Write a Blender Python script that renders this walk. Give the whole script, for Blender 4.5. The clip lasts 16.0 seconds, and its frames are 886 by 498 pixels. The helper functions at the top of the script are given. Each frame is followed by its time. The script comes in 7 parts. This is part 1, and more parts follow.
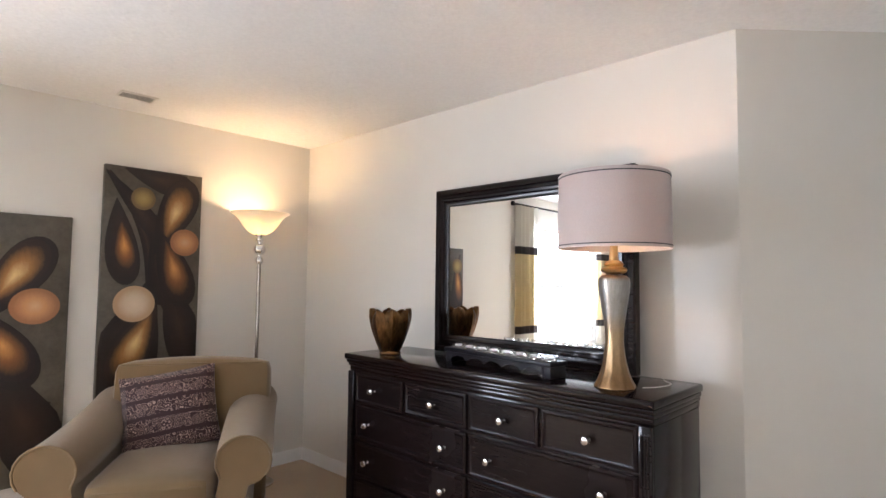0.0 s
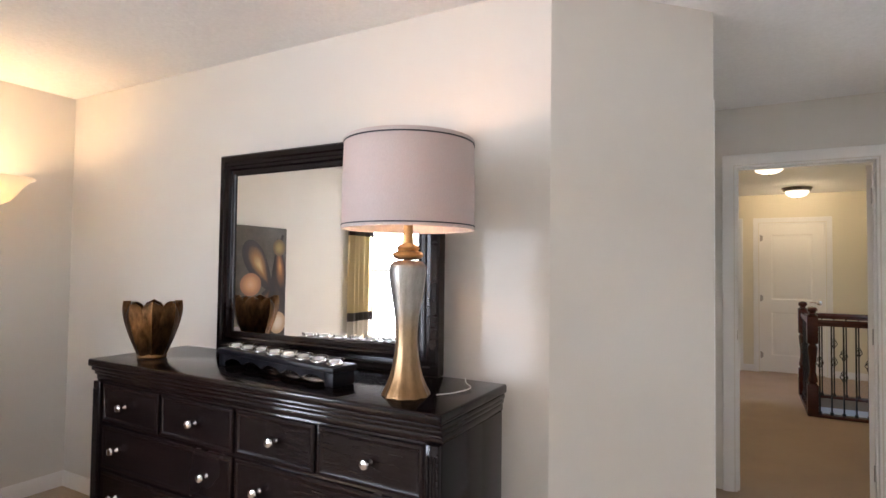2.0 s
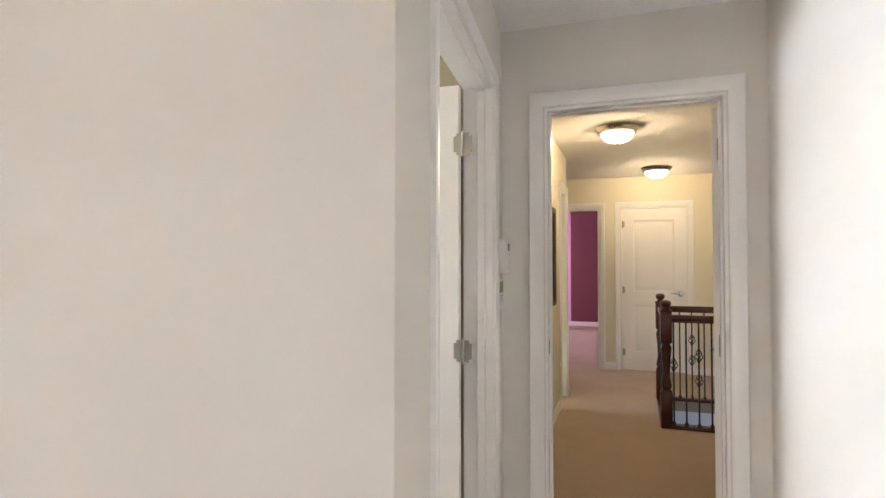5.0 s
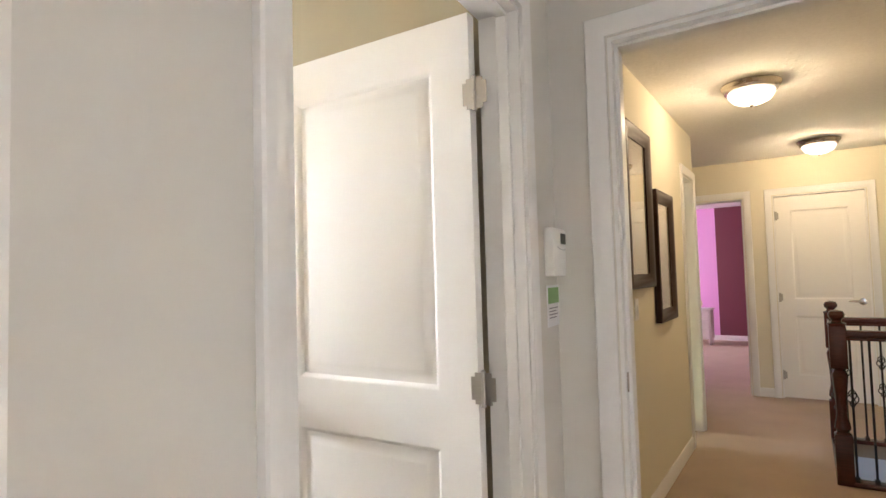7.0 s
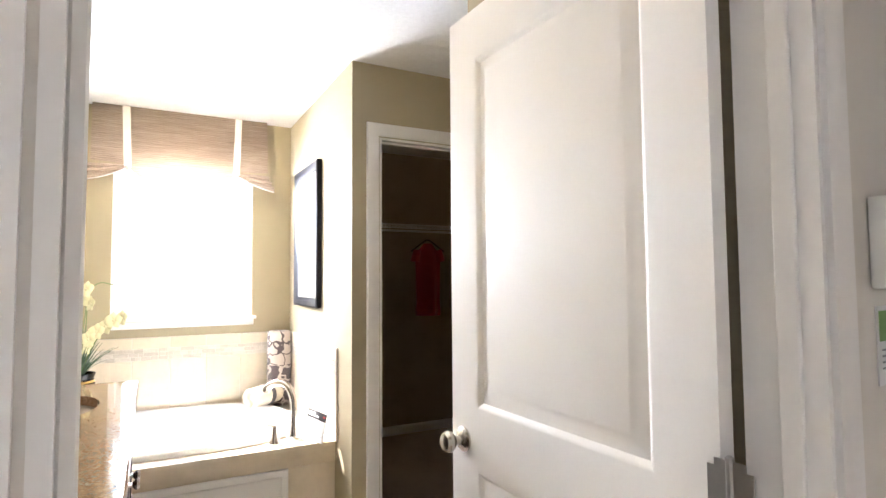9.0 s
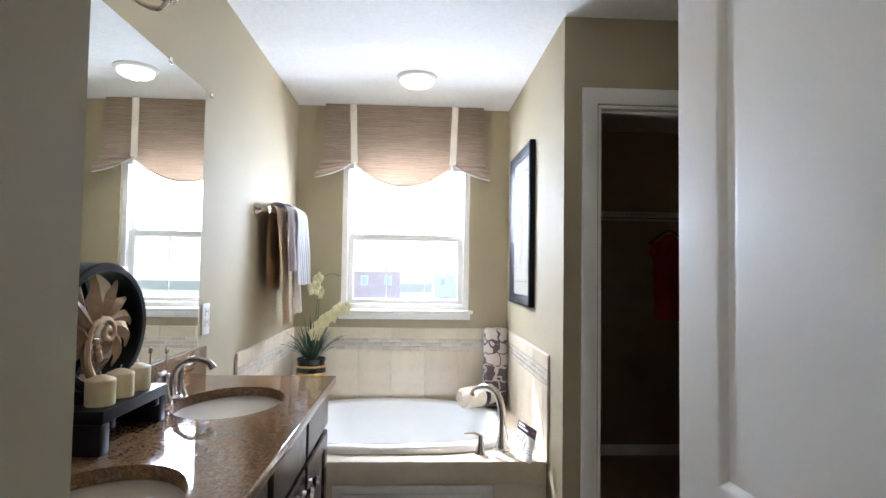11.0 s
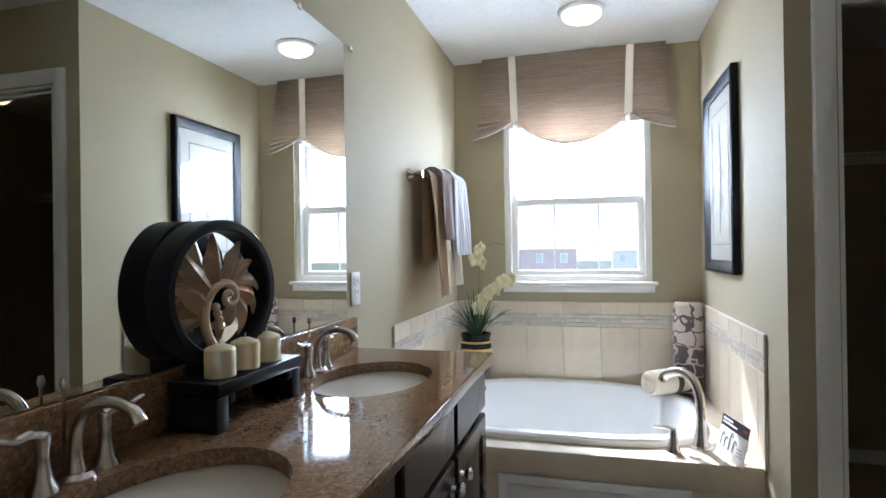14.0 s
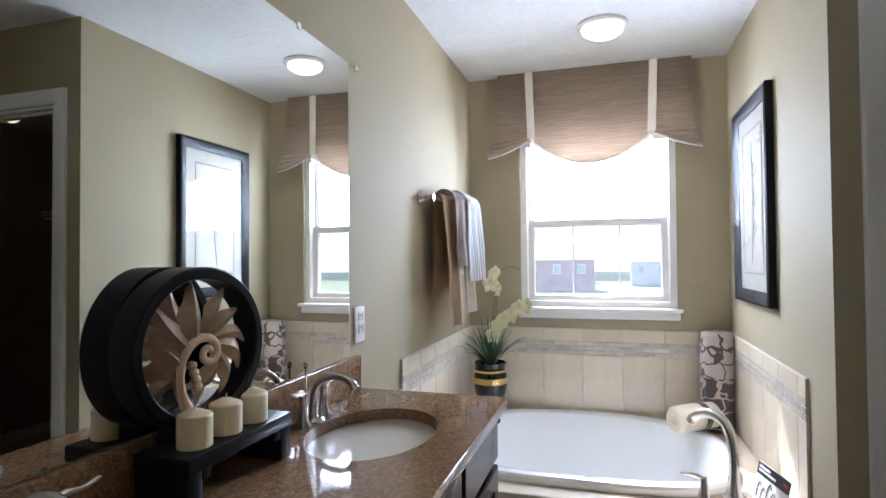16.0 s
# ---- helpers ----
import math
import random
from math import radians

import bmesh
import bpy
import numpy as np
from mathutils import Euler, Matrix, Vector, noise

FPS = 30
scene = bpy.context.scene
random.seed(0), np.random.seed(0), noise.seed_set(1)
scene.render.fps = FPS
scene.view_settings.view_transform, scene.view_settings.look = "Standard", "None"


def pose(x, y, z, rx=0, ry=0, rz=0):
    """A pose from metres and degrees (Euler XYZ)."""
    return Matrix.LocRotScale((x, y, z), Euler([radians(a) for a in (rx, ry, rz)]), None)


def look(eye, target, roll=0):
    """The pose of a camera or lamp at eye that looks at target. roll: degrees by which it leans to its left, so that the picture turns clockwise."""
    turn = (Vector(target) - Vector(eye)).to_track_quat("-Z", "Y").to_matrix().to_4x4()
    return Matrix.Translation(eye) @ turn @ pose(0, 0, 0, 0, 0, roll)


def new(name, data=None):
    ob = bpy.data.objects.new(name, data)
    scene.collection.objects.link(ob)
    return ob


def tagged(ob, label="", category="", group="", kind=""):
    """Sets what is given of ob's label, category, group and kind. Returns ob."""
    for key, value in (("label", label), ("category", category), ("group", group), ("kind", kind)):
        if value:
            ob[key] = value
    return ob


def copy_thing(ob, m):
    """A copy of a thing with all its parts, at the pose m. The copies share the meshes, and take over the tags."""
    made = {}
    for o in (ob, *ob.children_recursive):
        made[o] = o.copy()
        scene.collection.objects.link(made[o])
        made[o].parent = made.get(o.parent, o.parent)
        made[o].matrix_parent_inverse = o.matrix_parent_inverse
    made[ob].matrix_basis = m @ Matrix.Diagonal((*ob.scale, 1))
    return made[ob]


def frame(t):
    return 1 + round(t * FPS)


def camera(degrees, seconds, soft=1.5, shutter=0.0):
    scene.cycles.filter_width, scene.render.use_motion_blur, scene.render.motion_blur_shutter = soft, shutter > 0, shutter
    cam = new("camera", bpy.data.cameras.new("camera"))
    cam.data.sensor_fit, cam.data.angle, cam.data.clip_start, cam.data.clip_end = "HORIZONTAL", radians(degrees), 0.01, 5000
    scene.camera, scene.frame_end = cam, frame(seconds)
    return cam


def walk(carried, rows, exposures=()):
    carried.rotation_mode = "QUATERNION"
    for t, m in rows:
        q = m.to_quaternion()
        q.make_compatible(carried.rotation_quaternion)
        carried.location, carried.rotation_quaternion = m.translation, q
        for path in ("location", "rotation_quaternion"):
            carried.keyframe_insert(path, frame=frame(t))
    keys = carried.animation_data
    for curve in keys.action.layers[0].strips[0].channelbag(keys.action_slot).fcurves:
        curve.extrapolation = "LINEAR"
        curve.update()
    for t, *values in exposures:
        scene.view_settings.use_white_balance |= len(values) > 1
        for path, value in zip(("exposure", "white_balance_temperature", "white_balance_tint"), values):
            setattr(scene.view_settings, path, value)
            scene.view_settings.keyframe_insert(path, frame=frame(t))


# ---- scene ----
cam = camera(77.6, 16.0)
PATH = [
    (0, (0.835, 0.929, 1.381), (-0.538, 2.378, 1.502), 0.6),
    (0.5, (0.827, 1.024, 1.379), (-0.464, 2.548, 1.484), 0.5),
    (1, (0.798, 1.162, 1.39), (-0.39, 2.768, 1.472), 0.5),
    (1.5, (0.769, 1.295, 1.401), (-0.311, 2.977, 1.469), 0.7),
    (2, (0.8, 1.432, 1.401), (-0.162, 3.184, 1.463), 0.7),
    (2.5, (0.866, 1.648, 1.412), (0.01, 3.455, 1.465), 0.9),
    (3, (0.925, 1.89, 1.416), (0.15, 3.734, 1.465), 0.9),
    (3.5, (0.983, 2.137, 1.386), (0.294, 4.014, 1.437), 0.3),
    (4, (1.011, 2.408, 1.386), (0.392, 4.31, 1.427), 0.6),
    (6.5, (1.251, 3.532, 1.334), (0.332, 5.307, 1.412), -1.7),
    (7, (1.233, 3.695, 1.33), (0.134, 5.362, 1.426), -1.6),
    (7.5, (1.197, 3.864, 1.338), (-0.132, 5.355, 1.444), -1.1),
    (8, (1.179, 3.984, 1.347), (-0.334, 5.288, 1.454), -0.8),
    (8.5, (1.108, 4.128, 1.338), (-0.53, 5.27, 1.45), -0.7),
    (9, (1.027, 4.249, 1.339), (-0.739, 5.183, 1.449), -0.4),
    (9.5, (0.998, 4.326, 1.378), (-0.865, 5.049, 1.453), -0.6),
    (10, (0.891, 4.428, 1.372), (-1.047, 4.916, 1.456), 0.1),
    (12.5, (0.469, 4.521, 1.31), (-1.519, 4.302, 1.345), -0.2),
    (13, (0.42, 4.517, 1.297), (-1.558, 4.22, 1.318), -0.5),
    (13.5, (0.384, 4.525, 1.297), (-1.57, 4.098, 1.307), -0.6),
    (14, (0.362, 4.529, 1.294), (-1.569, 4.01, 1.3), -0.8),
    (14.5, (0.354, 4.523, 1.293), (-1.57, 3.974, 1.296), -0.8),
    (15, (0.351, 4.516, 1.297), (-1.577, 3.985, 1.299), -0.8),
    (15.5, (0.309, 4.51, 1.325), (-1.62, 3.979, 1.339), -0.7),
    (16, (0.228, 4.515, 1.371), (-1.687, 3.938, 1.413), -0.5),
]
EXPOSURES = [(0, 2.55, 6050, 15), (2.5, 2.78, 6150, 17), (3.2, 3.05, 6100, 16), (4, 3.15, 6250, 16), (6.5, 3.2, 6350, 15), (8, 3.3, 6400, 18), (9, 3.12, 6200, 18), (9.5, 2.78, 6100, 19), (10, 2.42, 5950, 18), (12.2, 1.50, 5350, 12), (14.5, 1.48, 5400, 12), (16, 1.47, 5450, 16)]
walk(cam, [(t, look(eye, target, roll)) for t, eye, target, roll in PATH], EXPOSURES)
# exposure follows the clip's own brightening towards the bathroom

# ---- light ----
world = bpy.data.worlds.new("sky_world")
scene.world = world
world.use_nodes = True
sky = world.node_tree.nodes.new("ShaderNodeTexSky")
sky.sky_type, sky.sun_disc = "NISHITA", False
sky.sun_elevation, sky.sun_rotation = radians(45.3), radians(-108.9)
world.node_tree.links.new(sky.outputs[0], world.node_tree.nodes["Background"].inputs[0])
world.node_tree.nodes["Background"].inputs[1].default_value = 0.13


def lamp(name, kind, energy, colour, m, **settings):
    data = bpy.data.lights.new(name, kind)
    data.energy, data.color = energy, colour
    for key, value in settings.items():
        if key == "size":
            data.shape, data.size, data.size_y = "RECTANGLE", value[0], value[1]
        if key == "radius":
            data.shadow_soft_size = value
        if key == "angle":
            data.angle = value
    ob = new(name, data)
    ob.matrix_world = m
    return ob


lamp("sun", "SUN", 5.0, (1.0, 0.95, 0.87), look((0, 0, 0), (1.05, 0.36, -1.12)), angle=radians(0.6))
# sky light in the bedroom and bathroom window openings
lamp("bedroom_window_light", "AREA", 34, (0.84, 0.91, 1.0), look((-3.02, -0.93, 1.35), (0, -0.93, 1.25)), size=(1.5, 1.5))
lamp("bathroom_window_light", "AREA", 12.0, (0.86, 0.93, 1.0), look((-3.075, 4.445, 1.80), (0, 4.445, 1.5)), size=(0.74, 0.40))
# added fill that brightens the pink room; no window is built there
lamp("pink_room_fill", "AREA", 12, (1.0, 0.9, 1.0), look((-2.3, 13.9, 1.6), (0.2, 13.0, 0.7)), size=(1.3, 1.3))
# electric lamps
WARM = (1.0, 0.76, 0.50)
lamp("floor_lamp_bulb", "POINT", 1.5, (1.0, 0.66, 0.34), pose(-2.735, 2.835, 1.755), radius=0.04)
lamp("dresser_lamp_bulb", "POINT", 2.6, (1.0, 0.57, 0.31), pose(-0.146, 2.922, 1.68), radius=0.03)
lamp("hall_bulb_a", "POINT", 2.7, (1.0, 0.76, 0.46), pose(1.0, 7.50, 2.345), radius=0.06)
lamp("hall_bulb_b", "POINT", 2.7, (1.0, 0.76, 0.46), pose(1.37, 9.60, 2.345), radius=0.06)
lamp("bath_ceiling_bulb", "POINT", 2.2, (1.0, 0.86, 0.64), pose(-2.37, 4.50, 2.405), radius=0.03)
lamp("vanity_bulb_a", "POINT", 0.17, (1.0, 0.74, 0.44), pose(-0.72, 3.87, 2.13), radius=0.035)
lamp("vanity_bulb_b", "POINT", 0.17, (1.0, 0.74, 0.44), pose(-0.47, 3.87, 2.13), radius=0.035)
lamp("vanity_bulb_c", "POINT", 0.17, (1.0, 0.74, 0.44), pose(-0.22, 3.87, 2.13), radius=0.035)
# unseen fill added to lift the closet, without a fixture
lamp("closet_fill", "POINT", 0.10, (1.0, 0.7, 0.4), pose(-2.4, 6.7, 2.36), radius=0.06)


# ---- materials ----
def nodes_of(name):
    m = bpy.data.materials.new(name)
    m.use_nodes = True
    return m, m.node_tree, m.node_tree.nodes["Principled BSDF"]


def rgb(c):
    return (*c, 1.0)


def noise_node(nt, scale, detail=4.0, rough=0.6, coord="Object", stretch=(1, 1, 1)):
    tc = nt.nodes.new("ShaderNodeTexCoord")
    mp = nt.nodes.new("ShaderNodeMapping")
    mp.inputs["Scale"].default_value = stretch
    n = nt.nodes.new("ShaderNodeTexNoise")
    n.inputs["Scale"].default_value, n.inputs["Detail"].default_value, n.inputs["Roughness"].default_value = scale, detail, rough
    nt.links.new(tc.outputs[coord], mp.inputs[0])
    nt.links.new(mp.outputs[0], n.inputs["Vector"])
    return n


def ramp(nt, source, stops):
    r = nt.nodes.new("ShaderNodeValToRGB")
    while len(r.color_ramp.elements) < len(stops):
        r.color_ramp.elements.new(0.5)
    for e, (p, c) in zip(r.color_ramp.elements, stops):
        e.position, e.color = p, rgb(c)
    nt.links.new(source, r.inputs[0])
    return r


def mix(nt, fac, a, b, kind="MIX"):
    m = nt.nodes.new("ShaderNodeMix")
    m.data_type, m.blend_type = "RGBA", kind
    for sock, v in ((m.inputs["Factor"], fac), (m.inputs["A"], a), (m.inputs["B"], b)):
        if hasattr(v, "links"):
            nt.links.new(v, sock)
        elif isinstance(v, tuple):
            sock.default_value = rgb(v)
        else:
            sock.default_value = v
    return m.outputs["Result"]


def bump(nt, bsdf, source, strength, distance):
    b = nt.nodes.new("ShaderNodeBump")
    b.inputs["Strength"].default_value, b.inputs["Distance"].default_value = strength, distance
    nt.links.new(source, b.inputs["Height"])
    if bsdf.inputs["Normal"].links:
        nt.links.new(bsdf.inputs["Normal"].links[0].from_socket, b.inputs["Normal"])
    nt.links.new(b.outputs[0], bsdf.inputs["Normal"])


def surface(name, c, rough=0.6, vary=0.1, scale=3.0, grain=60.0, relief=0.1, depth=0.002, metal=0.0, stretch=(1, 1, 1), rough_vary=0.1, sheen=0.0):
    """A plain finish: slow and fine variation of colour, uneven gloss, fine relief."""
    m, nt, b = nodes_of(name)
    slow, fine = noise_node(nt, scale, 3, 0.6, stretch=stretch), noise_node(nt, grain, 3, 0.6, stretch=stretch)
    dark = tuple(v * (1 - vary) for v in c)
    light = tuple(min(1, v * (1 + vary)) for v in c)
    col = ramp(nt, slow.outputs[0], [(0.3, dark), (0.7, light)]).outputs[0]
    col = mix(nt, 0.35, col, ramp(nt, fine.outputs[0], [(0.3, dark), (0.7, light)]).outputs[0])
    nt.links.new(col, b.inputs["Base Color"])
    rr = nt.nodes.new("ShaderNodeMapRange")
    rr.inputs["To Min"].default_value, rr.inputs["To Max"].default_value = max(0.02, rough - rough_vary), min(1, rough + rough_vary)
    nt.links.new(slow.outputs[0], rr.inputs[0])
    nt.links.new(rr.outputs[0], b.inputs["Roughness"])
    b.inputs["Metallic"].default_value = metal
    b.inputs["Sheen Weight"].default_value = sheen
    if relief:
        bump(nt, b, fine.outputs[0], relief, depth)
    return m


def wall_paint(name, c):
    m, nt, b = nodes_of(name)
    slow, fine = noise_node(nt, 0.9, 2), noise_node(nt, 170, 3, 0.7)
    col = ramp(nt, slow.outputs[0], [(0.25, tuple(v * 0.965 for v in c)), (0.75, c)]).outputs[0]
    nt.links.new(col, b.inputs["Base Color"])
    b.inputs["Roughness"].default_value, b.inputs["Specular IOR Level"].default_value = 0.75, 0.25
    bump(nt, b, fine.outputs[0], 0.12, 0.002)
    return m


def ceiling_paint():
    m, nt, b = nodes_of("knockdown_ceiling")
    big, small = noise_node(nt, 9, 5, 0.65, stretch=(1, 0.55, 1)), noise_node(nt, 60, 3)
    flat = ramp(nt, big.outputs[0], [(0.49, (0, 0, 0)), (0.57, (1, 1, 1))])
    nt.links.new(ramp(nt, small.outputs[0], [(0.3, (0.80, 0.80, 0.79)), (0.7, (0.86, 0.86, 0.85))]).outputs[0], b.inputs["Base Color"])
    b.inputs["Roughness"].default_value = 0.85
    bump(nt, b, flat.outputs[0], 0.32, 0.004)
    bump(nt, b, small.outputs[0], 0.1, 0.002)
    return m


def carpet_pile(name, c):
    m, nt, b = nodes_of(name)
    tuft, slow, mid = noise_node(nt, 420, 2, 0.7), noise_node(nt, 2.2, 3), noise_node(nt, 26, 4, 0.7)
    col = ramp(nt, tuft.outputs[0], [(0.3, tuple(v * 0.62 for v in c)), (0.7, tuple(v * 1.2 for v in c))]).outputs[0]
    col = mix(nt, 0.5, col, ramp(nt, slow.outputs[0], [(0.35, tuple(v * 0.85 for v in c)), (0.65, tuple(v * 1.1 for v in c))]).outputs[0])
    nt.links.new(col, b.inputs["Base Color"])
    b.inputs["Roughness"].default_value = 0.95
    b.inputs["Sheen Weight"].default_value = 0.25
    bump(nt, b, mid.outputs[0], 0.4, 0.006)
    bump(nt, b, tuft.outputs[0], 0.6, 0.004)
    return m


def granite():
    m, nt, b = nodes_of("brown_granite")
    tc = nt.nodes.new("ShaderNodeTexCoord")
    v = nt.nodes.new("ShaderNodeTexVoronoi")
    v.inputs["Scale"].default_value = 210
    nt.links.new(tc.outputs["Object"], v.inputs["Vector"])
    n, cloud = noise_node(nt, 70, 5, 0.75), noise_node(nt, 7, 4)
    sp = nt.nodes.new("ShaderNodeSeparateColor")
    nt.links.new(v.outputs["Color"], sp.inputs[0])
    cells = ramp(nt, sp.outputs[0], [(0.0, (0.07, 0.04, 0.026)), (0.3, (0.19, 0.112, 0.064)), (0.6, (0.28, 0.175, 0.10)), (0.85, (0.40, 0.29, 0.19)), (1.0, (0.52, 0.43, 0.33))])
    col = mix(nt, 0.45, cells.outputs[0], ramp(nt, n.outputs[0], [(0.35, (0.12, 0.075, 0.05)), (0.5, (0.33, 0.21, 0.125)), (0.68, (0.48, 0.35, 0.23))]).outputs[0])
    col = mix(nt, 0.35, col, ramp(nt, cloud.outputs[0], [(0.35, (0.15, 0.085, 0.05)), (0.65, (0.32, 0.205, 0.12))]).outputs[0])
    col = mix(nt, 1.0, col, (0.80, 0.72, 0.62), "MULTIPLY")
    nt.links.new(col, b.inputs["Base Color"])
    b.inputs["Roughness"].default_value = 0.06
    b.inputs["Specular IOR Level"].default_value = 0.6
    return m


def stone_tile(name, c, vary=0.12, low=0.90):
    m, nt, b = nodes_of(name)
    info = nt.nodes.new("ShaderNodeObjectInfo")
    cloud, fine = noise_node(nt, 7, 6, 0.7), noise_node(nt, 90, 3)
    base = ramp(nt, cloud.outputs[0], [(0.3, tuple(v * (1 - vary) for v in c)), (0.7, tuple(min(1, v * (1 + vary * 0.5)) for v in c))]).outputs[0]
    tint = ramp(nt, info.outputs["Random"], [(0.0, (low, low * 0.985, low * 0.97)), (1.0, (1.0, 1.0, 1.0))]).outputs[0]
    nt.links.new(mix(nt, 1.0, base, tint, "MULTIPLY"), b.inputs["Base Color"])
    b.inputs["Roughness"].default_value = 0.34
    bump(nt, b, fine.outputs[0], 0.08, 0.002)
    return m


def dark_wood(name, c, rough, relief=0.05):
    m, nt, b = nodes_of(name)
    g, slow = noise_node(nt, 14, 5, 0.65, stretch=(0.6, 9, 9)), noise_node(nt, 2.5, 3)
    col = ramp(nt, g.outputs[0], [(0.3, tuple(v * 0.6 for v in c)), (0.7, tuple(v * 1.5 for v in c))]).outputs[0]
    col = mix(nt, 0.3, col, ramp(nt, slow.outputs[0], [(0.3, tuple(v * 0.7 for v in c)), (0.7, tuple(v * 1.3 for v in c))]).outputs[0])
    nt.links.new(col, b.inputs["Base Color"])
    rr = nt.nodes.new("ShaderNodeMapRange")
    rr.inputs["To Min"].default_value, rr.inputs["To Max"].default_value = rough - 0.05, rough + 0.05
    nt.links.new(slow.outputs[0], rr.inputs[0])
    nt.links.new(rr.outputs[0], b.inputs["Roughness"])
    bump(nt, b, g.outputs[0], relief, 0.001)
    return m


def cloth(name, c, c2=None, weave=900.0, rough=0.9, sheen=0.3, relief=0.35):
    m, nt, b = nodes_of(name)
    w, slow = noise_node(nt, weave, 2, 0.8), noise_node(nt, 6, 4)
    c2 = c2 or tuple(v * 0.8 for v in c)
    col = mix(nt, 0.4, ramp(nt, slow.outputs[0], [(0.3, c2), (0.7, c)]).outputs[0], ramp(nt, w.outputs[0], [(0.3, tuple(v * 0.75 for v in c)), (0.7, tuple(min(1, v * 1.15) for v in c))]).outputs[0])
    nt.links.new(col, b.inputs["Base Color"])
    b.inputs["Roughness"].default_value, b.inputs["Sheen Weight"].default_value = rough, sheen
    bump(nt, b, w.outputs[0], relief, 0.0015)
    return m


def woven_stripes(name, c, c2, scale, axis="Z"):
    """Uneven slubs running across a woven cloth."""
    m, nt, b = nodes_of(name)
    tc = nt.nodes.new("ShaderNodeTexCoord")
    w = nt.nodes.new("ShaderNodeTexWave")
    w.bands_direction = axis
    w.inputs["Scale"].default_value, w.inputs["Distortion"].default_value, w.inputs["Detail"].default_value, w.inputs["Detail Scale"].default_value = scale, 7.0, 4.0, 1.2
    nt.links.new(tc.outputs["Object"], w.inputs["Vector"])
    slub = noise_node(nt, 50, 4, 0.7, stretch=(0.12, 0.12, 3))
    col = mix(nt, 0.6, ramp(nt, w.outputs[0], [(0.1, c2), (0.9, c)]).outputs[0], ramp(nt, slub.outputs[0], [(0.35, c2), (0.65, c)]).outputs[0])
    nt.links.new(col, b.inputs["Base Color"])
    b.inputs["Roughness"].default_value, b.inputs["Sheen Weight"].default_value = 0.85, 0.2
    bump(nt, b, slub.outputs[0], 0.4, 0.002)
    return m


def scroll_cloth():
    """Bands of pale scrollwork on a dark plum ground."""
    m, nt, b = nodes_of("plum_scroll_cloth")
    tc = nt.nodes.new("ShaderNodeTexCoord")
    sep = nt.nodes.new("ShaderNodeSeparateXYZ")
    nt.links.new(tc.outputs["Object"], sep.inputs[0])
    w = nt.nodes.new("ShaderNodeTexVoronoi")
    w.inputs["Scale"].default_value, w.inputs["Randomness"].default_value = 40, 1.0
    nt.links.new(tc.outputs["Object"], w.inputs["Vector"])
    curls = nt.nodes.new("ShaderNodeMath")
    curls.operation, curls.inputs[1].default_value = "MULTIPLY", 3.2
    nt.links.new(w.outputs["Distance"], curls.inputs[0])
    turn = nt.nodes.new("ShaderNodeMath")
    turn.operation = "FRACT"
    nt.links.new(curls.outputs[0], turn.inputs[0])
    scroll = ramp(nt, turn.outputs[0], [(0.76, (0, 0, 0)), (0.84, (1, 1, 1))]).outputs[0]
    band = nt.nodes.new("ShaderNodeTexWave")
    band.bands_direction = "Z"
    band.inputs["Scale"].default_value = 3.6
    nt.links.new(tc.outputs["Object"], band.inputs["Vector"])
    mask = ramp(nt, band.outputs[0], [(0.10, (0, 0, 0)), (0.15, (1, 1, 1))]).outputs[0]
    f = mix(nt, 1.0, scroll, mask, "MULTIPLY")
    nt.links.new(mix(nt, f, (0.030, 0.007, 0.008), (0.42, 0.29, 0.24)), b.inputs["Base Color"])
    b.inputs["Roughness"].default_value, b.inputs["Sheen Weight"].default_value = 0.8, 0.2
    weave = noise_node(nt, 700, 2)
    bump(nt, b, weave.outputs[0], 0.3, 0.001)
    bump(nt, b, f, 0.3, 0.002)
    return m


def trellis_cloth():
    """Quatrefoil trellis: pale above, dark below, as on a folded printed towel."""
    m, nt, b = nodes_of("trellis_towel")
    tc = nt.nodes.new("ShaderNodeTexCoord")
    v = nt.nodes.new("ShaderNodeTexVoronoi")
    v.feature = "DISTANCE_TO_EDGE"
    v.inputs["Scale"].default_value, v.inputs["Randomness"].default_value = 12.0, 0.35
    warp = noise_node(nt, 14, 1)
    off = nt.nodes.new("ShaderNodeVectorMath")
    off.operation = "MULTIPLY_ADD"
    off.inputs[1].default_value = (0.09, 0.09, 0.09)
    nt.links.new(warp.outputs["Color"], off.inputs[0])
    nt.links.new(tc.outputs["Object"], off.inputs[2])
    nt.links.new(off.outputs[0], v.inputs["Vector"])
    line = ramp(nt, v.outputs["Distance"], [(0.055, (1, 1, 1)), (0.075, (0, 0, 0))]).outputs[0]
    sep = nt.nodes.new("ShaderNodeSeparateXYZ")
    nt.links.new(tc.outputs["Object"], sep.inputs[0])
    top = nt.nodes.new("ShaderNodeMath")
    top.operation, top.inputs[1].default_value = "GREATER_THAN", 0.27
    nt.links.new(sep.outputs["Z"], top.inputs[0])
    pale, dark = (0.56, 0.48, 0.42), (0.10, 0.075, 0.075)
    ground, lines = mix(nt, top.outputs[0], dark, pale), mix(nt, top.outputs[0], pale, dark)
    nt.links.new(mix(nt, line, ground, lines), b.inputs["Base Color"])
    b.inputs["Roughness"].default_value, b.inputs["Sheen Weight"].default_value = 0.95, 0.4
    loop = noise_node(nt, 500, 2, 0.8)
    bump(nt, b, loop.outputs[0], 0.6, 0.003)
    return m


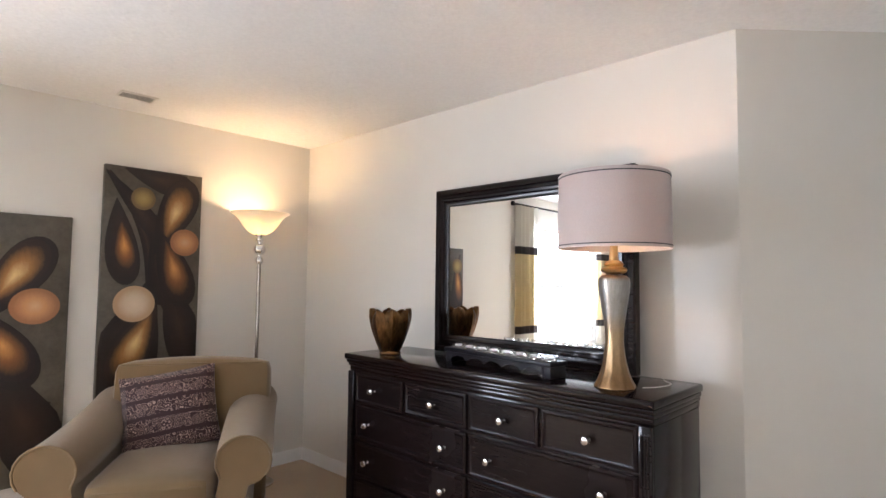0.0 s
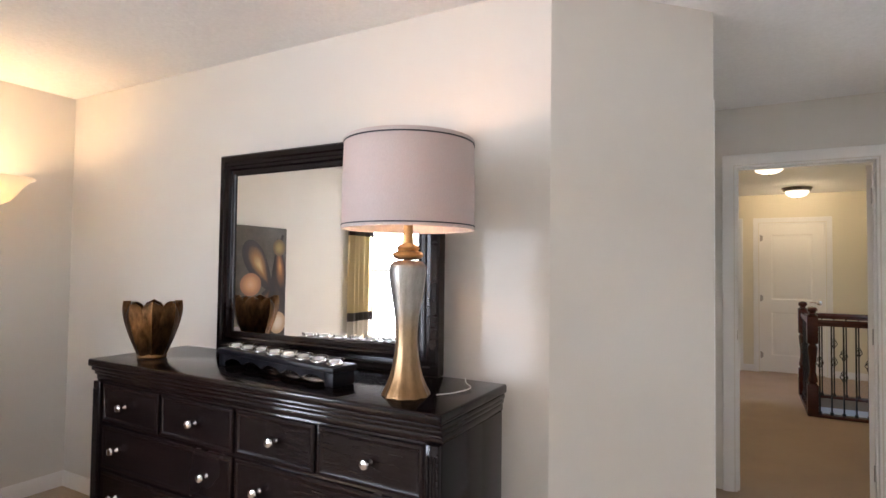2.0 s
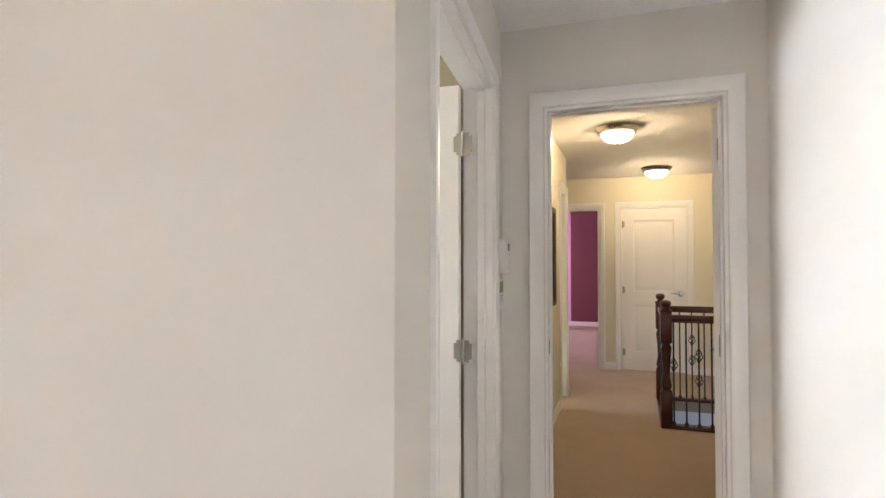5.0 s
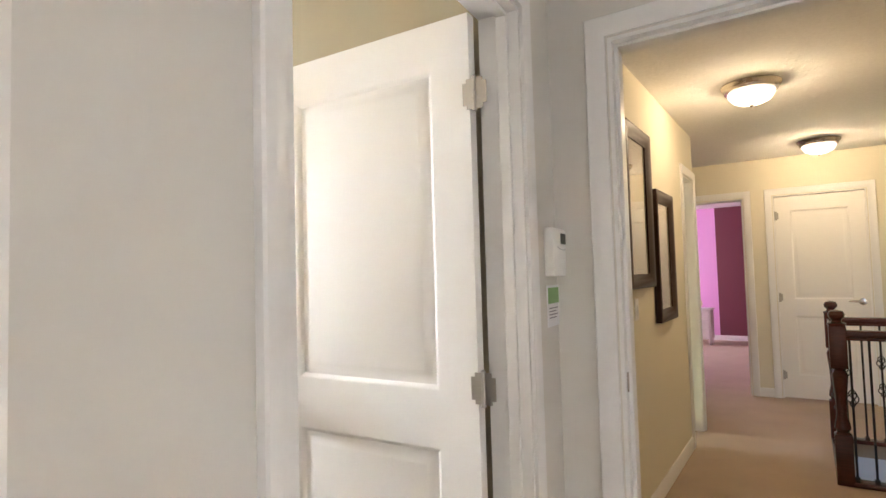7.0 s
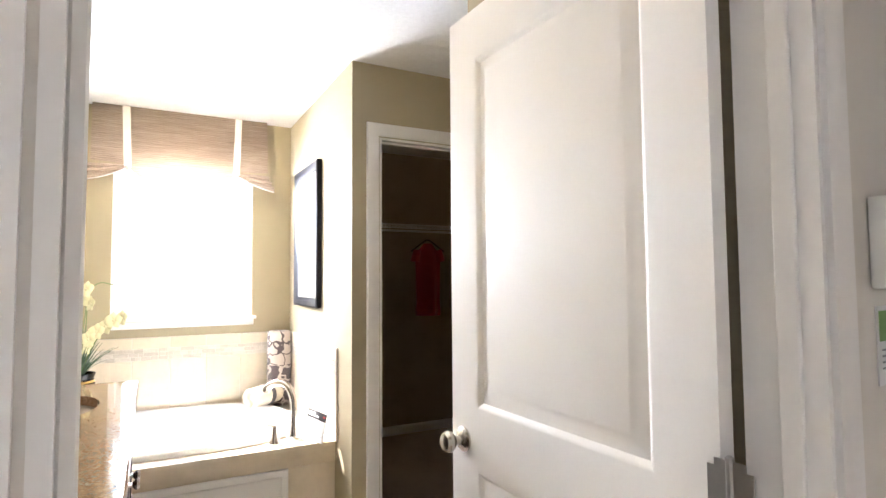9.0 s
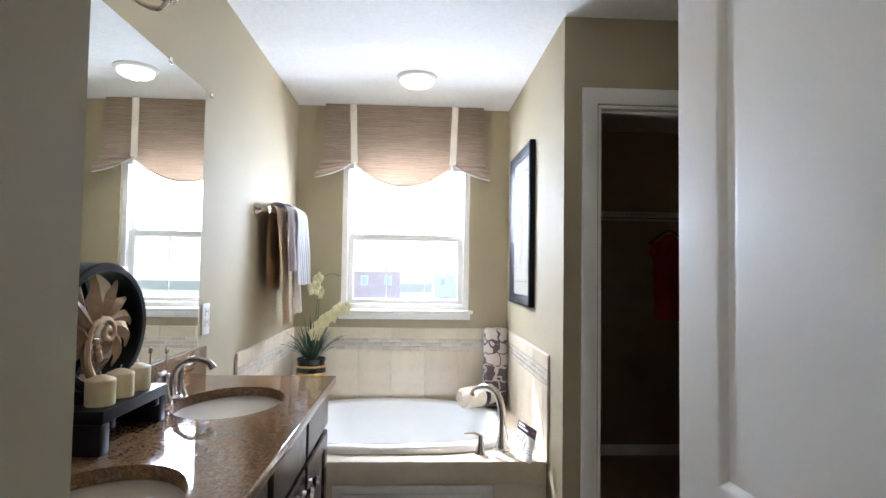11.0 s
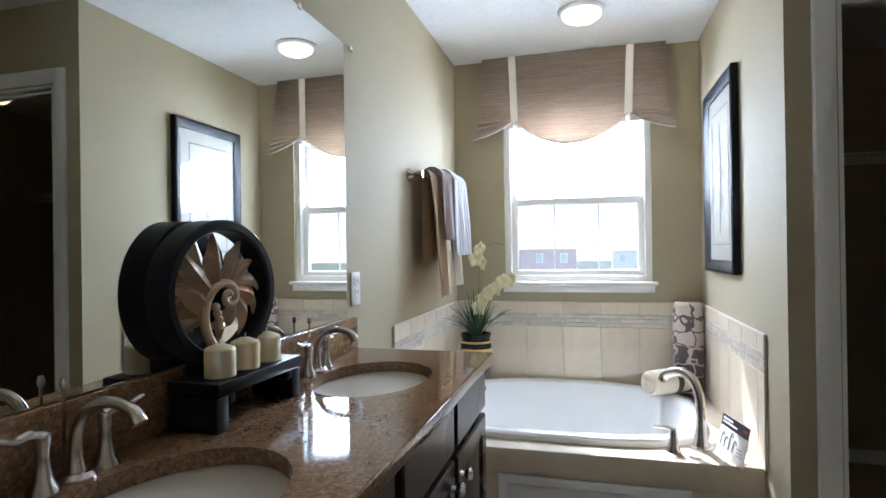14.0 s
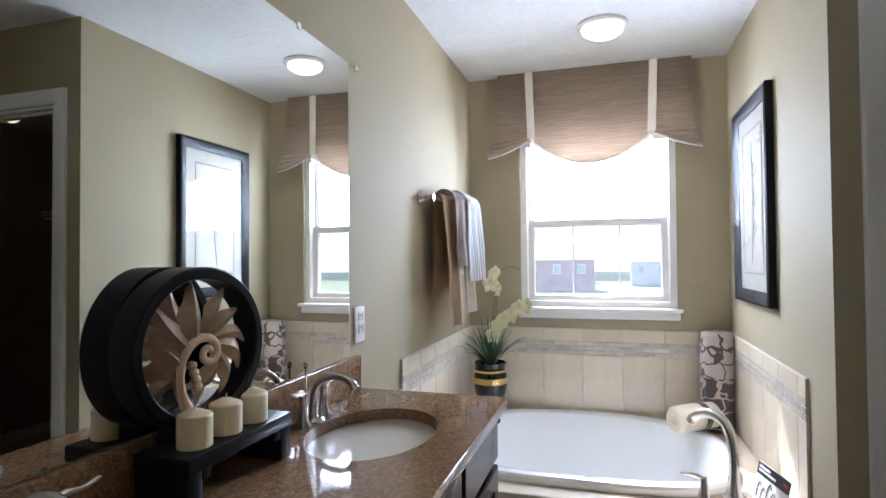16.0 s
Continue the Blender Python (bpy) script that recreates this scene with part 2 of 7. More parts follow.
def striped_towel(name, c, c2, scale):
    m, nt, b = nodes_of(name)
    tc = nt.nodes.new("ShaderNodeTexCoord")
    w = nt.nodes.new("ShaderNodeTexWave")
    w.bands_direction = "X"
    w.inputs["Scale"].default_value, w.inputs["Distortion"].default_value = scale, 0.4
    nt.links.new(tc.outputs["Object"], w.inputs["Vector"])
    nt.links.new(ramp(nt, w.outputs[0], [(0.35, c2), (0.55, c)]).outputs[0], b.inputs["Base Color"])
    b.inputs["Roughness"].default_value, b.inputs["Sheen Weight"].default_value = 0.95, 0.4
    loop = noise_node(nt, 600, 2, 0.8)
    bump(nt, b, loop.outputs[0], 0.6, 0.003)
    return m


def painted_form(name, centre, middle, edge):
    """Brushed oil paint, bright within and dark at the rim of a painted form."""
    m, nt, b = nodes_of(name)
    at = nt.nodes.new("ShaderNodeAttribute")
    at.attribute_name = "rim"
    brush = noise_node(nt, 22, 5, 0.75, stretch=(2.2, 1, 1))
    add = nt.nodes.new("ShaderNodeMath")
    add.operation, add.inputs[2].default_value = "MULTIPLY_ADD", -0.13
    add.inputs[1].default_value = 0.26
    nt.links.new(brush.outputs[0], add.inputs[0])
    s = nt.nodes.new("ShaderNodeMath")
    nt.links.new(add.outputs[0], s.inputs[0])
    nt.links.new(at.outputs["Fac"], s.inputs[1])
    nt.links.new(ramp(nt, s.outputs[0], [(0.04, centre), (0.42, middle), (0.85, edge)]).outputs[0], b.inputs["Base Color"])
    b.inputs["Roughness"].default_value = 0.42
    bump(nt, b, brush.outputs[0], 0.3, 0.002)
    return m


def glowing(name, c, strength, base=(0.9, 0.86, 0.8)):
    m, nt, b = nodes_of(name)
    b.inputs["Base Color"].default_value = rgb(base)
    b.inputs["Emission Color"].default_value, b.inputs["Emission Strength"].default_value = rgb(c), strength
    b.inputs["Roughness"].default_value = 0.35
    return m


def plain(name, c, rough=0.5, metal=0.0):
    m, nt, b = nodes_of(name)
    b.inputs["Base Color"].default_value, b.inputs["Roughness"].default_value, b.inputs["Metallic"].default_value = rgb(c), rough, metal
    return m


def glass_pane():
    m, nt, b = nodes_of("window_glass")
    b.inputs["Base Color"].default_value, b.inputs["Roughness"].default_value = (1, 1, 1, 1), 0.0
    b.inputs["Transmission Weight"].default_value, b.inputs["IOR"].default_value = 1.0, 1.45
    return m


def sheer(m, c, share=0.5):
    """Lets daylight through a curtain cloth."""
    nt = m.node_tree
    t = nt.nodes.new("ShaderNodeBsdfTranslucent")
    t.inputs[0].default_value = rgb(c)
    ms = nt.nodes.new("ShaderNodeMixShader")
    ms.inputs[0].default_value = share
    nt.links.new(nt.nodes["Principled BSDF"].outputs[0], ms.inputs[1])
    nt.links.new(t.outputs[0], ms.inputs[2])
    nt.links.new(ms.outputs[0], nt.nodes["Material Output"].inputs[0])
    return m


def lampshade_cloth():
    m, nt, b = nodes_of("mauve_shade_silk")
    w = noise_node(nt, 420, 3, 0.8, stretch=(1, 1, 0.3))
    nt.links.new(ramp(nt, w.outputs[0], [(0.3, (0.53, 0.455, 0.435)), (0.7, (0.61, 0.53, 0.51))]).outputs[0], b.inputs["Base Color"])
    b.inputs["Roughness"].default_value, b.inputs["Sheen Weight"].default_value = 0.55, 0.4
    t = nt.nodes.new("ShaderNodeBsdfTranslucent")
    t.inputs[0].default_value = (0.55, 0.36, 0.3, 1)
    ms = nt.nodes.new("ShaderNodeMixShader")
    ms.inputs[0].default_value = 0.22
    nt.links.new(b.outputs[0], ms.inputs[1])
    nt.links.new(t.outputs[0], ms.inputs[2])
    nt.links.new(ms.outputs[0], nt.nodes["Material Output"].inputs[0])
    return m


def gold_silver():
    """Leafed metal: silver on the belly, gold in the flutes of the foot and at the neck."""
    m, nt, b = nodes_of("silver_gold_leaf")
    tc = nt.nodes.new("ShaderNodeTexCoord")
    sep = nt.nodes.new("ShaderNodeSeparateXYZ")
    nt.links.new(tc.outputs["Object"], sep.inputs[0])
    r = ramp(nt, sep.outputs["Z"], [(0.02, (0.34, 0.20, 0.09)), (0.20, (0.44, 0.32, 0.19)), (0.28, (0.40, 0.385, 0.355)), (0.40, (0.42, 0.41, 0.385)), (0.425, (0.46, 0.25, 0.12)), (0.5, (0.50, 0.28, 0.14))])
    n = noise_node(nt, 80, 4, 0.7, stretch=(1, 1, 0.3))
    nt.links.new(mix(nt, 0.55, r.outputs[0], n.outputs[0], "MULTIPLY"), b.inputs["Base Color"])
    b.inputs["Metallic"].default_value, b.inputs["Roughness"].default_value = 0.85, 0.36
    bump(nt, b, n.outputs[0], 0.15, 0.001)
    return m


BEDROOM_PAINT = wall_paint("cream_wall_paint", (0.72, 0.69, 0.635))
HALL_PAINT = wall_paint("butter_wall_paint", (0.73, 0.68, 0.54))
BATH_PAINT = wall_paint("tan_wall_paint", (0.40, 0.345, 0.230))
CLOSET_PAINT = wall_paint("closet_tan_paint", (0.40, 0.33, 0.22))
PINK_PAINT = wall_paint("pink_wall_paint", (0.80, 0.40, 0.72))
PLUM_PAINT = wall_paint("plum_wall_paint", (0.20, 0.065, 0.085))
CEILING_PAINT = ceiling_paint()
TRIM_PAINT = surface("white_trim_paint", (0.80, 0.79, 0.77), 0.32, 0.03, 2, 90, 0.05, 0.001)
DOOR_PAINT = surface("white_door_paint", (0.82, 0.80, 0.76), 0.50, 0.025, 2, 120, 0.06, 0.001)
CARPET = carpet_pile("tan_carpet", (0.44, 0.325, 0.215))
VINYL = surface("beige_bath_floor", (0.42, 0.36, 0.29), 0.4, 0.15, 4, 60, 0.1)
ESPRESSO = dark_wood("espresso_wood", (0.0075, 0.0042, 0.0040), 0.13, 0.012)
ESPRESSO.node_tree.nodes["Principled BSDF"].inputs["Specular IOR Level"].default_value = 0.22
SATIN_ESPRESSO = dark_wood("satin_espresso_wood", (0.0080, 0.0046, 0.0044), 0.26, 0.02)
SATIN_ESPRESSO.node_tree.nodes["Principled BSDF"].inputs["Specular IOR Level"].default_value = 0.14
CHERRY = dark_wood("dark_cherry_wood", (0.055, 0.014, 0.011), 0.25)
VANITY_WOOD = dark_wood("dark_vanity_wood", (0.030, 0.015, 0.011), 0.27)
BLACK_WOOD = surface("black_painted_wood", (0.006, 0.006, 0.009), 0.36, 0.25, 5, 90, 0.1, 0.001)
BLACK_WOOD.node_tree.nodes["Principled BSDF"].inputs["Specular IOR Level"].default_value = 0.22
BROWN_FRAME = dark_wood("walnut_frame_wood", (0.034, 0.014, 0.008), 0.44)
BROWN_FRAME.node_tree.nodes["Principled BSDF"].inputs["Specular IOR Level"].default_value = 0.2
IRON = surface("black_wrought_iron", (0.02, 0.018, 0.018), 0.45, 0.2, 8, 120, 0.15, 0.001, metal=0.6)
NICKEL = surface("brushed_nickel", (0.52, 0.48, 0.44), 0.24, 0.05, 6, 220, 0.05, 0.0005, metal=1.0)
SATIN = surface("satin_nickel", (0.40, 0.38, 0.35), 0.42, 0.06, 6, 220, 0.05, 0.0005, metal=0.9)
CHROME = surface("polished_nickel", (0.78, 0.77, 0.76), 0.1, 0.03, 4, 120, 0.0, metal=1.0, rough_vary=0.03)
BRASS = surface("antique_brass", (0.50, 0.33, 0.15), 0.3, 0.1, 5, 120, 0.05, 0.001, metal=1.0)
BRONZE_LEAF = surface("antique_gold_bowl", (0.20, 0.105, 0.042), 0.33, 0.8, 26, 70, 0.6, 0.005, metal=0.92, stretch=(1, 1, 0.45))
GILT_LEAF = surface("antique_silver_gilt", (0.58, 0.43, 0.29), 0.32, 0.3, 14, 90, 0.25, 0.002, metal=0.6)
# bathroom mirror: a darker, faintly green silver than MIRROR
BATH_MIRROR = plain("darker_mirror_silver", (0.70, 0.715, 0.69), 0.01, 1.0)
MIRROR = plain("mirror_silver", (0.90, 0.91, 0.90), 0.008, 1.0)
GRANITE = granite()
TILE = stone_tile("travertine_tile", (0.70, 0.61, 0.47))
MOSAIC = stone_tile("mosaic_tile", (0.68, 0.62, 0.53), 0.2, 0.78)
GROUT = surface("pale_grout", (0.66, 0.61, 0.53), 0.85, 0.06, 8, 200, 0.2)
PORCELAIN = surface("white_acrylic", (0.82, 0.83, 0.83), 0.08, 0.01, 2, 50, 0.0, rough_vary=0.03)
BISQUE = surface("bisque_sink", (0.50, 0.45, 0.38), 0.12, 0.02, 2, 50, 0.0, rough_vary=0.03)
CHAIR_CLOTH = cloth("olive_tan_upholstery", (0.180, 0.115, 0.050), (0.150, 0.095, 0.040))
SCROLL = scroll_cloth()
TRELLIS = trellis_cloth()
VALANCE = sheer(woven_stripes("taupe_woven_silk", (0.50, 0.41, 0.32), (0.27, 0.205, 0.155), 27), (0.30, 0.20, 0.14), 0.05)
RIBBON = cloth("white_ribbon", (0.74, 0.70, 0.64))
CURTAIN = sheer(cloth("cream_curtain", (0.78, 0.70, 0.50)), (0.8, 0.7, 0.45))
CURTAIN_TOP = sheer(cloth("ivory_curtain", (0.86, 0.83, 0.76)), (0.85, 0.82, 0.75))
CURTAIN_BAND = cloth("charcoal_curtain_band", (0.075, 0.066, 0.065))
TOWEL_TAN = cloth("camel_towel", (0.55, 0.39, 0.22), relief=0.8)
TOWEL_MAUVE = cloth("taupe_towel", (0.44, 0.35, 0.31), relief=0.8)
TOWEL_WHITE = striped_towel("striped_towel", (0.80, 0.79, 0.78), (0.50, 0.48, 0.50), 22)
TOWEL_CREAM = cloth("cream_towel", (0.72, 0.64, 0.50), relief=0.9)
RED_CLOTH = cloth("red_shirt_cloth", (0.42, 0.02, 0.03))
WAX = surface("ivory_wax", (0.78, 0.67, 0.44), 0.5, 0.04, 6, 40, 0.05)
WAX.node_tree.nodes["Principled BSDF"].inputs["Subsurface Weight"].default_value = 0.25
WAX.node_tree.nodes["Principled BSDF"].inputs["Subsurface Radius"].default_value = (0.02, 0.012, 0.006)
SHADE = lampshade_cloth()
LEAF_METAL = gold_silver()
LIT_GLASS = sheer(glowing("lit_alabaster_glass", (1.0, 0.75, 0.42), 0.05), (0.85, 0.72, 0.5), 0.30)
HALL_GLASS = glowing("lit_opal_glass", (1.0, 0.86, 0.62), 0.35)
BATH_GLASS = glowing("lit_frosted_glass", (1.0, 0.88, 0.66), 0.7)
# translucent share veils the view, imitating bright outdoor haze in the pane
HAZE_GLASS = sheer(glass_pane(), (0.90, 0.93, 1.0), 0.035)
HAZE_GLASS.name = "dusty_window_glass"
PLASTIC = surface("white_plastic", (0.78, 0.77, 0.73), 0.38, 0.02, 3, 90, 0.03, 0.0005)
LCD = plain("grey_green_display", (0.075, 0.10, 0.085), 0.2)
GREEN_INK = plain("green_print", (0.22, 0.40, 0.14), 0.5)
GREY_INK = plain("grey_print", (0.25, 0.25, 0.26), 0.6)
BLACK_INK = plain("black_print", (0.02, 0.02, 0.025), 0.4)
RED_INK = plain("red_print", (0.45, 0.03, 0.03), 0.5)
PAPER = surface("white_card", (0.80, 0.80, 0.80), 0.5, 0.02, 3, 90, 0.02, 0.0005)
MAT_BOARD = surface("ivory_mat_board", (0.60, 0.57, 0.50), 0.8, 0.03, 4, 150, 0.1, 0.0005)
# hall mat and print: colour darkened to stand in for dark reflections in their glass
DARKENED_MAT = surface("darkened_mat_board", (0.36, 0.30, 0.20), 0.7, 0.08, 4, 120, 0.1, 0.0005)
DARKENED_PRINT = surface("darkened_print_paper", (0.27, 0.21, 0.14), 0.6, 0.25, 6, 60, 0.05, 0.0005)
SKETCH = surface("botanical_print_paper", (0.66, 0.62, 0.54), 0.7, 0.08, 5, 120, 0.05, 0.0005)
FRAME_GLASS = glass_pane()
FRAME_GLASS.name = "non_glare_picture_glass"
FRAME_GLASS.node_tree.nodes["Principled BSDF"].inputs["IOR"].default_value = 1.40
HEM = cloth("pale_mauve_hem", (0.60, 0.53, 0.50))
LEAF = surface("dark_green_leaf", (0.045, 0.095, 0.045), 0.4, 0.35, 12, 90, 0.1, 0.001)
PETAL = surface("pale_yellow_petal", (0.72, 0.68, 0.42), 0.55, 0.12, 20, 150, 0.1, 0.001)
STEM = surface("green_stem", (0.14, 0.20, 0.07), 0.5, 0.2, 20)
CERAMIC = surface("black_glazed_ceramic", (0.010, 0.012, 0.014), 0.12, 0.1, 5)
GOLD_BAND = surface("gold_band", (0.55, 0.38, 0.12), 0.3, 0.2, 60, 200, 0.3, 0.001, metal=0.9)
SOIL = surface("dark_soil", (0.05, 0.035, 0.022), 0.95, 0.4, 60, 200, 0.8, 0.006)
CANVAS = surface("grey_olive_canvas", (0.085, 0.074, 0.055), 0.55, 0.4, 5, 45, 0.3, 0.001)
UMBER = painted_form("umber_form", (0.040, 0.019, 0.011), (0.022, 0.010, 0.007), (0.014, 0.008, 0.006))
GOLD_FORM = painted_form("gold_form", (0.66, 0.47, 0.21), (0.30, 0.145, 0.040), (0.022, 0.010, 0.007))
AMBER_FORM = painted_form("amber_form", (0.58, 0.27, 0.07), (0.22, 0.088, 0.024), (0.020, 0.009, 0.007))
ORANGE_DISC = painted_form("orange_disc", (0.56, 0.34, 0.19), (0.50, 0.25, 0.10), (0.30, 0.13, 0.055))
PALE_DISC = painted_form("pale_disc", (0.58, 0.48, 0.37), (0.52, 0.42, 0.31), (0.40, 0.27, 0.16))
OLIVE_DISC = painted_form("olive_disc", (0.36, 0.26, 0.08), (0.29, 0.20, 0.06), (0.16, 0.10, 0.04))
GRASS = surface("lawn", (0.16, 0.20, 0.09), 0.95, 0.3, 0.5, 30, 0.4, 0.02)
# brick, roof and far panes are lightened in colour to imitate haze and glare
BRICK = surface("haze_paled_brick", (0.52, 0.34, 0.33), 0.85, 0.2, 0.6, 12, 0.2, 0.01)
SIDING = surface("far_grey_siding", (0.64, 0.63, 0.62), 0.8, 0.1, 0.6, 12, 0.1)
ROOFING = surface("haze_paled_roof", (0.50, 0.51, 0.54), 0.9, 0.25, 1.5, 20, 0.2, 0.01)
FAR_GLASS = plain("haze_paled_glass", (0.46, 0.46, 0.47), 0.3)


# ---- building blocks ----
def finish(ob, bm, smooth=30):
    bmesh.ops.recalc_face_normals(bm, faces=bm.faces[:])
    limit = radians(smooth)
    for f in bm.faces:
        f.smooth = True
    for e in bm.edges:
        e.smooth = len(e.link_faces) == 2 and e.calc_face_angle(0) < limit
    bm.to_mesh(ob.data)
    bm.free()
    return ob


def part(name, bm, material, parent=None, label="", m=None):
    ob = new(name, bpy.data.meshes.new(name))
    finish(ob, bm)
    ob.data.materials.append(material)
    if parent:
        ob.parent = parent
    if m is not None:
        ob.matrix_basis = m
    if label:
        ob["label"] = label
    return ob


def thing(name, m, label, category, group="", kind=""):
    ob = new(name)
    ob.empty_display_size = 0.1
    ob.matrix_basis = m
    return tagged(ob, label, category, group, kind)


def box(x0, y0, z0, x1, y1, z1, bevel=0.0, bm=None, seg=2):
    own = bmesh.new()
    bmesh.ops.create_cube(own, size=1)
    for v in own.verts:
        v.co = Vector(((x0 + x1) / 2 + v.co.x * (x1 - x0), (y0 + y1) / 2 + v.co.y * (y1 - y0), (z0 + z1) / 2 + v.co.z * (z1 - z0)))
    if bevel:
        bmesh.ops.bevel(own, geom=own.edges[:], offset=bevel, segments=seg, affect="EDGES", profile=0.5)
    return join(bm, own)


def join(bm, own, m=None):
    if m is not None:
        own.transform(m)
    if bm is None:
        return own
    made = [bm.verts.new(v.co) for v in own.verts]
    own.verts.index_update()
    for f in own.faces:
        bm.faces.new([made[v.index] for v in f.verts])
    own.free()
    return bm


def lathe(profile, n=32, bm=None, flute=None, m=None, hollow=False):
    """A turned form from (radius, height) pairs; flute(angle, k) scales the radius."""
    own = bmesh.new()
    rings = []
    for k, (r, z) in enumerate(profile):
        ring = []
        for i in range(n):
            a = 2 * math.pi * i / n
            s = r * (flute(a, k) if flute else 1)
            ring.append(own.verts.new((s * math.cos(a), s * math.sin(a), z)))
        rings.append(ring)
    for a, b in zip(rings, rings[1:]):
        for i in range(n):
            own.faces.new((a[i], a[(i + 1) % n], b[(i + 1) % n], b[i]))
    if hollow:
        for i in range(n):
            own.faces.new((rings[-1][i], rings[-1][(i + 1) % n], rings[0][(i + 1) % n], rings[0][i]))
    for ring, r in ((rings[0], profile[0][0]), (rings[-1], profile[-1][0])):
        if r > 1e-4 and not hollow:
            own.faces.new(ring)
    bmesh.ops.remove_doubles(own, verts=own.verts[:], dist=1e-5)
    return join(bm, own, m)


def tube(points, radius, n=10, bm=None, cap=True):
    """A round bar along points; radius is one number or one for each point."""
    own = bmesh.new()
    pts = [Vector(p) for p in points]
    radii = radius if isinstance(radius, (list, tuple)) else [radius] * len(pts)
    up, rings = None, []
    for i, p in enumerate(pts):
        d = (pts[min(i + 1, len(pts) - 1)] - pts[max(i - 1, 0)]).normalized()
        if up is None:
            up = Vector((0, 0, 1)) if abs(d.z) < 0.9 else Vector((1, 0, 0))
        side = d.cross(up).normalized()
        up = side.cross(d).normalized()
        rings.append([own.verts.new(p + radii[i] * (math.cos(2 * math.pi * k / n) * side + math.sin(2 * math.pi * k / n) * up)) for k in range(n)])
    for a, b in zip(rings, rings[1:]):
        for k in range(n):
            own.faces.new((a[k], a[(k + 1) % n], b[(k + 1) % n], b[k]))
    if cap:
        own.faces.new(rings[0])
        own.faces.new(rings[-1])
    return join(bm, own)


def smooth_path(points, steps=6):
    """Catmull-Rom through points."""
    p = [Vector(q) for q in points]
    p = [2 * p[0] - p[1]] + p + [2 * p[-1] - p[-2]]
    out = []
    for a, b, c, d in zip(p, p[1:], p[2:], p[3:]):
        for k in range(steps):
            t = k / steps
            out.append(0.5 * (2 * b + (c - a) * t + (2 * a - 5 * b + 4 * c - d) * t * t + (3 * b - 3 * c + d - a) * t ** 3))
    return out + [p[-2]]


def rect_sweep(w, h, profile, bm=None, y=0.0):
    """A mitred frame standing in the x-z plane from (0, 0) to (w, h): profile of (inset, proud towards -y)."""
    own = bmesh.new()
    rings = []
    for d, up in profile:
        rings.append([own.verts.new(c) for c in ((d, y - up, d), (w - d, y - up, d), (w - d, y - up, h - d), (d, y - up, h - d))])
    for a, b in zip(rings, rings[1:]):
        for i in range(4):
            own.faces.new((a[i], a[(i + 1) % 4], b[(i + 1) % 4], b[i]))
    return join(bm, own)


def casing_bm(w, h, width=0.07, proud=0.018):
    """Door casing round an opening w x h: mitred legs and head, stepped towards the opening."""
    own = bmesh.new()
    rows = []
    for d, up in ((0.006, 0), (0.006, proud * 0.55), (0.016, proud * 0.6), (0.022, proud * 0.8), (width - 0.02, proud), (width - 0.004, proud), (width, proud - 0.004), (width, 0)):
        rows.append([own.verts.new(c) for c in ((-d, -up, 0), (-d, -up, h + d), (w + d, -up, h + d), (w + d, -up, 0))])
    for a, b in zip(rows, rows[1:]):
        for i in range(3):
            own.faces.new((a[i], a[i + 1], b[i + 1], b[i]))
    return own


def structure(name, bm, material, label="", category="", m=None):
    return tagged(part(name, bm, material, None, "", m), label, category, "", "structure")


def wall(name, p0, p1, thick, front, back, openings=(), top=2.44, label="", base=0.0):
    """A wall whose front face runs from p0 to p1, its body lying to the left of that line; front and back carry their own paint.
    openings: (from, to, sill, head) along the wall."""
    p0, p1 = Vector((*p0, 0)), Vector((*p1, 0))
    length = (p1 - p0).length
    u = (p1 - p0).normalized()
    n = Vector((-u.y, u.x, 0))
    xs = sorted({0.0, length, *[o[0] for o in openings], *[o[1] for o in openings]})
    zs = sorted({base, top, *[o[2] for o in openings], *[o[3] for o in openings]})
    bm = bmesh.new()
    solid = {}
    for i in range(len(xs) - 1):
        for k in range(len(zs) - 1):
            cx, cz = (xs[i] + xs[i + 1]) / 2, (zs[k] + zs[k + 1]) / 2
            solid[i, k] = not any(o[0] < cx < o[1] and o[2] < cz < o[3] for o in openings)

    def at(s, d, z):
        return bm.verts.new(p0 + s * u + d * n + Vector((0, 0, z)))

    for (i, k), full in solid.items():
        if not full:
            continue
        a, b, c, d = xs[i], xs[i + 1], zs[k], zs[k + 1]
        f = bm.faces.new((at(a, 0, c), at(b, 0, c), at(b, 0, d), at(a, 0, d)))
        f.material_index = 0
        f = bm.faces.new((at(b, thick, c), at(a, thick, c), at(a, thick, d), at(b, thick, d)))
        f.material_index = 1
        for (di, dk), (s0, z0, s1, z1) in {(-1, 0): (a, c, a, d), (1, 0): (b, c, b, d), (0, -1): (a, c, b, c), (0, 1): (a, d, b, d)}.items():
            if not solid.get((i + di, k + dk), False):
                f = bm.faces.new((at(s0, 0, z0), at(s1, 0, z1), at(s1, thick, z1), at(s0, thick, z0)))
    bmesh.ops.remove_doubles(bm, verts=bm.verts[:], dist=1e-5)
    ob = new(name, bpy.data.meshes.new(name))
    finish(ob, bm)
    ob.data.materials.append(front)
    ob.data.materials.append(back)
    return tagged(ob, label, "wall", "", "structure")


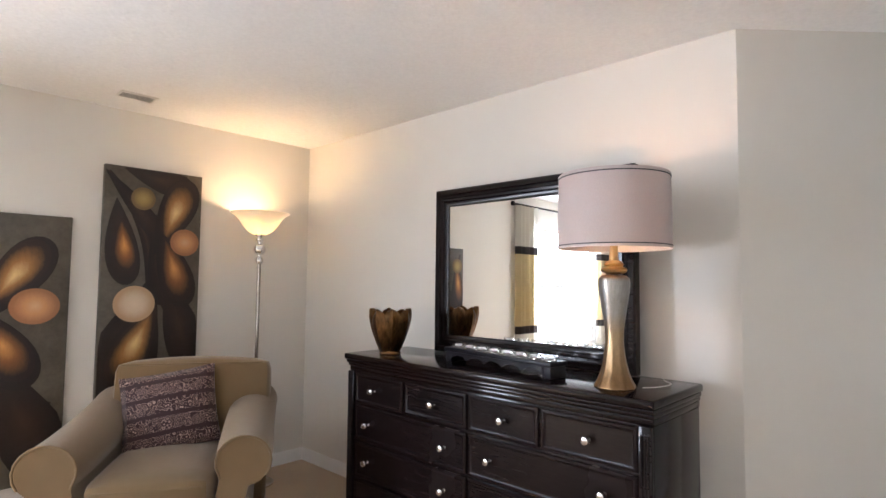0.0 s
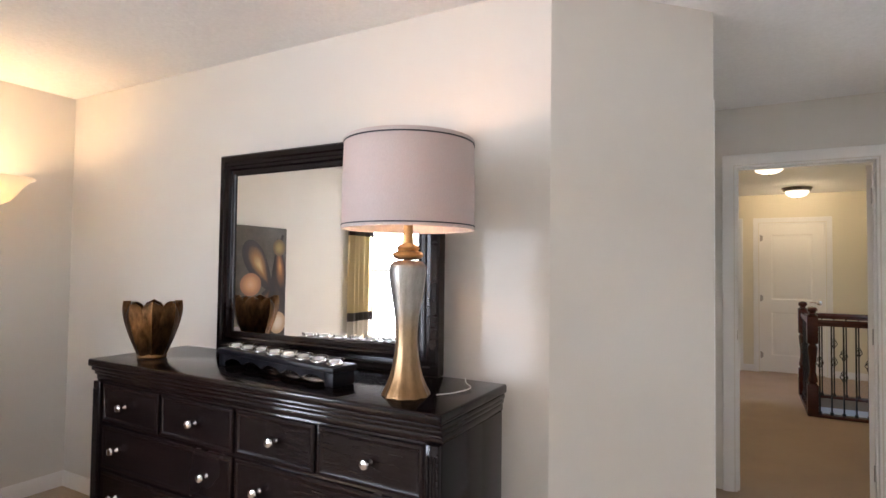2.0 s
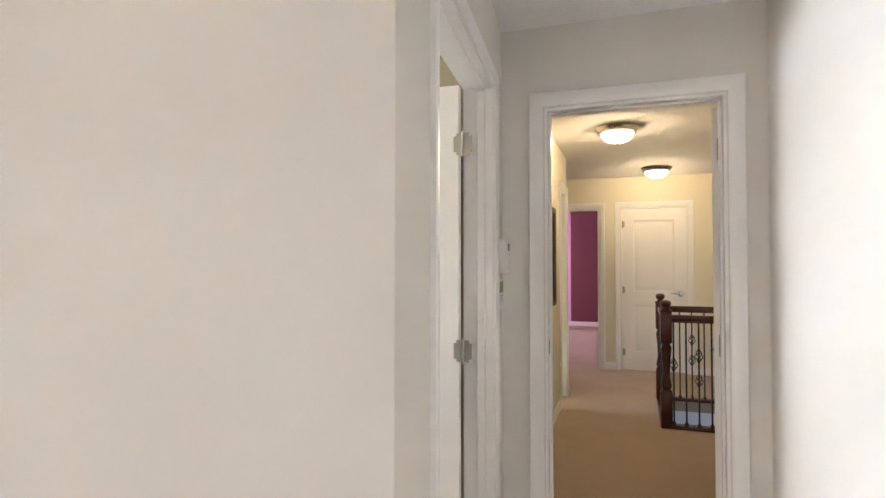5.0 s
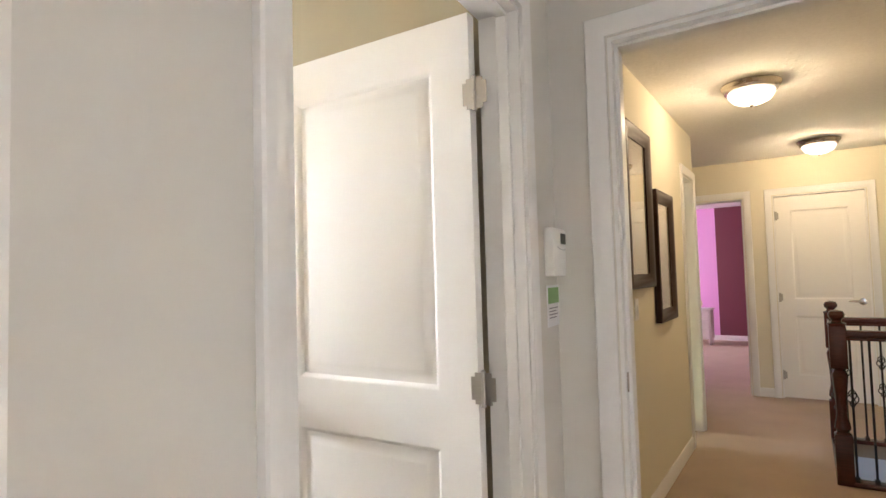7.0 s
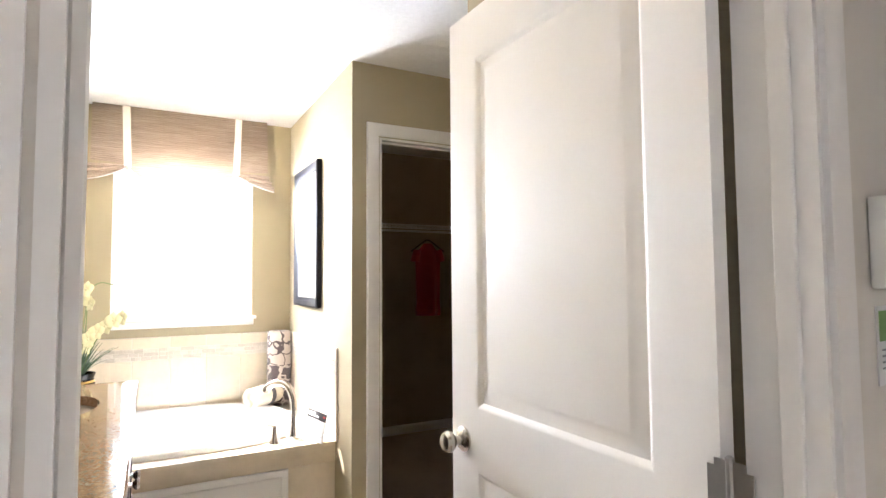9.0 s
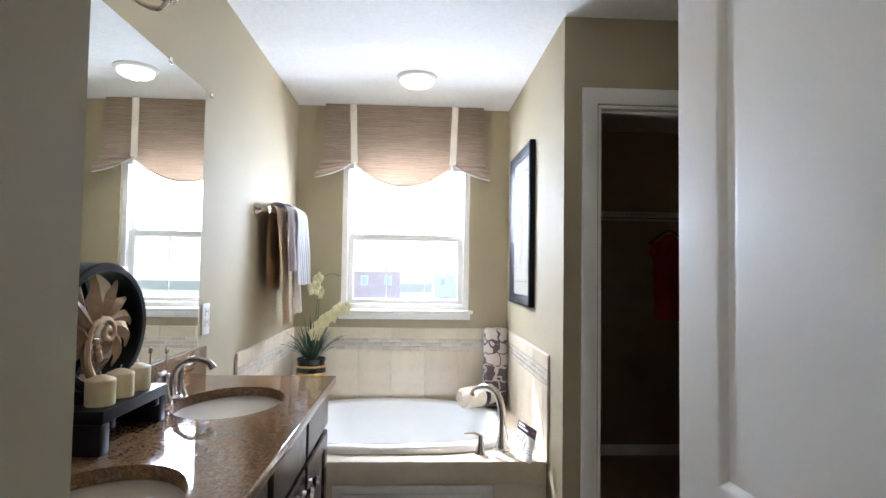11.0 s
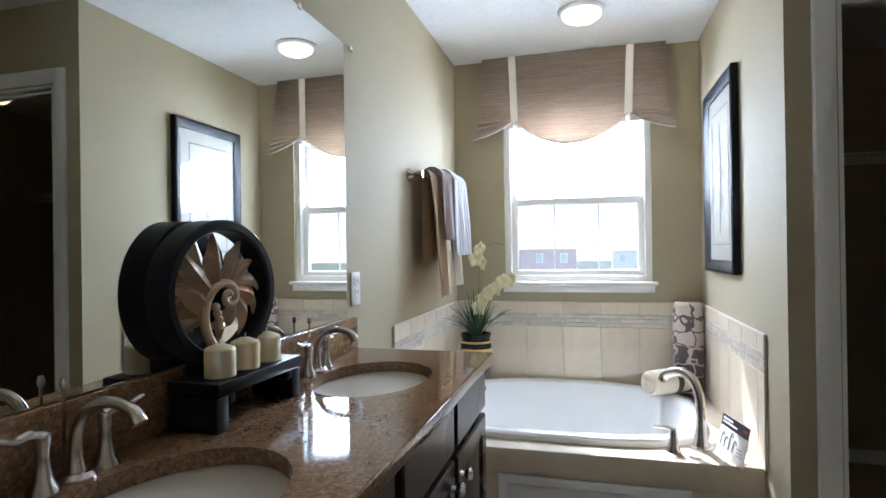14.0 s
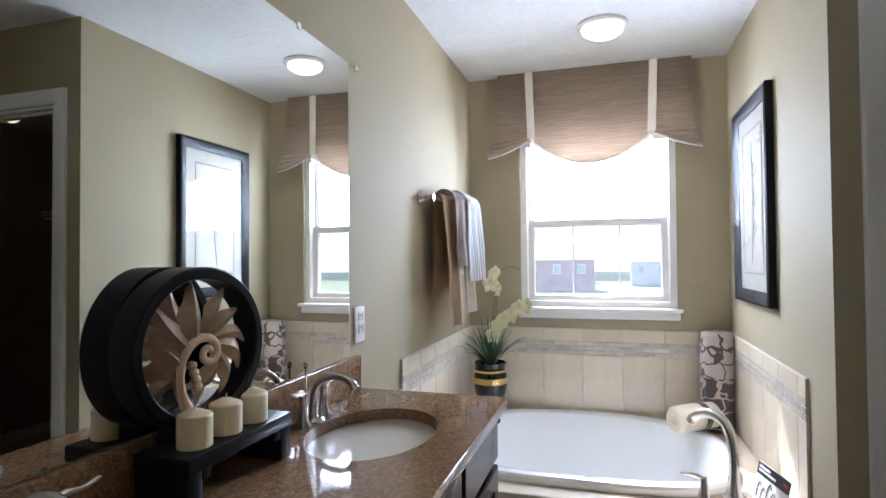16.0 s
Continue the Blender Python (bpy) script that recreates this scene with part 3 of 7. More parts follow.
def baseboard(p0, p1, h=0.09):
    """A skirting board along the foot of a wall, its body to the left of the line."""
    p0, p1 = Vector((*p0, 0)), Vector((*p1, 0))
    length = (p1 - p0).length
    bm = bmesh.new()
    prof = [(0.0, 0.0), (-0.014, 0.0), (-0.014, h - 0.025), (-0.010, h - 0.012), (-0.006, h), (0.0, h)]
    a = [bm.verts.new((0, y, z)) for y, z in prof]
    b = [bm.verts.new((length, y, z)) for y, z in prof]
    for i in range(len(prof)):
        j = (i + 1) % len(prof)
        bm.faces.new((a[i], b[i], b[j], a[j]))
    bm.faces.new(a)
    bm.faces.new(b)
    u = (p1 - p0).normalized()
    m = pose(p0.x, p0.y, 0.002, 0, 0, math.degrees(math.atan2(u.y, u.x)))
    return structure("baseboard", bm, TRIM_PAINT, "white painted baseboard along the wall", "baseboard", m)


# ---- setting: walls, floors, ceiling ----
XW = -2.96            # outer wall
YD = 3.365            # wall behind the dresser
YM = 3.725            # bathroom mirror wall
YT = 5.12             # bathroom wall beside the tub
XC = -1.58            # closet door wall
YH = 5.42             # wall with the hall door
XR = 1.63             # wall along the passage
YF = 10.254           # far end of the hall
V0, V1 = Vector((0.18, YD)), Vector((0.69, 3.875))
DU = Vector((-0.095, 0.9955))          # the slightly turned wall with the bathroom door
DEG = math.degrees(math.atan2(DU.y, DU.x))
D_END = V1 + DU * ((YH - V1.y) / DU.y)
DOOR_A, DOOR_B = 0.318, 1.262          # bathroom door opening along that wall

structure("floor_bedroom", box(-3.08, -2.72, -0.12, 1.75, 5.54, 0.0), CARPET, "tan cut-pile bedroom carpet", "floor")
bmf = box(0.30, 5.54, -0.12, 1.40, 10.3, -0.001)
box(1.40, 5.54, -0.12, 2.5, 7.90, -0.001, bm=bmf)
box(1.40, 8.92, -0.12, 2.5, 10.3, -0.001, bm=bmf)
box(-2.6, 8.3, -0.12, 0.30, 15.3, -0.001, bm=bmf)
box(0.30, 10.3, -0.12, 2.5, 15.3, -0.001, bm=bmf)
structure("floor_hall", bmf, CARPET, "tan cut-pile carpet of the upstairs hall", "floor")
structure("floor_bathroom", box(XW, 3.60, 0.001, 0.56, 6.1, 0.006), VINYL, "beige vinyl bathroom floor", "floor")
structure("floor_closet", box(-3.5, 5.20, 0.007, XC - 0.05, 7.4, 0.016), CARPET, "tan carpet in the walk-in closet", "floor")
structure("ceiling", box(-3.6, -2.9, 2.44, 2.7, 15.4, 2.56), CEILING_PAINT, "white knockdown-textured ceiling", "ceiling")

wall("wall_west", (XW, -2.72), (XW, YM - 0.06), 0.14, BEDROOM_PAINT, SIDING, [(0.97, 2.60, 0.62, 2.08)], label="cream outer bedroom wall with a tall window")
wall("wall_west_bath", (XW, YM - 0.06), (XW, YT + 0.06), 0.14, BATH_PAINT, SIDING, [(0.36, 1.20, 1.10, 2.06)], label="tan outer bathroom wall with a sash window")
wall("wall_dresser", (XW, YD), tuple(V0), 0.12, BEDROOM_PAINT, BATH_PAINT, label="cream bedroom wall behind the dresser")
wall("wall_diagonal", tuple(V0), tuple(V1), 0.12, BEDROOM_PAINT, BATH_PAINT, label="cream diagonal bedroom wall")
wall("wall_bath_door", tuple(V1), tuple(D_END), 0.12, BEDROOM_PAINT, BATH_PAINT, [(DOOR_A, DOOR_B, 0, 2.10)], label="cream wall with the bathroom doorway")
wall("wall_hall_door", (0.30, YH), (XR + 0.12, YH), 0.12, BEDROOM_PAINT, HALL_PAINT, [(0.44, 1.18, 0, 2.065)], label="cream wall with the hall doorway")
wall("wall_east", (XR, YH), (XR, -2.72), 0.12, BEDROOM_PAINT, HALL_PAINT, label="cream bedroom wall along the passage")
wall("wall_south", (XR + 0.12, -2.72), (XW - 0.14, -2.72), 0.12, BEDROOM_PAINT, SIDING, label="cream bedroom wall opposite the dresser")
wall("wall_mirror", (0.34, YM), (XW, YM), 0.12, BATH_PAINT, BEDROOM_PAINT, label="tan bathroom wall behind the vanity mirror")
structure("wall_vanity_end", box(0.10, 3.80, 0.0, 0.555, 4.162, 2.4385), BATH_PAINT, "tan wall return at the end of the vanity", "wall")
wall("wall_tub", (XW, YT), (XC - 0.1, YT), 0.12, BATH_PAINT, CLOSET_PAINT, label="tan bathroom wall beside the tub")
wall("wall_closet_door", (XC, YT), (XC, 6.02), 0.10, BATH_PAINT, CLOSET_PAINT, [(0.145, 0.645, 0, 2.065)], label="tan wall with the closet doorway")
wall("wall_alcove", (XC, 6.02), (-0.38, 6.02), 0.1, BATH_PAINT, CLOSET_PAINT, label="tan wall at the back of the bathroom alcove")
wall("wall_alcove_side", (-0.50, 6.02), (-0.50, 5.162), 0.12, BATH_PAINT, BATH_PAINT, label="tan return wall of the bathroom alcove")
wall("wall_behind_door", (-0.50, 5.155), (0.44, 5.155), 0.12, BATH_PAINT, HALL_PAINT, label="tan bathroom wall behind the open door")
wall("wall_closet_back", (-3.40, 5.22), (-3.40, 7.35), 0.1, CLOSET_PAINT, SIDING, label="tan closet back wall")
wall("wall_closet_north", (-3.40, 7.35), (XC + 0.1, 7.35), 0.1, CLOSET_PAINT, HALL_PAINT, label="tan closet end wall")
wall("wall_closet_east", (XC - 0.08, 7.35), (XC - 0.08, 6.02), 0.1, CLOSET_PAINT, HALL_PAINT, label="tan closet side wall")
wall("wall_closet_south", (XC - 0.1, 5.235), (-3.40, 5.235), 0.1, CLOSET_PAINT, SIDING, label="tan closet side wall")
wall("wall_hall_left", (0.46, 5.54), (0.46, 8.72), 0.12, HALL_PAINT, HALL_PAINT, [(2.68, 3.12, 0, 2.06)], label="butter-yellow hall wall hung with framed prints")
wall("wall_hall_cross", (0.34, 8.72), (-2.2, 8.72), 0.12, HALL_PAINT, HALL_PAINT, label="butter-yellow hall return wall")
wall("wall_hall_far", (-2.2, YF), (2.5, YF), 0.12, HALL_PAINT, PINK_PAINT, [(2.08, 2.90, 0, 2.05), (3.165, 3.935, 0, 2.05)], label="butter-yellow wall at the end of the hall")
wall("wall_hall_right", (1.86, 7.90), (1.86, 5.54), 0.12, HALL_PAINT, HALL_PAINT, label="butter-yellow hall wall beside the stairs")
wall("wall_stair_right", (2.5, YF), (2.5, 7.78), 0.12, HALL_PAINT, HALL_PAINT, label="butter-yellow stairwell wall", base=-1.6)
wall("wall_hall_end_left", (-2.2, 8.72), (-2.2, YF), 0.12, HALL_PAINT, HALL_PAINT, label="butter-yellow hall wall")
wall("wall_closet_behind_far_door", (1.7, 10.75), (0.9, 10.75), 0.1, HALL_PAINT, PINK_PAINT, label="hall closet back wall")
wall("wall_pink_far", (-2.4, 15.0), (-0.16, 15.0), 0.12, PINK_PAINT, SIDING, label="bright pink bedroom wall")
wall("wall_plum", (-0.16, 15.0), (2.0, 15.0), 0.12, PLUM_PAINT, SIDING, label="dark plum accent wall in the pink bedroom")
wall("wall_pink_left", (-2.4, YF + 0.12), (-2.4, 15.0), 0.12, PINK_PAINT, SIDING, label="pink bedroom side wall")
wall("wall_pink_right", (1.95, 15.0), (1.95, YF + 0.12), 0.12, PLUM_PAINT, SIDING, label="plum bedroom side wall")
wall("wall_stairwell_near", (2.5, 7.90), (1.40, 7.90), 0.1, HALL_PAINT, HALL_PAINT, top=-0.12, base=-1.6, label="white wall below the stair rail")
wall("wall_stairwell_far", (1.40, 8.92), (2.5, 8.92), 0.1, TRIM_PAINT, HALL_PAINT, top=-0.12, base=-1.6, label="white wall below the stair rail")
wall("wall_stairwell_left", (1.40, 7.90), (1.40, 8.92), 0.1, TRIM_PAINT, HALL_PAINT, top=-0.12, base=-1.6, label="white wall below the stair rail")
structure("floor_stairwell", box(1.3, 7.8, -1.72, 2.6, 9.0, -1.6), CARPET, "carpeted stair landing below", "floor")

for a, b in (((XW, -2.72), (XW, YD)), ((XW, YD), tuple(V0)), (tuple(V0), tuple(V1)), (tuple(V1), tuple(V1 + DU * (DOOR_A - 0.075))),
             (tuple(V1 + DU * (DOOR_B + 0.075)), tuple(D_END)), ((XR, YH), (XR, -2.72)),
             ((0.46, 5.54), (0.46, 8.14)), ((0.76, YF), (0.90, YF)), ((1.80, YF), (2.5, YF)), ((-1.83, YT), (XC, YT)), ((XC, YT), (XC, YT + 0.07)),
             ((-3.40, 5.235), (-3.40, 7.35)), ((-3.40, 7.35), (XC - 0.1, 7.35)), ((-2.4, 15.0), (1.95, 15.0)), ((0.44, 5.54), (0.46, 5.54))):
    if (Vector(a) - Vector(b)).length > 0.04:
        baseboard(a, b)


def casing(name, m, w, h, width=0.07):
    """Casing with the jamb lining behind it; local x along the wall, the wall lies towards +y."""
    return structure(name, casing_bm(w, h, width), TRIM_PAINT, "white painted door casing", "door casing", m)


def lining(name, m, w, h, depth, stop=0.06):
    """Jambs and head inside an opening, with the door stop."""
    bm = box(0, -0.002, 0, 0.012, depth + 0.002, h - 0.012)
    box(w - 0.012, -0.002, 0, w, depth + 0.002, h - 0.012, bm=bm)
    box(0, -0.002, h - 0.012, w, depth + 0.002, h, bm=bm)
    box(0.012, stop, 0, 0.024, stop + 0.032, h - 0.024, 0.002, bm=bm, seg=1)
    box(w - 0.024, stop, 0, w - 0.012, stop + 0.032, h - 0.024, 0.002, bm=bm, seg=1)
    box(0.012, stop, h - 0.024, w - 0.012, stop + 0.032, h - 0.012, 0.002, bm=bm, seg=1)
    return structure(name, bm, TRIM_PAINT, "white painted door jamb with a stop", "door jamb", m)


def on_bath_wall(s, off=0.0, z=0.0):
    p = V1 + DU * s + Vector((DU.y, -DU.x)) * off
    return pose(p.x, p.y, z, 0, 0, DEG)


W_BATH = DOOR_B - DOOR_A
casing("trim_bath_door", on_bath_wall(DOOR_A), W_BATH, 2.10, 0.058)
lining("jamb_bath_door", on_bath_wall(DOOR_A), W_BATH, 2.10, 0.12, 0.03)
casing("trim_hall_door", pose(0.74, YH, 0), 0.74, 2.065)
lining("jamb_hall_door", pose(0.74, YH, 0), 0.74, 2.065, 0.12, 0.03)
casing("trim_hall_door_back", pose(1.48, YH + 0.12, 0, 0, 0, 180), 0.74, 2.065)
casing("trim_closet_door", pose(XC, YT + 0.145, 0, 0, 0, 90), 0.50, 2.065)
lining("jamb_closet_door", pose(XC, YT + 0.145, 0, 0, 0, 90), 0.50, 2.065, 0.10, 0.03)
casing("trim_side_door", pose(0.46, 8.22, 0, 0, 0, 90), 0.44, 2.06)
lining("jamb_side_door", pose(0.46, 8.22, 0, 0, 0, 90), 0.44, 2.06, 0.12)
casing("trim_pink_room", pose(-0.12, YF, 0), 0.82, 2.05)
lining("jamb_pink_room", pose(-0.12, YF, 0), 0.82, 2.05, 0.12)
casing("trim_far_door", pose(0.965, YF, 0), 0.77, 2.05)
lining("jamb_far_door", pose(0.965, YF, 0), 0.77, 2.05, 0.12)


# ---- doors ----
def door_leaf_bm(w, h, t=0.035):
    """Two-panel moulded leaf, x from 0 to w, y from 0 to t."""
    stile, rail_t, lock, rail_b = 0.128, 0.14, (0.815, 0.98), 0.22
    fields = [(stile, lock[1], w - stile, h - rail_t), (stile, rail_b, w - stile, lock[0])]
    bm = bmesh.new()
    prof = ((0.0, 0.0), (0.008, 0.004), (0.016, 0.011), (0.030, 0.012), (0.052, 0.004), (0.060, 0.003))
    for face, sgn in ((0.0, 1), (t, -1)):
        xs, zs = [0, stile, w - stile, w], [0, rail_b, lock[0], lock[1], h - rail_t, h]
        for i in range(3):
            for k in range(5):
                if i == 1 and k in (1, 3):
                    continue
                bm.faces.new([bm.verts.new((x, face, z)) for x, z in ((xs[i], zs[k]), (xs[i + 1], zs[k]), (xs[i + 1], zs[k + 1]), (xs[i], zs[k + 1]))])
        for x0, z0, x1, z1 in fields:
            rings = [[bm.verts.new((x, face + sgn * dep, z)) for x, z in ((x0 + d, z0 + d), (x1 - d, z0 + d), (x1 - d, z1 - d), (x0 + d, z1 - d))] for d, dep in prof]
            for a, b in zip(rings, rings[1:]):
                for i in range(4):
                    bm.faces.new((a[i], a[(i + 1) % 4], b[(i + 1) % 4], b[i]))
            bm.faces.new(rings[-1])
    for quad in (((0, 0, 0), (0, t, 0), (0, t, h), (0, 0, h)), ((w, 0, 0), (w, t, 0), (w, t, h), (w, 0, h)), ((0, 0, h), (w, 0, h), (w, t, h), (0, t, h)), ((0, 0, 0), (w, 0, 0), (w, t, 0), (0, t, 0))):
        bm.faces.new([bm.verts.new(q) for q in quad])
    bmesh.ops.remove_doubles(bm, verts=bm.verts[:], dist=1e-5)
    return bm


def lever(parent, x, z, y, side, direction):
    rose = part("rose", lathe([(0.0, 0.0), (0.033, 0.0), (0.033, 0.006), (0.026, 0.012), (0.012, 0.014), (0.011, 0.045), (0.0, 0.046)], 24), NICKEL, parent, "brushed nickel rose", pose(x, y, z, 90 * side, 0, 0))
    part("lever", tube(smooth_path([(0, 0, 0.040), (0.02 * direction, 0, 0.046), (0.07 * direction, 0.006, 0.044), (0.115 * direction, 0.004, 0.040)]), [0.0105] * 10 + [0.010, 0.009, 0.008, 0.008, 0.008, 0.007, 0.007, 0.006, 0.004], 10), NICKEL, rose, "curved nickel lever")


def round_knob(parent, x, z, y, side):
    rose = part("rose", lathe([(0.0, 0.0), (0.034, 0.0), (0.034, 0.005), (0.027, 0.011), (0.013, 0.014), (0.012, 0.034), (0.0, 0.034)], 24), NICKEL, parent, "brushed nickel rose", pose(x, y, z, 90 * side, 0, 0))
    part("knob", lathe([(0.0, 0.030), (0.012, 0.031), (0.022, 0.037), (0.029, 0.047), (0.029, 0.055), (0.023, 0.064), (0.010, 0.068), (0.0, 0.068)], 24), NICKEL, rose, "round nickel knob")


def hinge(parent, m, flat=False):
    """Butt hinge with rounded leaves: barrel along z at the origin, one leaf along +x, one along +y."""
    h = part("hinge", tube([(0, 0, -0.046), (0, 0, 0.046)], 0.0062, 12), SATIN, parent, "brushed nickel hinge", m)
    for rot in (0, 180 if flat else 90):
        b = box(0.004, -0.0014, -0.044, 0.038, 0.0014, 0.044)
        corner = [e for e in b.edges if abs(e.verts[0].co.x - 0.038) < 1e-4 and abs(e.verts[1].co.x - 0.038) < 1e-4 and abs(e.verts[0].co.y - e.verts[1].co.y) > 1e-4]
        bmesh.ops.bevel(b, geom=corner, offset=0.012, segments=4, affect="EDGES")
        part("leaf", b, SATIN, h, "", pose(0, 0, 0, 0, 0, rot))
    for z in (0.047, -0.047):
        part("pin", lathe([(0, -0.003), (0.007, -0.003), (0.007, 0.002), (0.003, 0.005), (0, 0.005)], 12), SATIN, h, "", pose(0, 0, z))
    return h


def door(name, m, w, h, label):
    ob = thing(name, m, label, "door", "", "structure")
    part("leaf", door_leaf_bm(w, h), DOOR_PAINT, ob)
    return ob


# bathroom door, swung wide into the bathroom; hinged at its x = 0 end
hp = V1 + DU * (DOOR_B - 0.036) - Vector((DU.y, -DU.x)) * 0.128
bath_door = door("door_bathroom", pose(hp.x, hp.y, 0.012, 0, 0, 181.8), 0.83, 2.078, "white two-panel bathroom door standing wide open")
round_knob(bath_door, 0.768, 0.885, 0.035, -1)
round_knob(bath_door, 0.768, 0.885, 0.0, 1)
for z in (1.835, 1.0, 0.22):
    hinge(bath_door, pose(-0.019, 0.041, z), True)

hall_door = door("door_hall", pose(1.476, YH + 0.135, 0.012, 0, 0, 73), 0.715, 2.03, "white two-panel door opened back against the hall wall")
round_knob(hall_door, 0.65, 0.92, 0.035, -1)
jamb_hinge = thing("door_hinge", pose(1.4675, YH + 0.075, 1.852), "brushed nickel butt hinge on the hall door jamb", "hinge", "hall door hinges")
part("plate", box(-0.0015, -0.034, -0.045, 0.0012, 0.030, 0.045, 0.0006, seg=1), SATIN, jamb_hinge)
part("barrel", tube([(-0.004, 0.036, -0.046), (-0.004, 0.036, 0.046)], 0.0062, 12), SATIN, jamb_hinge)
for z in (0.020, 0.0, -0.020):
    part("screw", lathe([(0, 0), (0.004, 0), (0.003, 0.001), (0, 0.001)], 10), NICKEL, jamb_hinge, "", pose(-0.0015, -0.012 if z else 0.012, z, 0, -90, 0))
for z in (1.012, 0.212):
    copy_thing(jamb_hinge, pose(1.4675, YH + 0.075, z))
strike = thing("strike_plate", pose(0.7535, YH + 0.03, 0.985), "small nickel strike plate let into the door jamb", "strike plate")
part("plate", box(-0.0015, -0.014, -0.03, 0.0015, 0.016, 0.03, 0.0007), NICKEL, strike)

far_door = door("door_far", pose(0.98, YF + 0.018, 0.012), 0.742, 2.02, "closed white two-panel door at the end of the hall")
lever(far_door, 0.68, 0.96, 0.0, 1, -1)
for z in (1.83, 1.0, 0.22):
    hinge(far_door, pose(-0.006, -0.004, z, 0, 0, 0))


# ---- bedroom: dresser and what stands on it ----
DX0, DX1, DY0, DY1, DZ = -1.64, 0.068, 2.765, 3.245, 0.992
dresser = thing("dresser", pose(DX0, DY0, 0), "espresso-stained wooden dresser with many nickel-knobbed drawers", "dresser")
DW, DD = DX1 - DX0, DY1 - DY0
bm = box(0.014, 0.035, 0.085, DW - 0.014, DD - 0.01, 0.90, 0.003)
part("body", bm, ESPRESSO, dresser)
bm = box(0.0, 0.0, DZ - 0.032, DW, DD, DZ, 0.008, seg=3)
part("top", bm, ESPRESSO, dresser)
for inset, z0, z1 in ((0.014, 0.942, 0.9595), (0.026, 0.925, 0.9415), (0.036, 0.900, 0.9245)):
    part("cornice", box(inset * 0.35, inset * 0.9, z0, DW - inset * 0.35, DD - 0.005, z1, 0.005), ESPRESSO, dresser)
for x in (0.016, DW - 0.064):
    b = box(x, 0.018, 0.085, x + 0.048, 0.05, 0.899, 0.004)
    for k in (0.008, 0.020, 0.032):
        box(x + k, 0.012, 0.12, x + k + 0.008, 0.022, 0.87, 0.003, bm=b, seg=1)
    part("pilaster", b, ESPRESSO, dresser)
b = box(0.02, 0.012, 0.0, DW - 0.02, DD, 0.084, 0.006)
part("plinth", b, ESPRESSO, dresser)


def drawer(x0, x1, z0, z1, knobs):
    b = rect_sweep(x1 - x0, z1 - z0, [(0.0, 0.0), (0.0, 0.007), (0.003, 0.010), (0.012, 0.011), (0.018, 0.008), (0.026, 0.008)])
    bmesh.ops.contextual_create(b, geom=[e for e in b.edges if e.is_boundary and e.verts[0].co.x > 0.02 and e.verts[0].co.x < x1 - x0 - 0.02])
    d = part("drawer", b, SATIN_ESPRESSO, dresser, "", pose(x0, 0.034, z0))
    for kx in knobs:
        part("knob", lathe([(0.0, 0.0), (0.010, 0.0), (0.008, 0.004), (0.0055, 0.012), (0.007, 0.017), (0.0145, 0.022), (0.0165, 0.028), (0.014, 0.034), (0.006, 0.037), (0.0, 0.0375)], 20), CHROME, d, "polished nickel knob", pose(kx - x0, -0.009, (z1 - z0) / 2, 90, 0, 0))


def dx(x):
    return x - DX0


for row, (z0, z1) in enumerate(((0.735, 0.892), (0.545, 0.722), (0.352, 0.532), (0.155, 0.339))):
    if row == 0:
        for x0, x1, kx in ((-1.565, -1.195, -1.41), (-1.180, -0.780, -0.98), (-0.765, -0.405, -0.575), (-0.390, 0.0, -0.186)):
            drawer(dx(x0), dx(x1), z0, z1, [dx(kx)])
    else:
        drawer(dx(-1.565), dx(-0.780), z0, z1, [dx(-1.455), dx(-0.91)])
        drawer(dx(-0.765), dx(0.0), z0, z1, [dx(-0.645), dx(-0.125)])

mirror = thing("dresser_mirror", pose(-1.378, 3.214, DZ + 0.001, -0.08, 0, 0.4), "large rectangular mirror in a stepped espresso wood frame", "mirror")
MW, MH = 1.187, 0.914
prof = [(0.0, -0.03), (0.0, 0.012), (0.008, 0.020), (0.030, 0.022), (0.036, 0.016), (0.050, 0.016), (0.056, 0.022), (0.068, 0.020), (0.074, 0.010), (0.090, 0.008), (0.098, 0.002), (0.100, -0.008)]
part("frame", rect_sweep(MW, MH, prof), ESPRESSO, mirror)
part("glass", box(0.094, 0.0, 0.094, MW - 0.094, 0.004, MH - 0.094), MIRROR, mirror, "silvered mirror glass")
part("backing", box(0.004, 0.008, 0.004, MW - 0.004, 0.03, MH - 0.004), ESPRESSO, mirror)

# bowl of metal petals
bowl = thing("petal_bowl", pose(-1.445, 2.925, DZ + 0.001), "antique gold metal bowl shaped as overlapping petals", "bowl")


def petal_bm(h=0.205, width=0.055):
    """An upright tongue-shaped petal, cupped outwards, with a rounded top that curls in a little."""
    b = bmesh.new()
    rows = []
    n = 18
    for i in range(n + 1):
        t = i / n
        r = 0.058 + 0.064 * math.sin(t * 1.55) - 0.006 * max(0, t - 0.8) * 5
        half = width * (0.50 + 0.50 * math.sin(min(1, t * 1.4) * math.pi / 2))
        if t > 0.60:
            half *= math.sqrt(max(0.004, 1 - ((t - 0.60) / 0.40) ** 2.4))
        row = []
        for k in range(9):
            s = (k - 4) / 4
            row.append(b.verts.new((half * s, -(r - 0.026 * s * s * (0.5 + 0.5 * t) + (0.004 if k == 4 else 0)), 0.012 + h * t)))
        rows.append(row)
    for a, c in zip(rows, rows[1:]):
        for k in range(8):
            b.faces.new((a[k], a[k + 1], c[k + 1], c[k]))
    bmesh.ops.solidify(b, geom=b.faces[:], thickness=0.005)
    return b


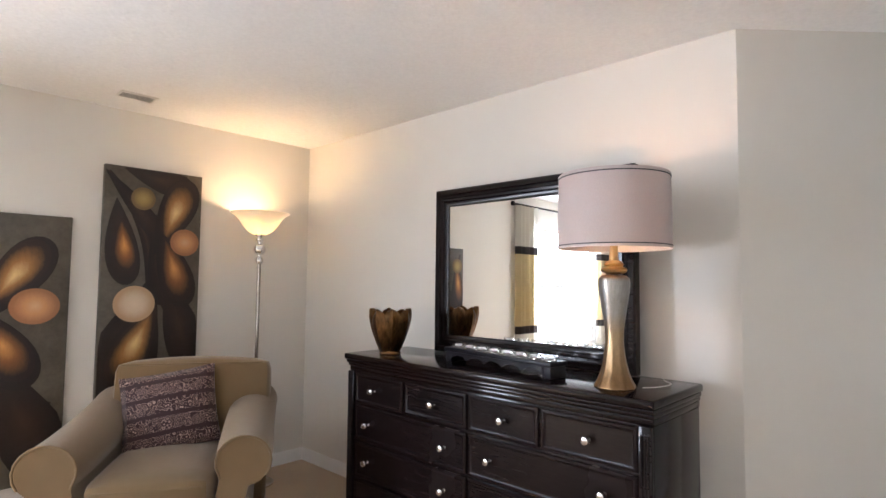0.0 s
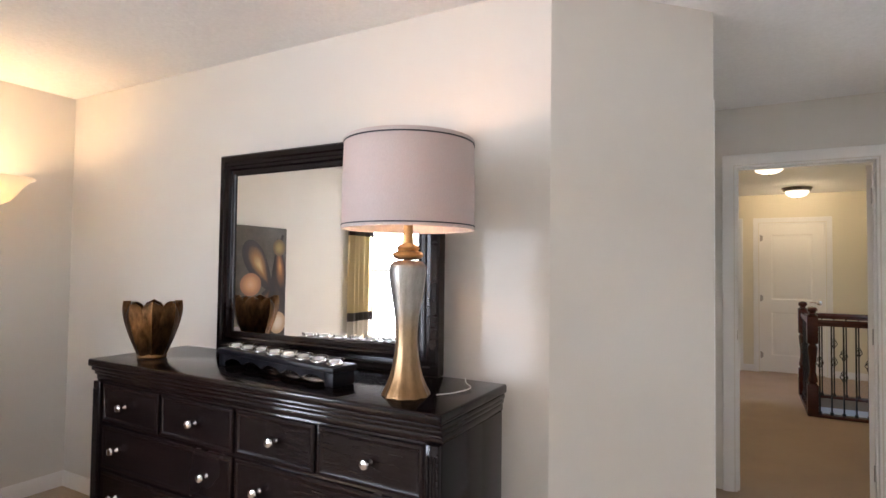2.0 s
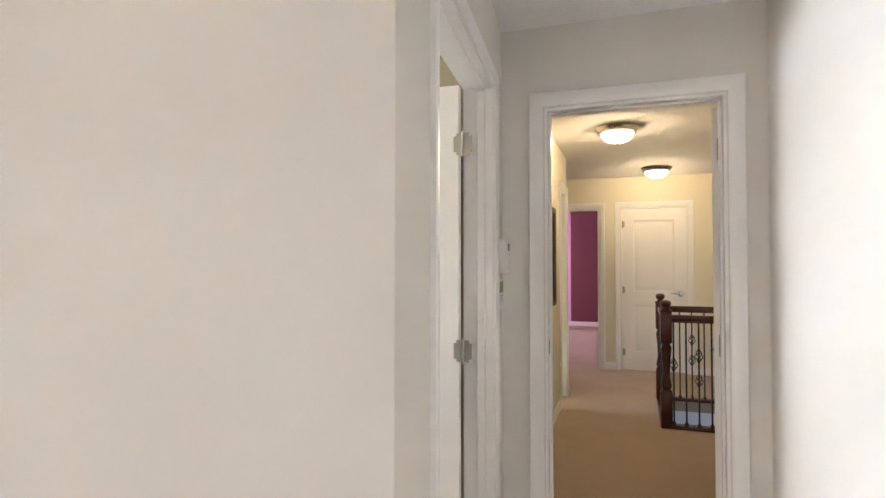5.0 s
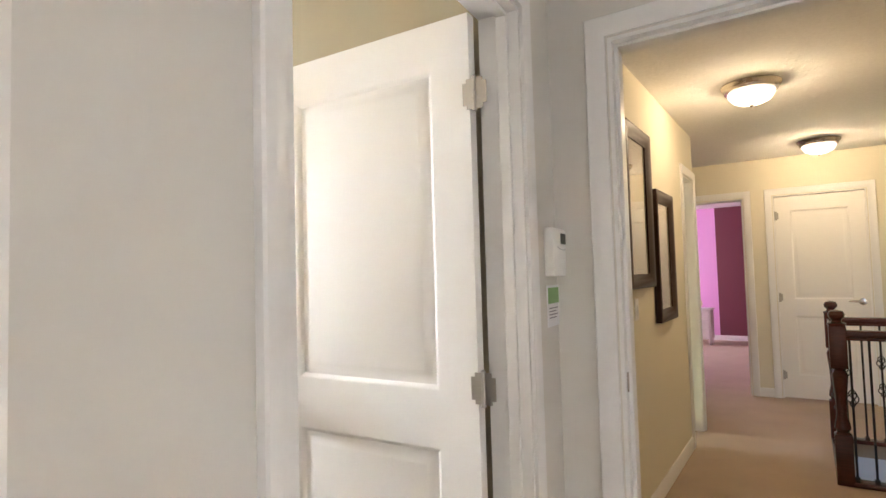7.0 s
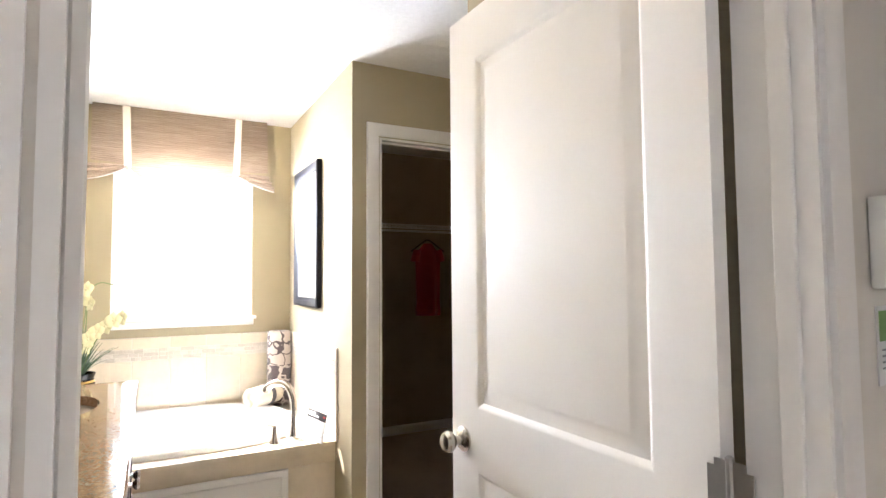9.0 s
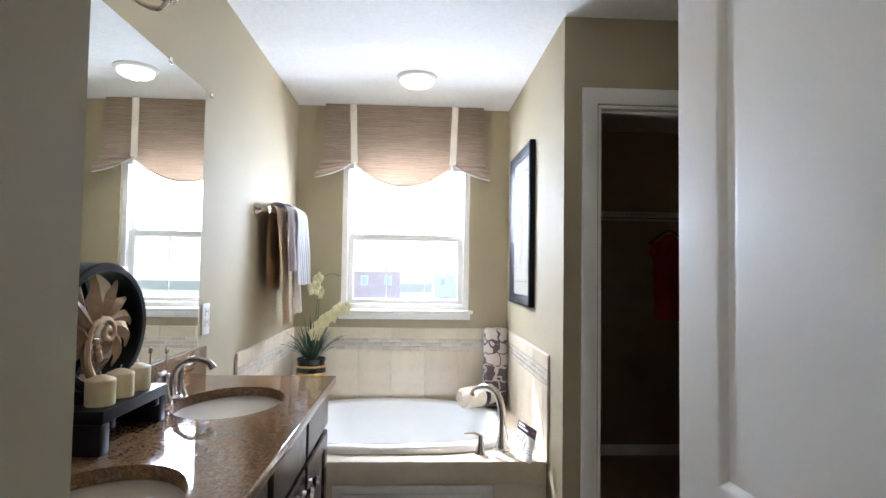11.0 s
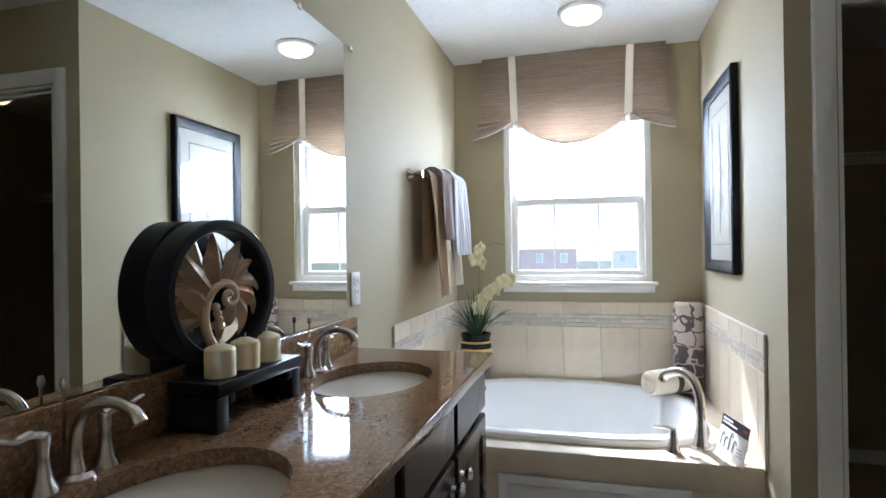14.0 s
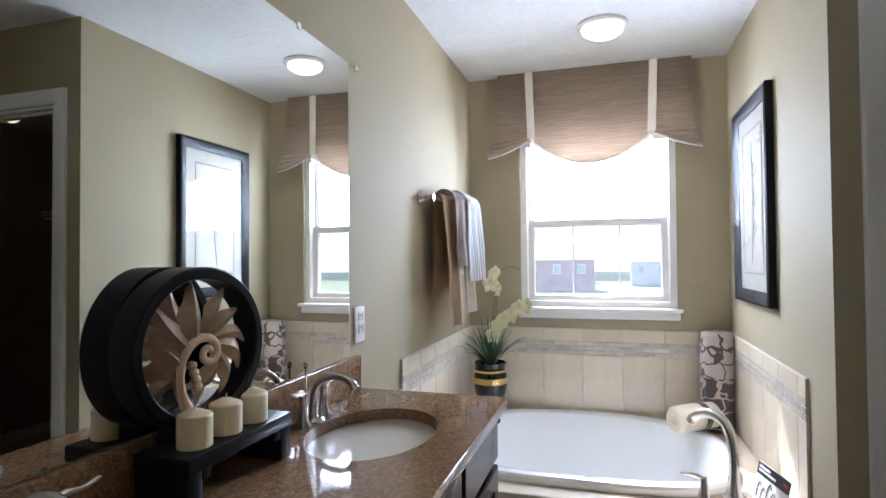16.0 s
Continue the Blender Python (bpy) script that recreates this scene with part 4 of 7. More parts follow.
for i in range(8):
    part("petal", petal_bm(0.232 if i % 2 else 0.224, 0.051), BRONZE_LEAF, bowl, "", pose(0, 0, 0, 0, 0, i * 45 + 10) @ Matrix.Translation((0, 0.006 * (i % 2), 0)))
part("foot", lathe([(0, 0), (0.058, 0), (0.060, 0.006), (0.057, 0.014), (0.054, 0.02), (0.052, 0.04), (0.0, 0.04)], 28), BRONZE_LEAF, bowl)

# long tea-light tray
tray = thing("candle_tray", pose(-0.68, 2.955, DZ + 0.001, 0, 0, -8), "long black wooden tray holding a row of clear votive cups", "candle tray")
part("board", box(-0.385, -0.055, 0.048, 0.30, 0.055, 0.068, 0.004), BLACK_WOOD, tray)
for x in (-0.358, 0.273):
    b = box(x - 0.022, -0.05, 0.0, x + 0.022, 0.05, 0.048, 0.004)
    part("foot", b, BLACK_WOOD, tray)
for y in (-0.046, 0.046):
    edge_ = [(-0.336, 0.048)] + [(-0.336 + 0.587 * i / 40, 0.016 + 0.018 * abs(math.sin(math.pi * i / 8)) ** 0.7) for i in range(41)] + [(0.251, 0.048)]
    b = bmesh.new()
    front = [b.verts.new((x, y - 0.005, z)) for x, z in edge_]
    rear = [b.verts.new((x, y + 0.005, z)) for x, z in edge_]
    for i in range(len(edge_)):
        j = (i + 1) % len(edge_)
        b.faces.new((front[i], front[j], rear[j], rear[i]))
    b.faces.new(front)
    b.faces.new(rear)
    part("apron", b, BLACK_WOOD, tray, "scalloped apron")
CUP = glass_pane()
CUP.name = "clear_votive_glass"
for i in range(8):
    x = -0.338 + i * 0.084
    cup = part("votive_cup", lathe([(0.0, 0.0), (0.026, 0.0), (0.030, 0.004), (0.033, 0.018), (0.030, 0.018), (0.027, 0.006), (0.0, 0.006)], 20), CUP, tray, "clear glass votive cup", pose(x, 0, 0.0685))
    part("tealight", lathe([(0, 0.0), (0.018, 0.0), (0.018, 0.007), (0, 0.007)], 16), PAPER, cup, "white tealight", pose(0, 0, 0.0065))

# table lamp
tl = thing("table_lamp", pose(-0.146, 2.922, DZ + 0.001), "silver and gold leaf table lamp with a mauve drum shade", "table lamp")
prof = [(0.0, 0.0), (0.086, 0.0), (0.084, 0.008), (0.073, 0.026), (0.060, 0.055), (0.050, 0.09), (0.043, 0.13), (0.039, 0.17), (0.040, 0.21), (0.047, 0.26), (0.057, 0.31), (0.066, 0.36), (0.069, 0.39), (0.066, 0.41), (0.052, 0.422), (0.030, 0.425)]
part("base", lathe([(r * 0.87, z) for r, z in prof], 60, flute=lambda a, k: 1 + 0.055 * max(0, 1 - k / 9) * math.cos(10 * a)), LEAF_METAL, tl, "fluted silver and gold base")
part("collar", lathe([(0.0, 0.425), (0.030, 0.426), (0.046, 0.434), (0.050, 0.442), (0.046, 0.450), (0.032, 0.456), (0.038, 0.464), (0.030, 0.474), (0.018, 0.480), (0.015, 0.53), (0.013, 0.60), (0.0, 0.60)], 32), BRASS, tl, "coppery brass collar")
SR, S0, S1 = 0.211, 0.522, 0.808
b = lathe([(SR, S0), (SR, (S0 + S1) / 2), (SR - 0.004, S1), (SR - 0.006, S1), (SR - 0.002, (S0 + S1) / 2), (SR - 0.002, S0)], 72, hollow=True)
sh = part("shade", b, SHADE, tl, "mauve fabric drum shade")
for z, r in ((S0 + 0.012, SR), (S1 - 0.014, SR - 0.003)):
    part("trim_cord", lathe([(r - 0.0005, z - 0.0022), (r + 0.0022, z - 0.0018), (r + 0.0022, z + 0.0018), (r - 0.0005, z + 0.0022)], 72, hollow=True), BLACK_INK, sh, "thin black trim cord")
    e = 1 if z > 0.6 else -1
    part("hem", lathe([(r - 0.0005, z + e * 0.004), (r + 0.0016, z + e * 0.004), (r + 0.0016, z + e * 0.010), (r - 0.005, z + e * 0.011)], 72, hollow=True), HEM, sh, "pale bound hem")
part("bulb", lathe([(0, 0.60), (0.013, 0.60), (0.014, 0.62), (0.028, 0.65), (0.031, 0.668), (0.026, 0.69), (0.0, 0.70)], 20), glowing("lit_bulb", (1.0, 0.75, 0.45), 1.2), tl, "lit bulb")
part("spider", tube([(-SR + 0.008, 0, 0.785), (0, 0, 0.785), (SR - 0.008, 0, 0.785)], 0.002, 6), BRASS, tl)
part("harp", tube(smooth_path([(0.013, 0, 0.6), (0.05, 0, 0.67), (0.03, 0, 0.775), (0, 0, 0.79), (-0.03, 0, 0.775), (-0.05, 0, 0.67), (-0.013, 0, 0.6)], 4), 0.002, 6), BRASS, tl)
part("finial", lathe([(0, 0.788), (0.006, 0.788), (0.009, 0.797), (0.005, 0.805), (0.011, 0.815), (0.0, 0.828)], 16), BRASS, tl, "brass finial")
part("cord", tube(smooth_path([(0.095, 0.03, 0.004), (0.13, 0.09, 0.004), (0.15, 0.16, 0.008), (0.10, 0.23, 0.006), (0.06, 0.30, 0.006)], 5), 0.002, 6), PLASTIC, tl, "clear lamp cord")

# ---- bedroom: armchair, floor lamp, paintings ----
CH = thing("armchair", pose(-1.77, 1.835, 0, 0, 0, 57.3), "olive-tan upholstered club armchair with rolled arms", "armchair")
# local: faces -y, width along x


def cushion(x0, y0, z0, x1, y1, z1, r, puff=0.0):
    """A boxy cushion with rounded edges and a crowned face."""
    b = bmesh.new()
    bmesh.ops.create_cube(b, size=2)
    bmesh.ops.subdivide_edges(b, edges=b.edges[:], cuts=9, use_grid_fill=True)
    hx, hy, hz = (x1 - x0) / 2, (y1 - y0) / 2, (z1 - z0) / 2
    for v in b.verts:
        p = Vector((v.co.x * hx, v.co.y * hy, v.co.z * hz))
        core = Vector((max(-hx + r, min(hx - r, p.x)), max(-hy + r, min(hy - r, p.y)), max(-hz + r, min(hz - r, p.z))))
        d = p - core
        if d.length > 1e-6:
            p = core + d.normalized() * r if d.length > r else core + d
        u, w, t = p.x / hx, p.y / hy, p.z / hz
        p.z += puff * t * (1 - u * u) * (1 - w * w)
        p.y += puff * 0.5 * w * (1 - u * u) * (1 - t * t)
        p.x += puff * 0.3 * u * (1 - w * w) * (1 - t * t)
        v.co = p + Vector(((x0 + x1) / 2, (y0 + y1) / 2, (z0 + z1) / 2))
    return b


part("seat_base", cushion(-0.27, 0.03, 0.10, 0.27, 0.80, 0.36, 0.03), CHAIR_CLOTH, CH)
seat = part("seat_cushion", cushion(-0.252, -0.035, 0.345, 0.252, 0.62, 0.515, 0.045, 0.03), CHAIR_CLOTH, CH)
for z in (0.385, 0.478):
    part("piping", tube([(-0.222, -0.040, z), (0.222, -0.040, z)], 0.0045, 8), CHAIR_CLOTH, seat)
bk = part("back_cushion", cushion(-0.345, 0.50, 0.47, 0.450, 0.72, 0.965, 0.042, 0.028), CHAIR_CLOTH, CH, "", pose(0, 0.02, 0.035, -7, 0, 0))
part("piping", tube([(-0.31, 0.508, 0.953), (0.415, 0.508, 0.953)], 0.005, 8), CHAIR_CLOTH, bk)
part("back_frame", cushion(-0.40, 0.70, 0.12, 0.44, 0.84, 0.87, 0.06), CHAIR_CLOTH, CH, "", pose(0, 0.0, 0.0, -5, 0, 0))


def arm_bm(sgn):
    """Rolled arm: a scroll section drawn back, rising to the rear."""
    b = bmesh.new()
    sec = []
    for k in range(15):
        a = radians(-55 + k * 19)
        sec.append((0.072 + 0.128 * math.cos(a), 0.572 + 0.112 * math.sin(a)))
    sec += [(-0.035, 0.50), (-0.035, 0.35), (-0.035, 0.10), (0.085, 0.10), (0.092, 0.30), (0.095, 0.46)]
    rows = []
    n = 10
    for i in range(n):
        t = i / (n - 1)
        lift = 0.10 * t ** 1.6
        grow = 0.93 + 0.07 * math.sin(min(1, t * 5) * math.pi / 2)
        rows.append([b.verts.new((sgn * (0.292 + 0.03 + (x - 0.03) * grow + 0.03 * (1 - t) ** 2 * (z > 0.4)), -0.02 + 0.84 * t, z + (lift if z > 0.4 else 0))) for x, z in sec])
    for a, c in zip(rows, rows[1:]):
        for k in range(len(sec)):
            j = (k + 1) % len(sec)
            b.faces.new((a[k], a[j], c[j], c[k]))
    b.faces.new(rows[0])
    b.faces.new(rows[-1])
    return b, sec


for sgn in (-1, 1):
    b, sec = arm_bm(sgn)
    arm = part("arm", b, CHAIR_CLOTH, CH)
    part("piping", tube([(sgn * (0.352 + (x - 0.03) * 0.93), -0.021, z) for x, z in sec[1:16]], 0.0055, 8), CHAIR_CLOTH, arm)
for x, y in ((-0.30, 0.05), (0.30, 0.05), (-0.30, 0.76), (0.30, 0.76)):
    part("leg", lathe([(0, 0), (0.020, 0), (0.032, 0.1), (0, 0.1)], 16), ESPRESSO, CH, "dark tapered wooden leg", pose(x, y, 0))

pil = thing("throw_pillow", pose(-2.155, 2.080, 0.505, -19, -9, 60), "square throw pillow with pale scroll bands on plum cloth", "pillow")
b = bmesh.new()
bmesh.ops.create_cube(b, size=2)
bmesh.ops.subdivide_edges(b, edges=b.edges[:], cuts=13, use_grid_fill=True)
for v in b.verts:
    u, w, t = v.co.x, v.co.z, v.co.y
    edge = (1 - u * u) * (1 - w * w)
    pinch = 1 - 0.05 * (1 - u * u) if abs(w) > abs(u) else 1 - 0.05 * (1 - w * w)
    v.co = Vector((0.235 * u * pinch, t * (0.012 + 0.085 * edge ** 0.45), 0.205 + 0.205 * w * pinch))
part("cover", b, SCROLL, pil)

fl = thing("floor_lamp", pose(-2.735, 2.835, 0), "nickel torchiere floor lamp with a glowing glass bowl", "floor lamp")
part("base", lathe([(0, 0), (0.135, 0), (0.138, 0.008), (0.12, 0.018), (0.06, 0.026), (0.03, 0.04), (0.018, 0.06), (0.0, 0.06)], 36), NICKEL, fl)
part("pole", tube([(0, 0, 0.05), (0, 0, 1.50)], 0.0125, 14), NICKEL, fl)
for zc, rr_, hh in ((1.520, 0.027, 0.026), (1.598, 0.043, 0.038), (1.664, 0.027, 0.014)):
    part("turned_ball", lathe([(0.0125, zc - hh)] + [(0.0125 + (rr_ - 0.0125) * math.cos(a), zc + hh * math.sin(a)) for a in [radians(-75 + 15 * k) for k in range(11)]] + [(0.0125, zc + hh)], 28), CHROME, fl, "turned nickel ball")
part("socket_cup", lathe([(0.012, 1.50), (0.012, 1.676), (0.017, 1.684), (0.032, 1.690), (0.034, 1.70), (0.0, 1.70)], 28), CHROME, fl)
part("glass_bowl", lathe([(0.0, 1.70), (0.045, 1.702), (0.085, 1.725), (0.115, 1.76), (0.14, 1.80), (0.168, 1.83), (0.198, 1.848), (0.196, 1.853), (0.163, 1.836), (0.134, 1.805), (0.108, 1.765), (0.08, 1.732), (0.0, 1.71)], 48), LIT_GLASS, fl, "lit alabaster glass bowl")


def blob(outline, n=8):
    """A flat painted form with a rim attribute, 0 at its middle and 1 at its outline, in the x-z plane."""
    b = bmesh.new()
    lay = b.verts.layers.float.new("rim")
    cx = sum(p[0] for p in outline) / len(outline)
    cz = sum(p[1] for p in outline) / len(outline)
    rows = []
    for i in range(n + 1):
        t = i / n
        row = []
        for x, z in outline:
            v = b.verts.new((cx + (x - cx) * t, 0.0, cz + (z - cz) * t))
            v[lay] = t
            row.append(v)
        rows.append(row)
    for a, c in zip(rows, rows[1:]):
        for k in range(len(outline)):
            j = (k + 1) % len(outline)
            b.faces.new((a[k], a[j], c[j], c[k]))
    bmesh.ops.remove_doubles(b, verts=b.verts[:], dist=1e-6)
    return b


def oval(cx, cz, rx, rz, n=28):
    return [(cx + rx * math.cos(2 * math.pi * k / n), cz + rz * math.sin(2 * math.pi * k / n)) for k in range(n)]


def teardrop(hx, hz, r, tx, tz, bend=0.0, n=30):
    """A drop with its round head at (hx, hz) and its drawn-out tip at (tx, tz)."""
    head, tip = Vector((hx, hz)), Vector((tx, tz))
    axis = tip - head
    length = axis.length
    axis.normalize()
    side = Vector((-axis.y, axis.x))
    out = []
    for k in range(n):
        a = 2 * math.pi * k / n
        c, s = math.cos(a), math.sin(a)
        t = (1 - c) / 2
        along = -r + (length + r) * (1 - t) ** 1.0
        w = r * s * (t ** 0.55) * 1.05
        p = head + axis * along + side * (w + bend * (max(0, along) / length) ** 2)
        out.append((p.x, p.y))
    return out


def ribbon(points, half):
    """The outline of a brushed stem that swells in its middle."""
    line = smooth_path([(x, 0.0, z) for x, z in points], 6)
    left, right = [], []
    for i, p in enumerate(line):
        d = (line[min(i + 1, len(line) - 1)] - line[max(i - 1, 0)]).normalized()
        w = half * (0.35 + 0.65 * math.sin(math.pi * i / (len(line) - 1)))
        left.append((p.x - d.z * w, p.z + d.x * w))
        right.append((p.x + d.z * w, p.z - d.x * w))
    return left + right[::-1]


def strip(points, half):
    """A brushed stem as a strip with a rim attribute, 1 along both edges."""
    edge = ribbon(points, half)
    n = len(edge) // 2
    b = bmesh.new()
    lay_ = b.verts.layers.float.new("rim")
    rows = []
    for i in range(n):
        (x0, z0), (x1, z1) = edge[i], edge[-1 - i]
        row = []
        for t in (0.0, 0.25, 0.5, 0.75, 1.0):
            v = b.verts.new((min(0.579, max(0.006, x0 + (x1 - x0) * t)), 0.0, min(1.474, max(0.006, z0 + (z1 - z0) * t))))
            v[lay_] = abs(2 * t - 1)
            row.append(v)
        rows.append(row)
    for a, c in zip(rows, rows[1:]):
        for k in range(4):
            b.faces.new((a[k], a[k + 1], c[k + 1], c[k]))
    return b


def painting(m, label, flip=False):
    w, h = 0.585, 1.48
    ob = thing("painting", m, label, "painting", "tall paintings")
    part("canvas", box(0, -0.034, 0, w, 0, h, 0.003), CANVAS, ob, "stretched canvas")
    forms = [(teardrop(0.10, 0.16, 0.26, 0.33, 0.78, 0.05), UMBER), (teardrop(0.54, 0.30, 0.16, 0.36, 0.80, -0.02), UMBER), (teardrop(0.34, 0.70, 0.085, 0.30, 1.20), UMBER), (teardrop(0.33, 1.05, 0.075, 0.02, 1.47, 0.03), UMBER),
             (teardrop(0.42, 1.40, 0.11, 0.10, 1.47, 0.0), UMBER),
             (teardrop(0.125, 0.865, 0.122, 0.05, 1.28, -0.02), UMBER), (teardrop(0.135, 0.90, 0.086, 0.085, 1.17, -0.01), AMBER_FORM),
             (teardrop(0.455, 1.305, 0.145, 0.31, 0.93, -0.02), UMBER), (teardrop(0.452, 1.31, 0.126, 0.335, 0.99), GOLD_FORM),
             (teardrop(0.455, 0.735, 0.138, 0.335, 1.12, 0.03), UMBER), (teardrop(0.452, 0.75, 0.114, 0.365, 1.08, 0.02), AMBER_FORM),
             (teardrop(0.12, 0.22, 0.17, 0.34, 0.66, 0.03), UMBER), (teardrop(0.15, 0.27, 0.135, 0.33, 0.63, 0.01), GOLD_FORM),
             (oval(0.218, 1.288, 0.072, 0.072), OLIVE_DISC), (oval(0.480, 1.025, 0.092, 0.088), ORANGE_DISC), (oval(0.190, 0.628, 0.120, 0.112), PALE_DISC)]
    if flip:
        forms = [(teardrop(0.15, 0.35, 0.26, 0.20, 1.0), UMBER), (teardrop(0.50, 0.15, 0.2, 0.2, 0.7, -0.05), UMBER), (teardrop(0.08, 0.5, 0.12, 0.12, 1.40), UMBER),
                 (teardrop(0.40, 1.22, 0.150, 0.17, 0.86, -0.02), UMBER), (teardrop(0.385, 1.225, 0.126, 0.20, 0.94), GOLD_FORM),
                 (teardrop(0.345, 0.66, 0.150, 0.17, 1.00, 0.03), UMBER), (teardrop(0.34, 0.68, 0.122, 0.20, 0.96, 0.02), AMBER_FORM),
                 (teardrop(0.06, 0.98, 0.09, 0.12, 1.38, 0.0), AMBER_FORM), (oval(0.10, 0.62, 0.10, 0.10), PALE_DISC), (oval(0.425, 0.970, 0.118, 0.100), ORANGE_DISC), (oval(0.10, 1.30, 0.075, 0.075), OLIVE_DISC)]
    stems_ = [[(0.02, 1.44), (0.14, 1.28), (0.25, 1.02), (0.29, 0.72), (0.31, 0.30), (0.27, 0.02)], [(0.30, 1.0), (0.33, 0.78), (0.42, 0.55), (0.56, 0.42)], [(0.29, 0.66), (0.20, 0.50), (0.06, 0.40)]]
    if flip:
        stems_ = [[(0.05, 1.42), (0.13, 1.15), (0.17, 0.85), (0.22, 0.5), (0.20, 0.05)], [(0.18, 0.85), (0.30, 0.50), (0.52, 0.42)]]
    for i, p_ in enumerate(stems_):
        part("painted_stem", strip(p_, 0.034), UMBER, ob, "", pose(0, -0.0348 - 0.0002 * i, 0))
    for i, (outline, material) in enumerate(forms):
        outline = [(min(w - 0.006, max(0.006, x)), min(h - 0.006, max(0.006, z))) for x, z in outline]
        part("painted_form", blob(outline), material, ob, "", pose(0, -0.0356 - 0.0006 * i, 0))
    return ob


painting(pose(XW + 0.004, 1.915, 0.60, 0, 0, 90), "tall dark canvas painted with gold drops and pale discs")
painting(pose(XW + 0.004, 1.178, 0.255, 0, 0, 90), "tall dark canvas painted with orange discs and gold drops", True)

vent = thing("ceiling_vent", pose(-2.62, 1.98, 2.44), "white slotted metal ceiling air vent", "air vent")
part("frame", rect_sweep(0.12, 0.20, [(0, 0), (0.002, 0.006), (0.014, 0.007), (0.016, 0.002)]), PLASTIC, vent, "", pose(-0.06, 0.10, 0, 90, 0, 0))
# black sheet stands in for the shade of the duct behind the slats
part("backing", box(-0.05, -0.09, -0.003, 0.05, 0.09, -0.001), BLACK_INK, vent)
for k in range(6):
    part("slat", box(-0.006, -0.088, -0.006, 0.005, 0.088, -0.004), PLASTIC, vent, "", pose(-0.042 + k * 0.0168, 0, 0, 0, 25, 0))

# bedroom window and curtains
def sash_window(name, m, w, h, depth, label, grid=(2, 2)):
    """A double-hung window in an opening w x h; local x along the wall, y outwards."""
    ob = thing(name, m, label, "window", "", "structure")
    part("window_frame", rect_sweep(w, h, [(0, -depth), (0, -0.02), (0.035, -0.02), (0.038, -0.05), (0.038, -depth)]), TRIM_PAINT, ob)
    for i, (z0, z1, y) in enumerate(((0.03, h / 2 + 0.02, 0.055), (h / 2 - 0.02, h - 0.03, 0.085))):
        s = part("sash", rect_sweep(w - 0.07, z1 - z0, [(0, -0.03), (0, 0), (0.034, 0), (0.040, -0.008), (0.040, -0.03)]), TRIM_PAINT, ob, "", pose(0.035, y, z0))
        b = None
        for k in range(1, grid[0]):
            x = (w - 0.07) * k / grid[0]
            b = box(x - 0.0045, 0.017, 0.036, x + 0.0045, 0.023, z1 - z0 - 0.036, 0.002, bm=b, seg=1)
        for k in range(1, grid[1]):
            z = (z1 - z0) * k / grid[1]
            b = box(0.036, 0.010, z - 0.008, w - 0.106, 0.020, z + 0.008, 0.002, bm=b, seg=1)
        if b:
            part("muntin", b, TRIM_PAINT, s)
        g = part("pane", box(0.036, 0.013, 0.036, w - 0.106, 0.016, z1 - z0 - 0.036), HAZE_GLASS, s, "window glass with a pale veil imitating outdoor haze")
        g.visible_shadow = False
    return ob


sash_window("window_bedroom", pose(XW, -1.75, 0.62, 0, 0, 90), 1.63, 1.46, 0.13, "white double-hung bedroom window")
structure("trim_bedroom_window", rect_sweep(1.77, 1.60, [(0, 0), (0.0, 0.016), (0.012, 0.018), (0.062, 0.013), (0.070, 0.0)]), TRIM_PAINT, "white window casing", "window casing", pose(XW, -1.82, 0.55, 0, 0, 90))


def curtain(y0, y1):
    ob = thing("curtain", pose(XW + 0.075, 0, 0), "cream curtain panel with ivory top and charcoal bands", "curtain", "bedroom curtains")
    for z0, z1, mat_, nm in ((0.02, 0.80, CURTAIN_TOP, "lower_panel"), (0.80, 0.89, CURTAIN_BAND, "band"), (0.89, 1.73, CURTAIN, "middle_panel"), (1.73, 1.82, CURTAIN_BAND, "band"), (1.82, 2.30, CURTAIN_TOP, "upper_panel")):
        b = bmesh.new()
        n = 40
        lo, hi = [], []
        for k in range(n + 1):
            t = k / n
            x = 0.032 * math.sin(t * 2 * math.pi * 5) + 0.008 * math.sin(t * 37)
            lo.append(b.verts.new((x * 1.05, y0 + (y1 - y0) * t, z0)))
            hi.append(b.verts.new((x, y0 + (y1 - y0) * t, z1)))
        for k in range(n):
            b.faces.new((lo[k], lo[k + 1], hi[k + 1], hi[k]))
        bmesh.ops.solidify(b, geom=b.faces[:], thickness=0.003)
        part(nm, b, mat_, ob)
    return ob


curtain(-0.14, 0.27)
curtain(-2.10, -1.72)
rod = thing("curtain_rod", pose(XW + 0.075, -0.93, 2.31), "dark metal curtain rod with ball ends", "curtain rod")
part("rod", tube([(0, -1.25, 0), (0, 1.28, 0)], 0.012, 12), IRON, rod)
for y in (-1.25, 1.28):
    part("ball_end", lathe([(0, -0.03), (0.02, -0.022), (0.028, 0), (0.02, 0.022), (0, 0.03)], 16), IRON, rod, "", pose(0, y, 0))
for y in (-1.1, 1.15):
    part("bracket", tube([(-0.073, y, 0), (0, y, 0)], 0.007, 8), IRON, rod)

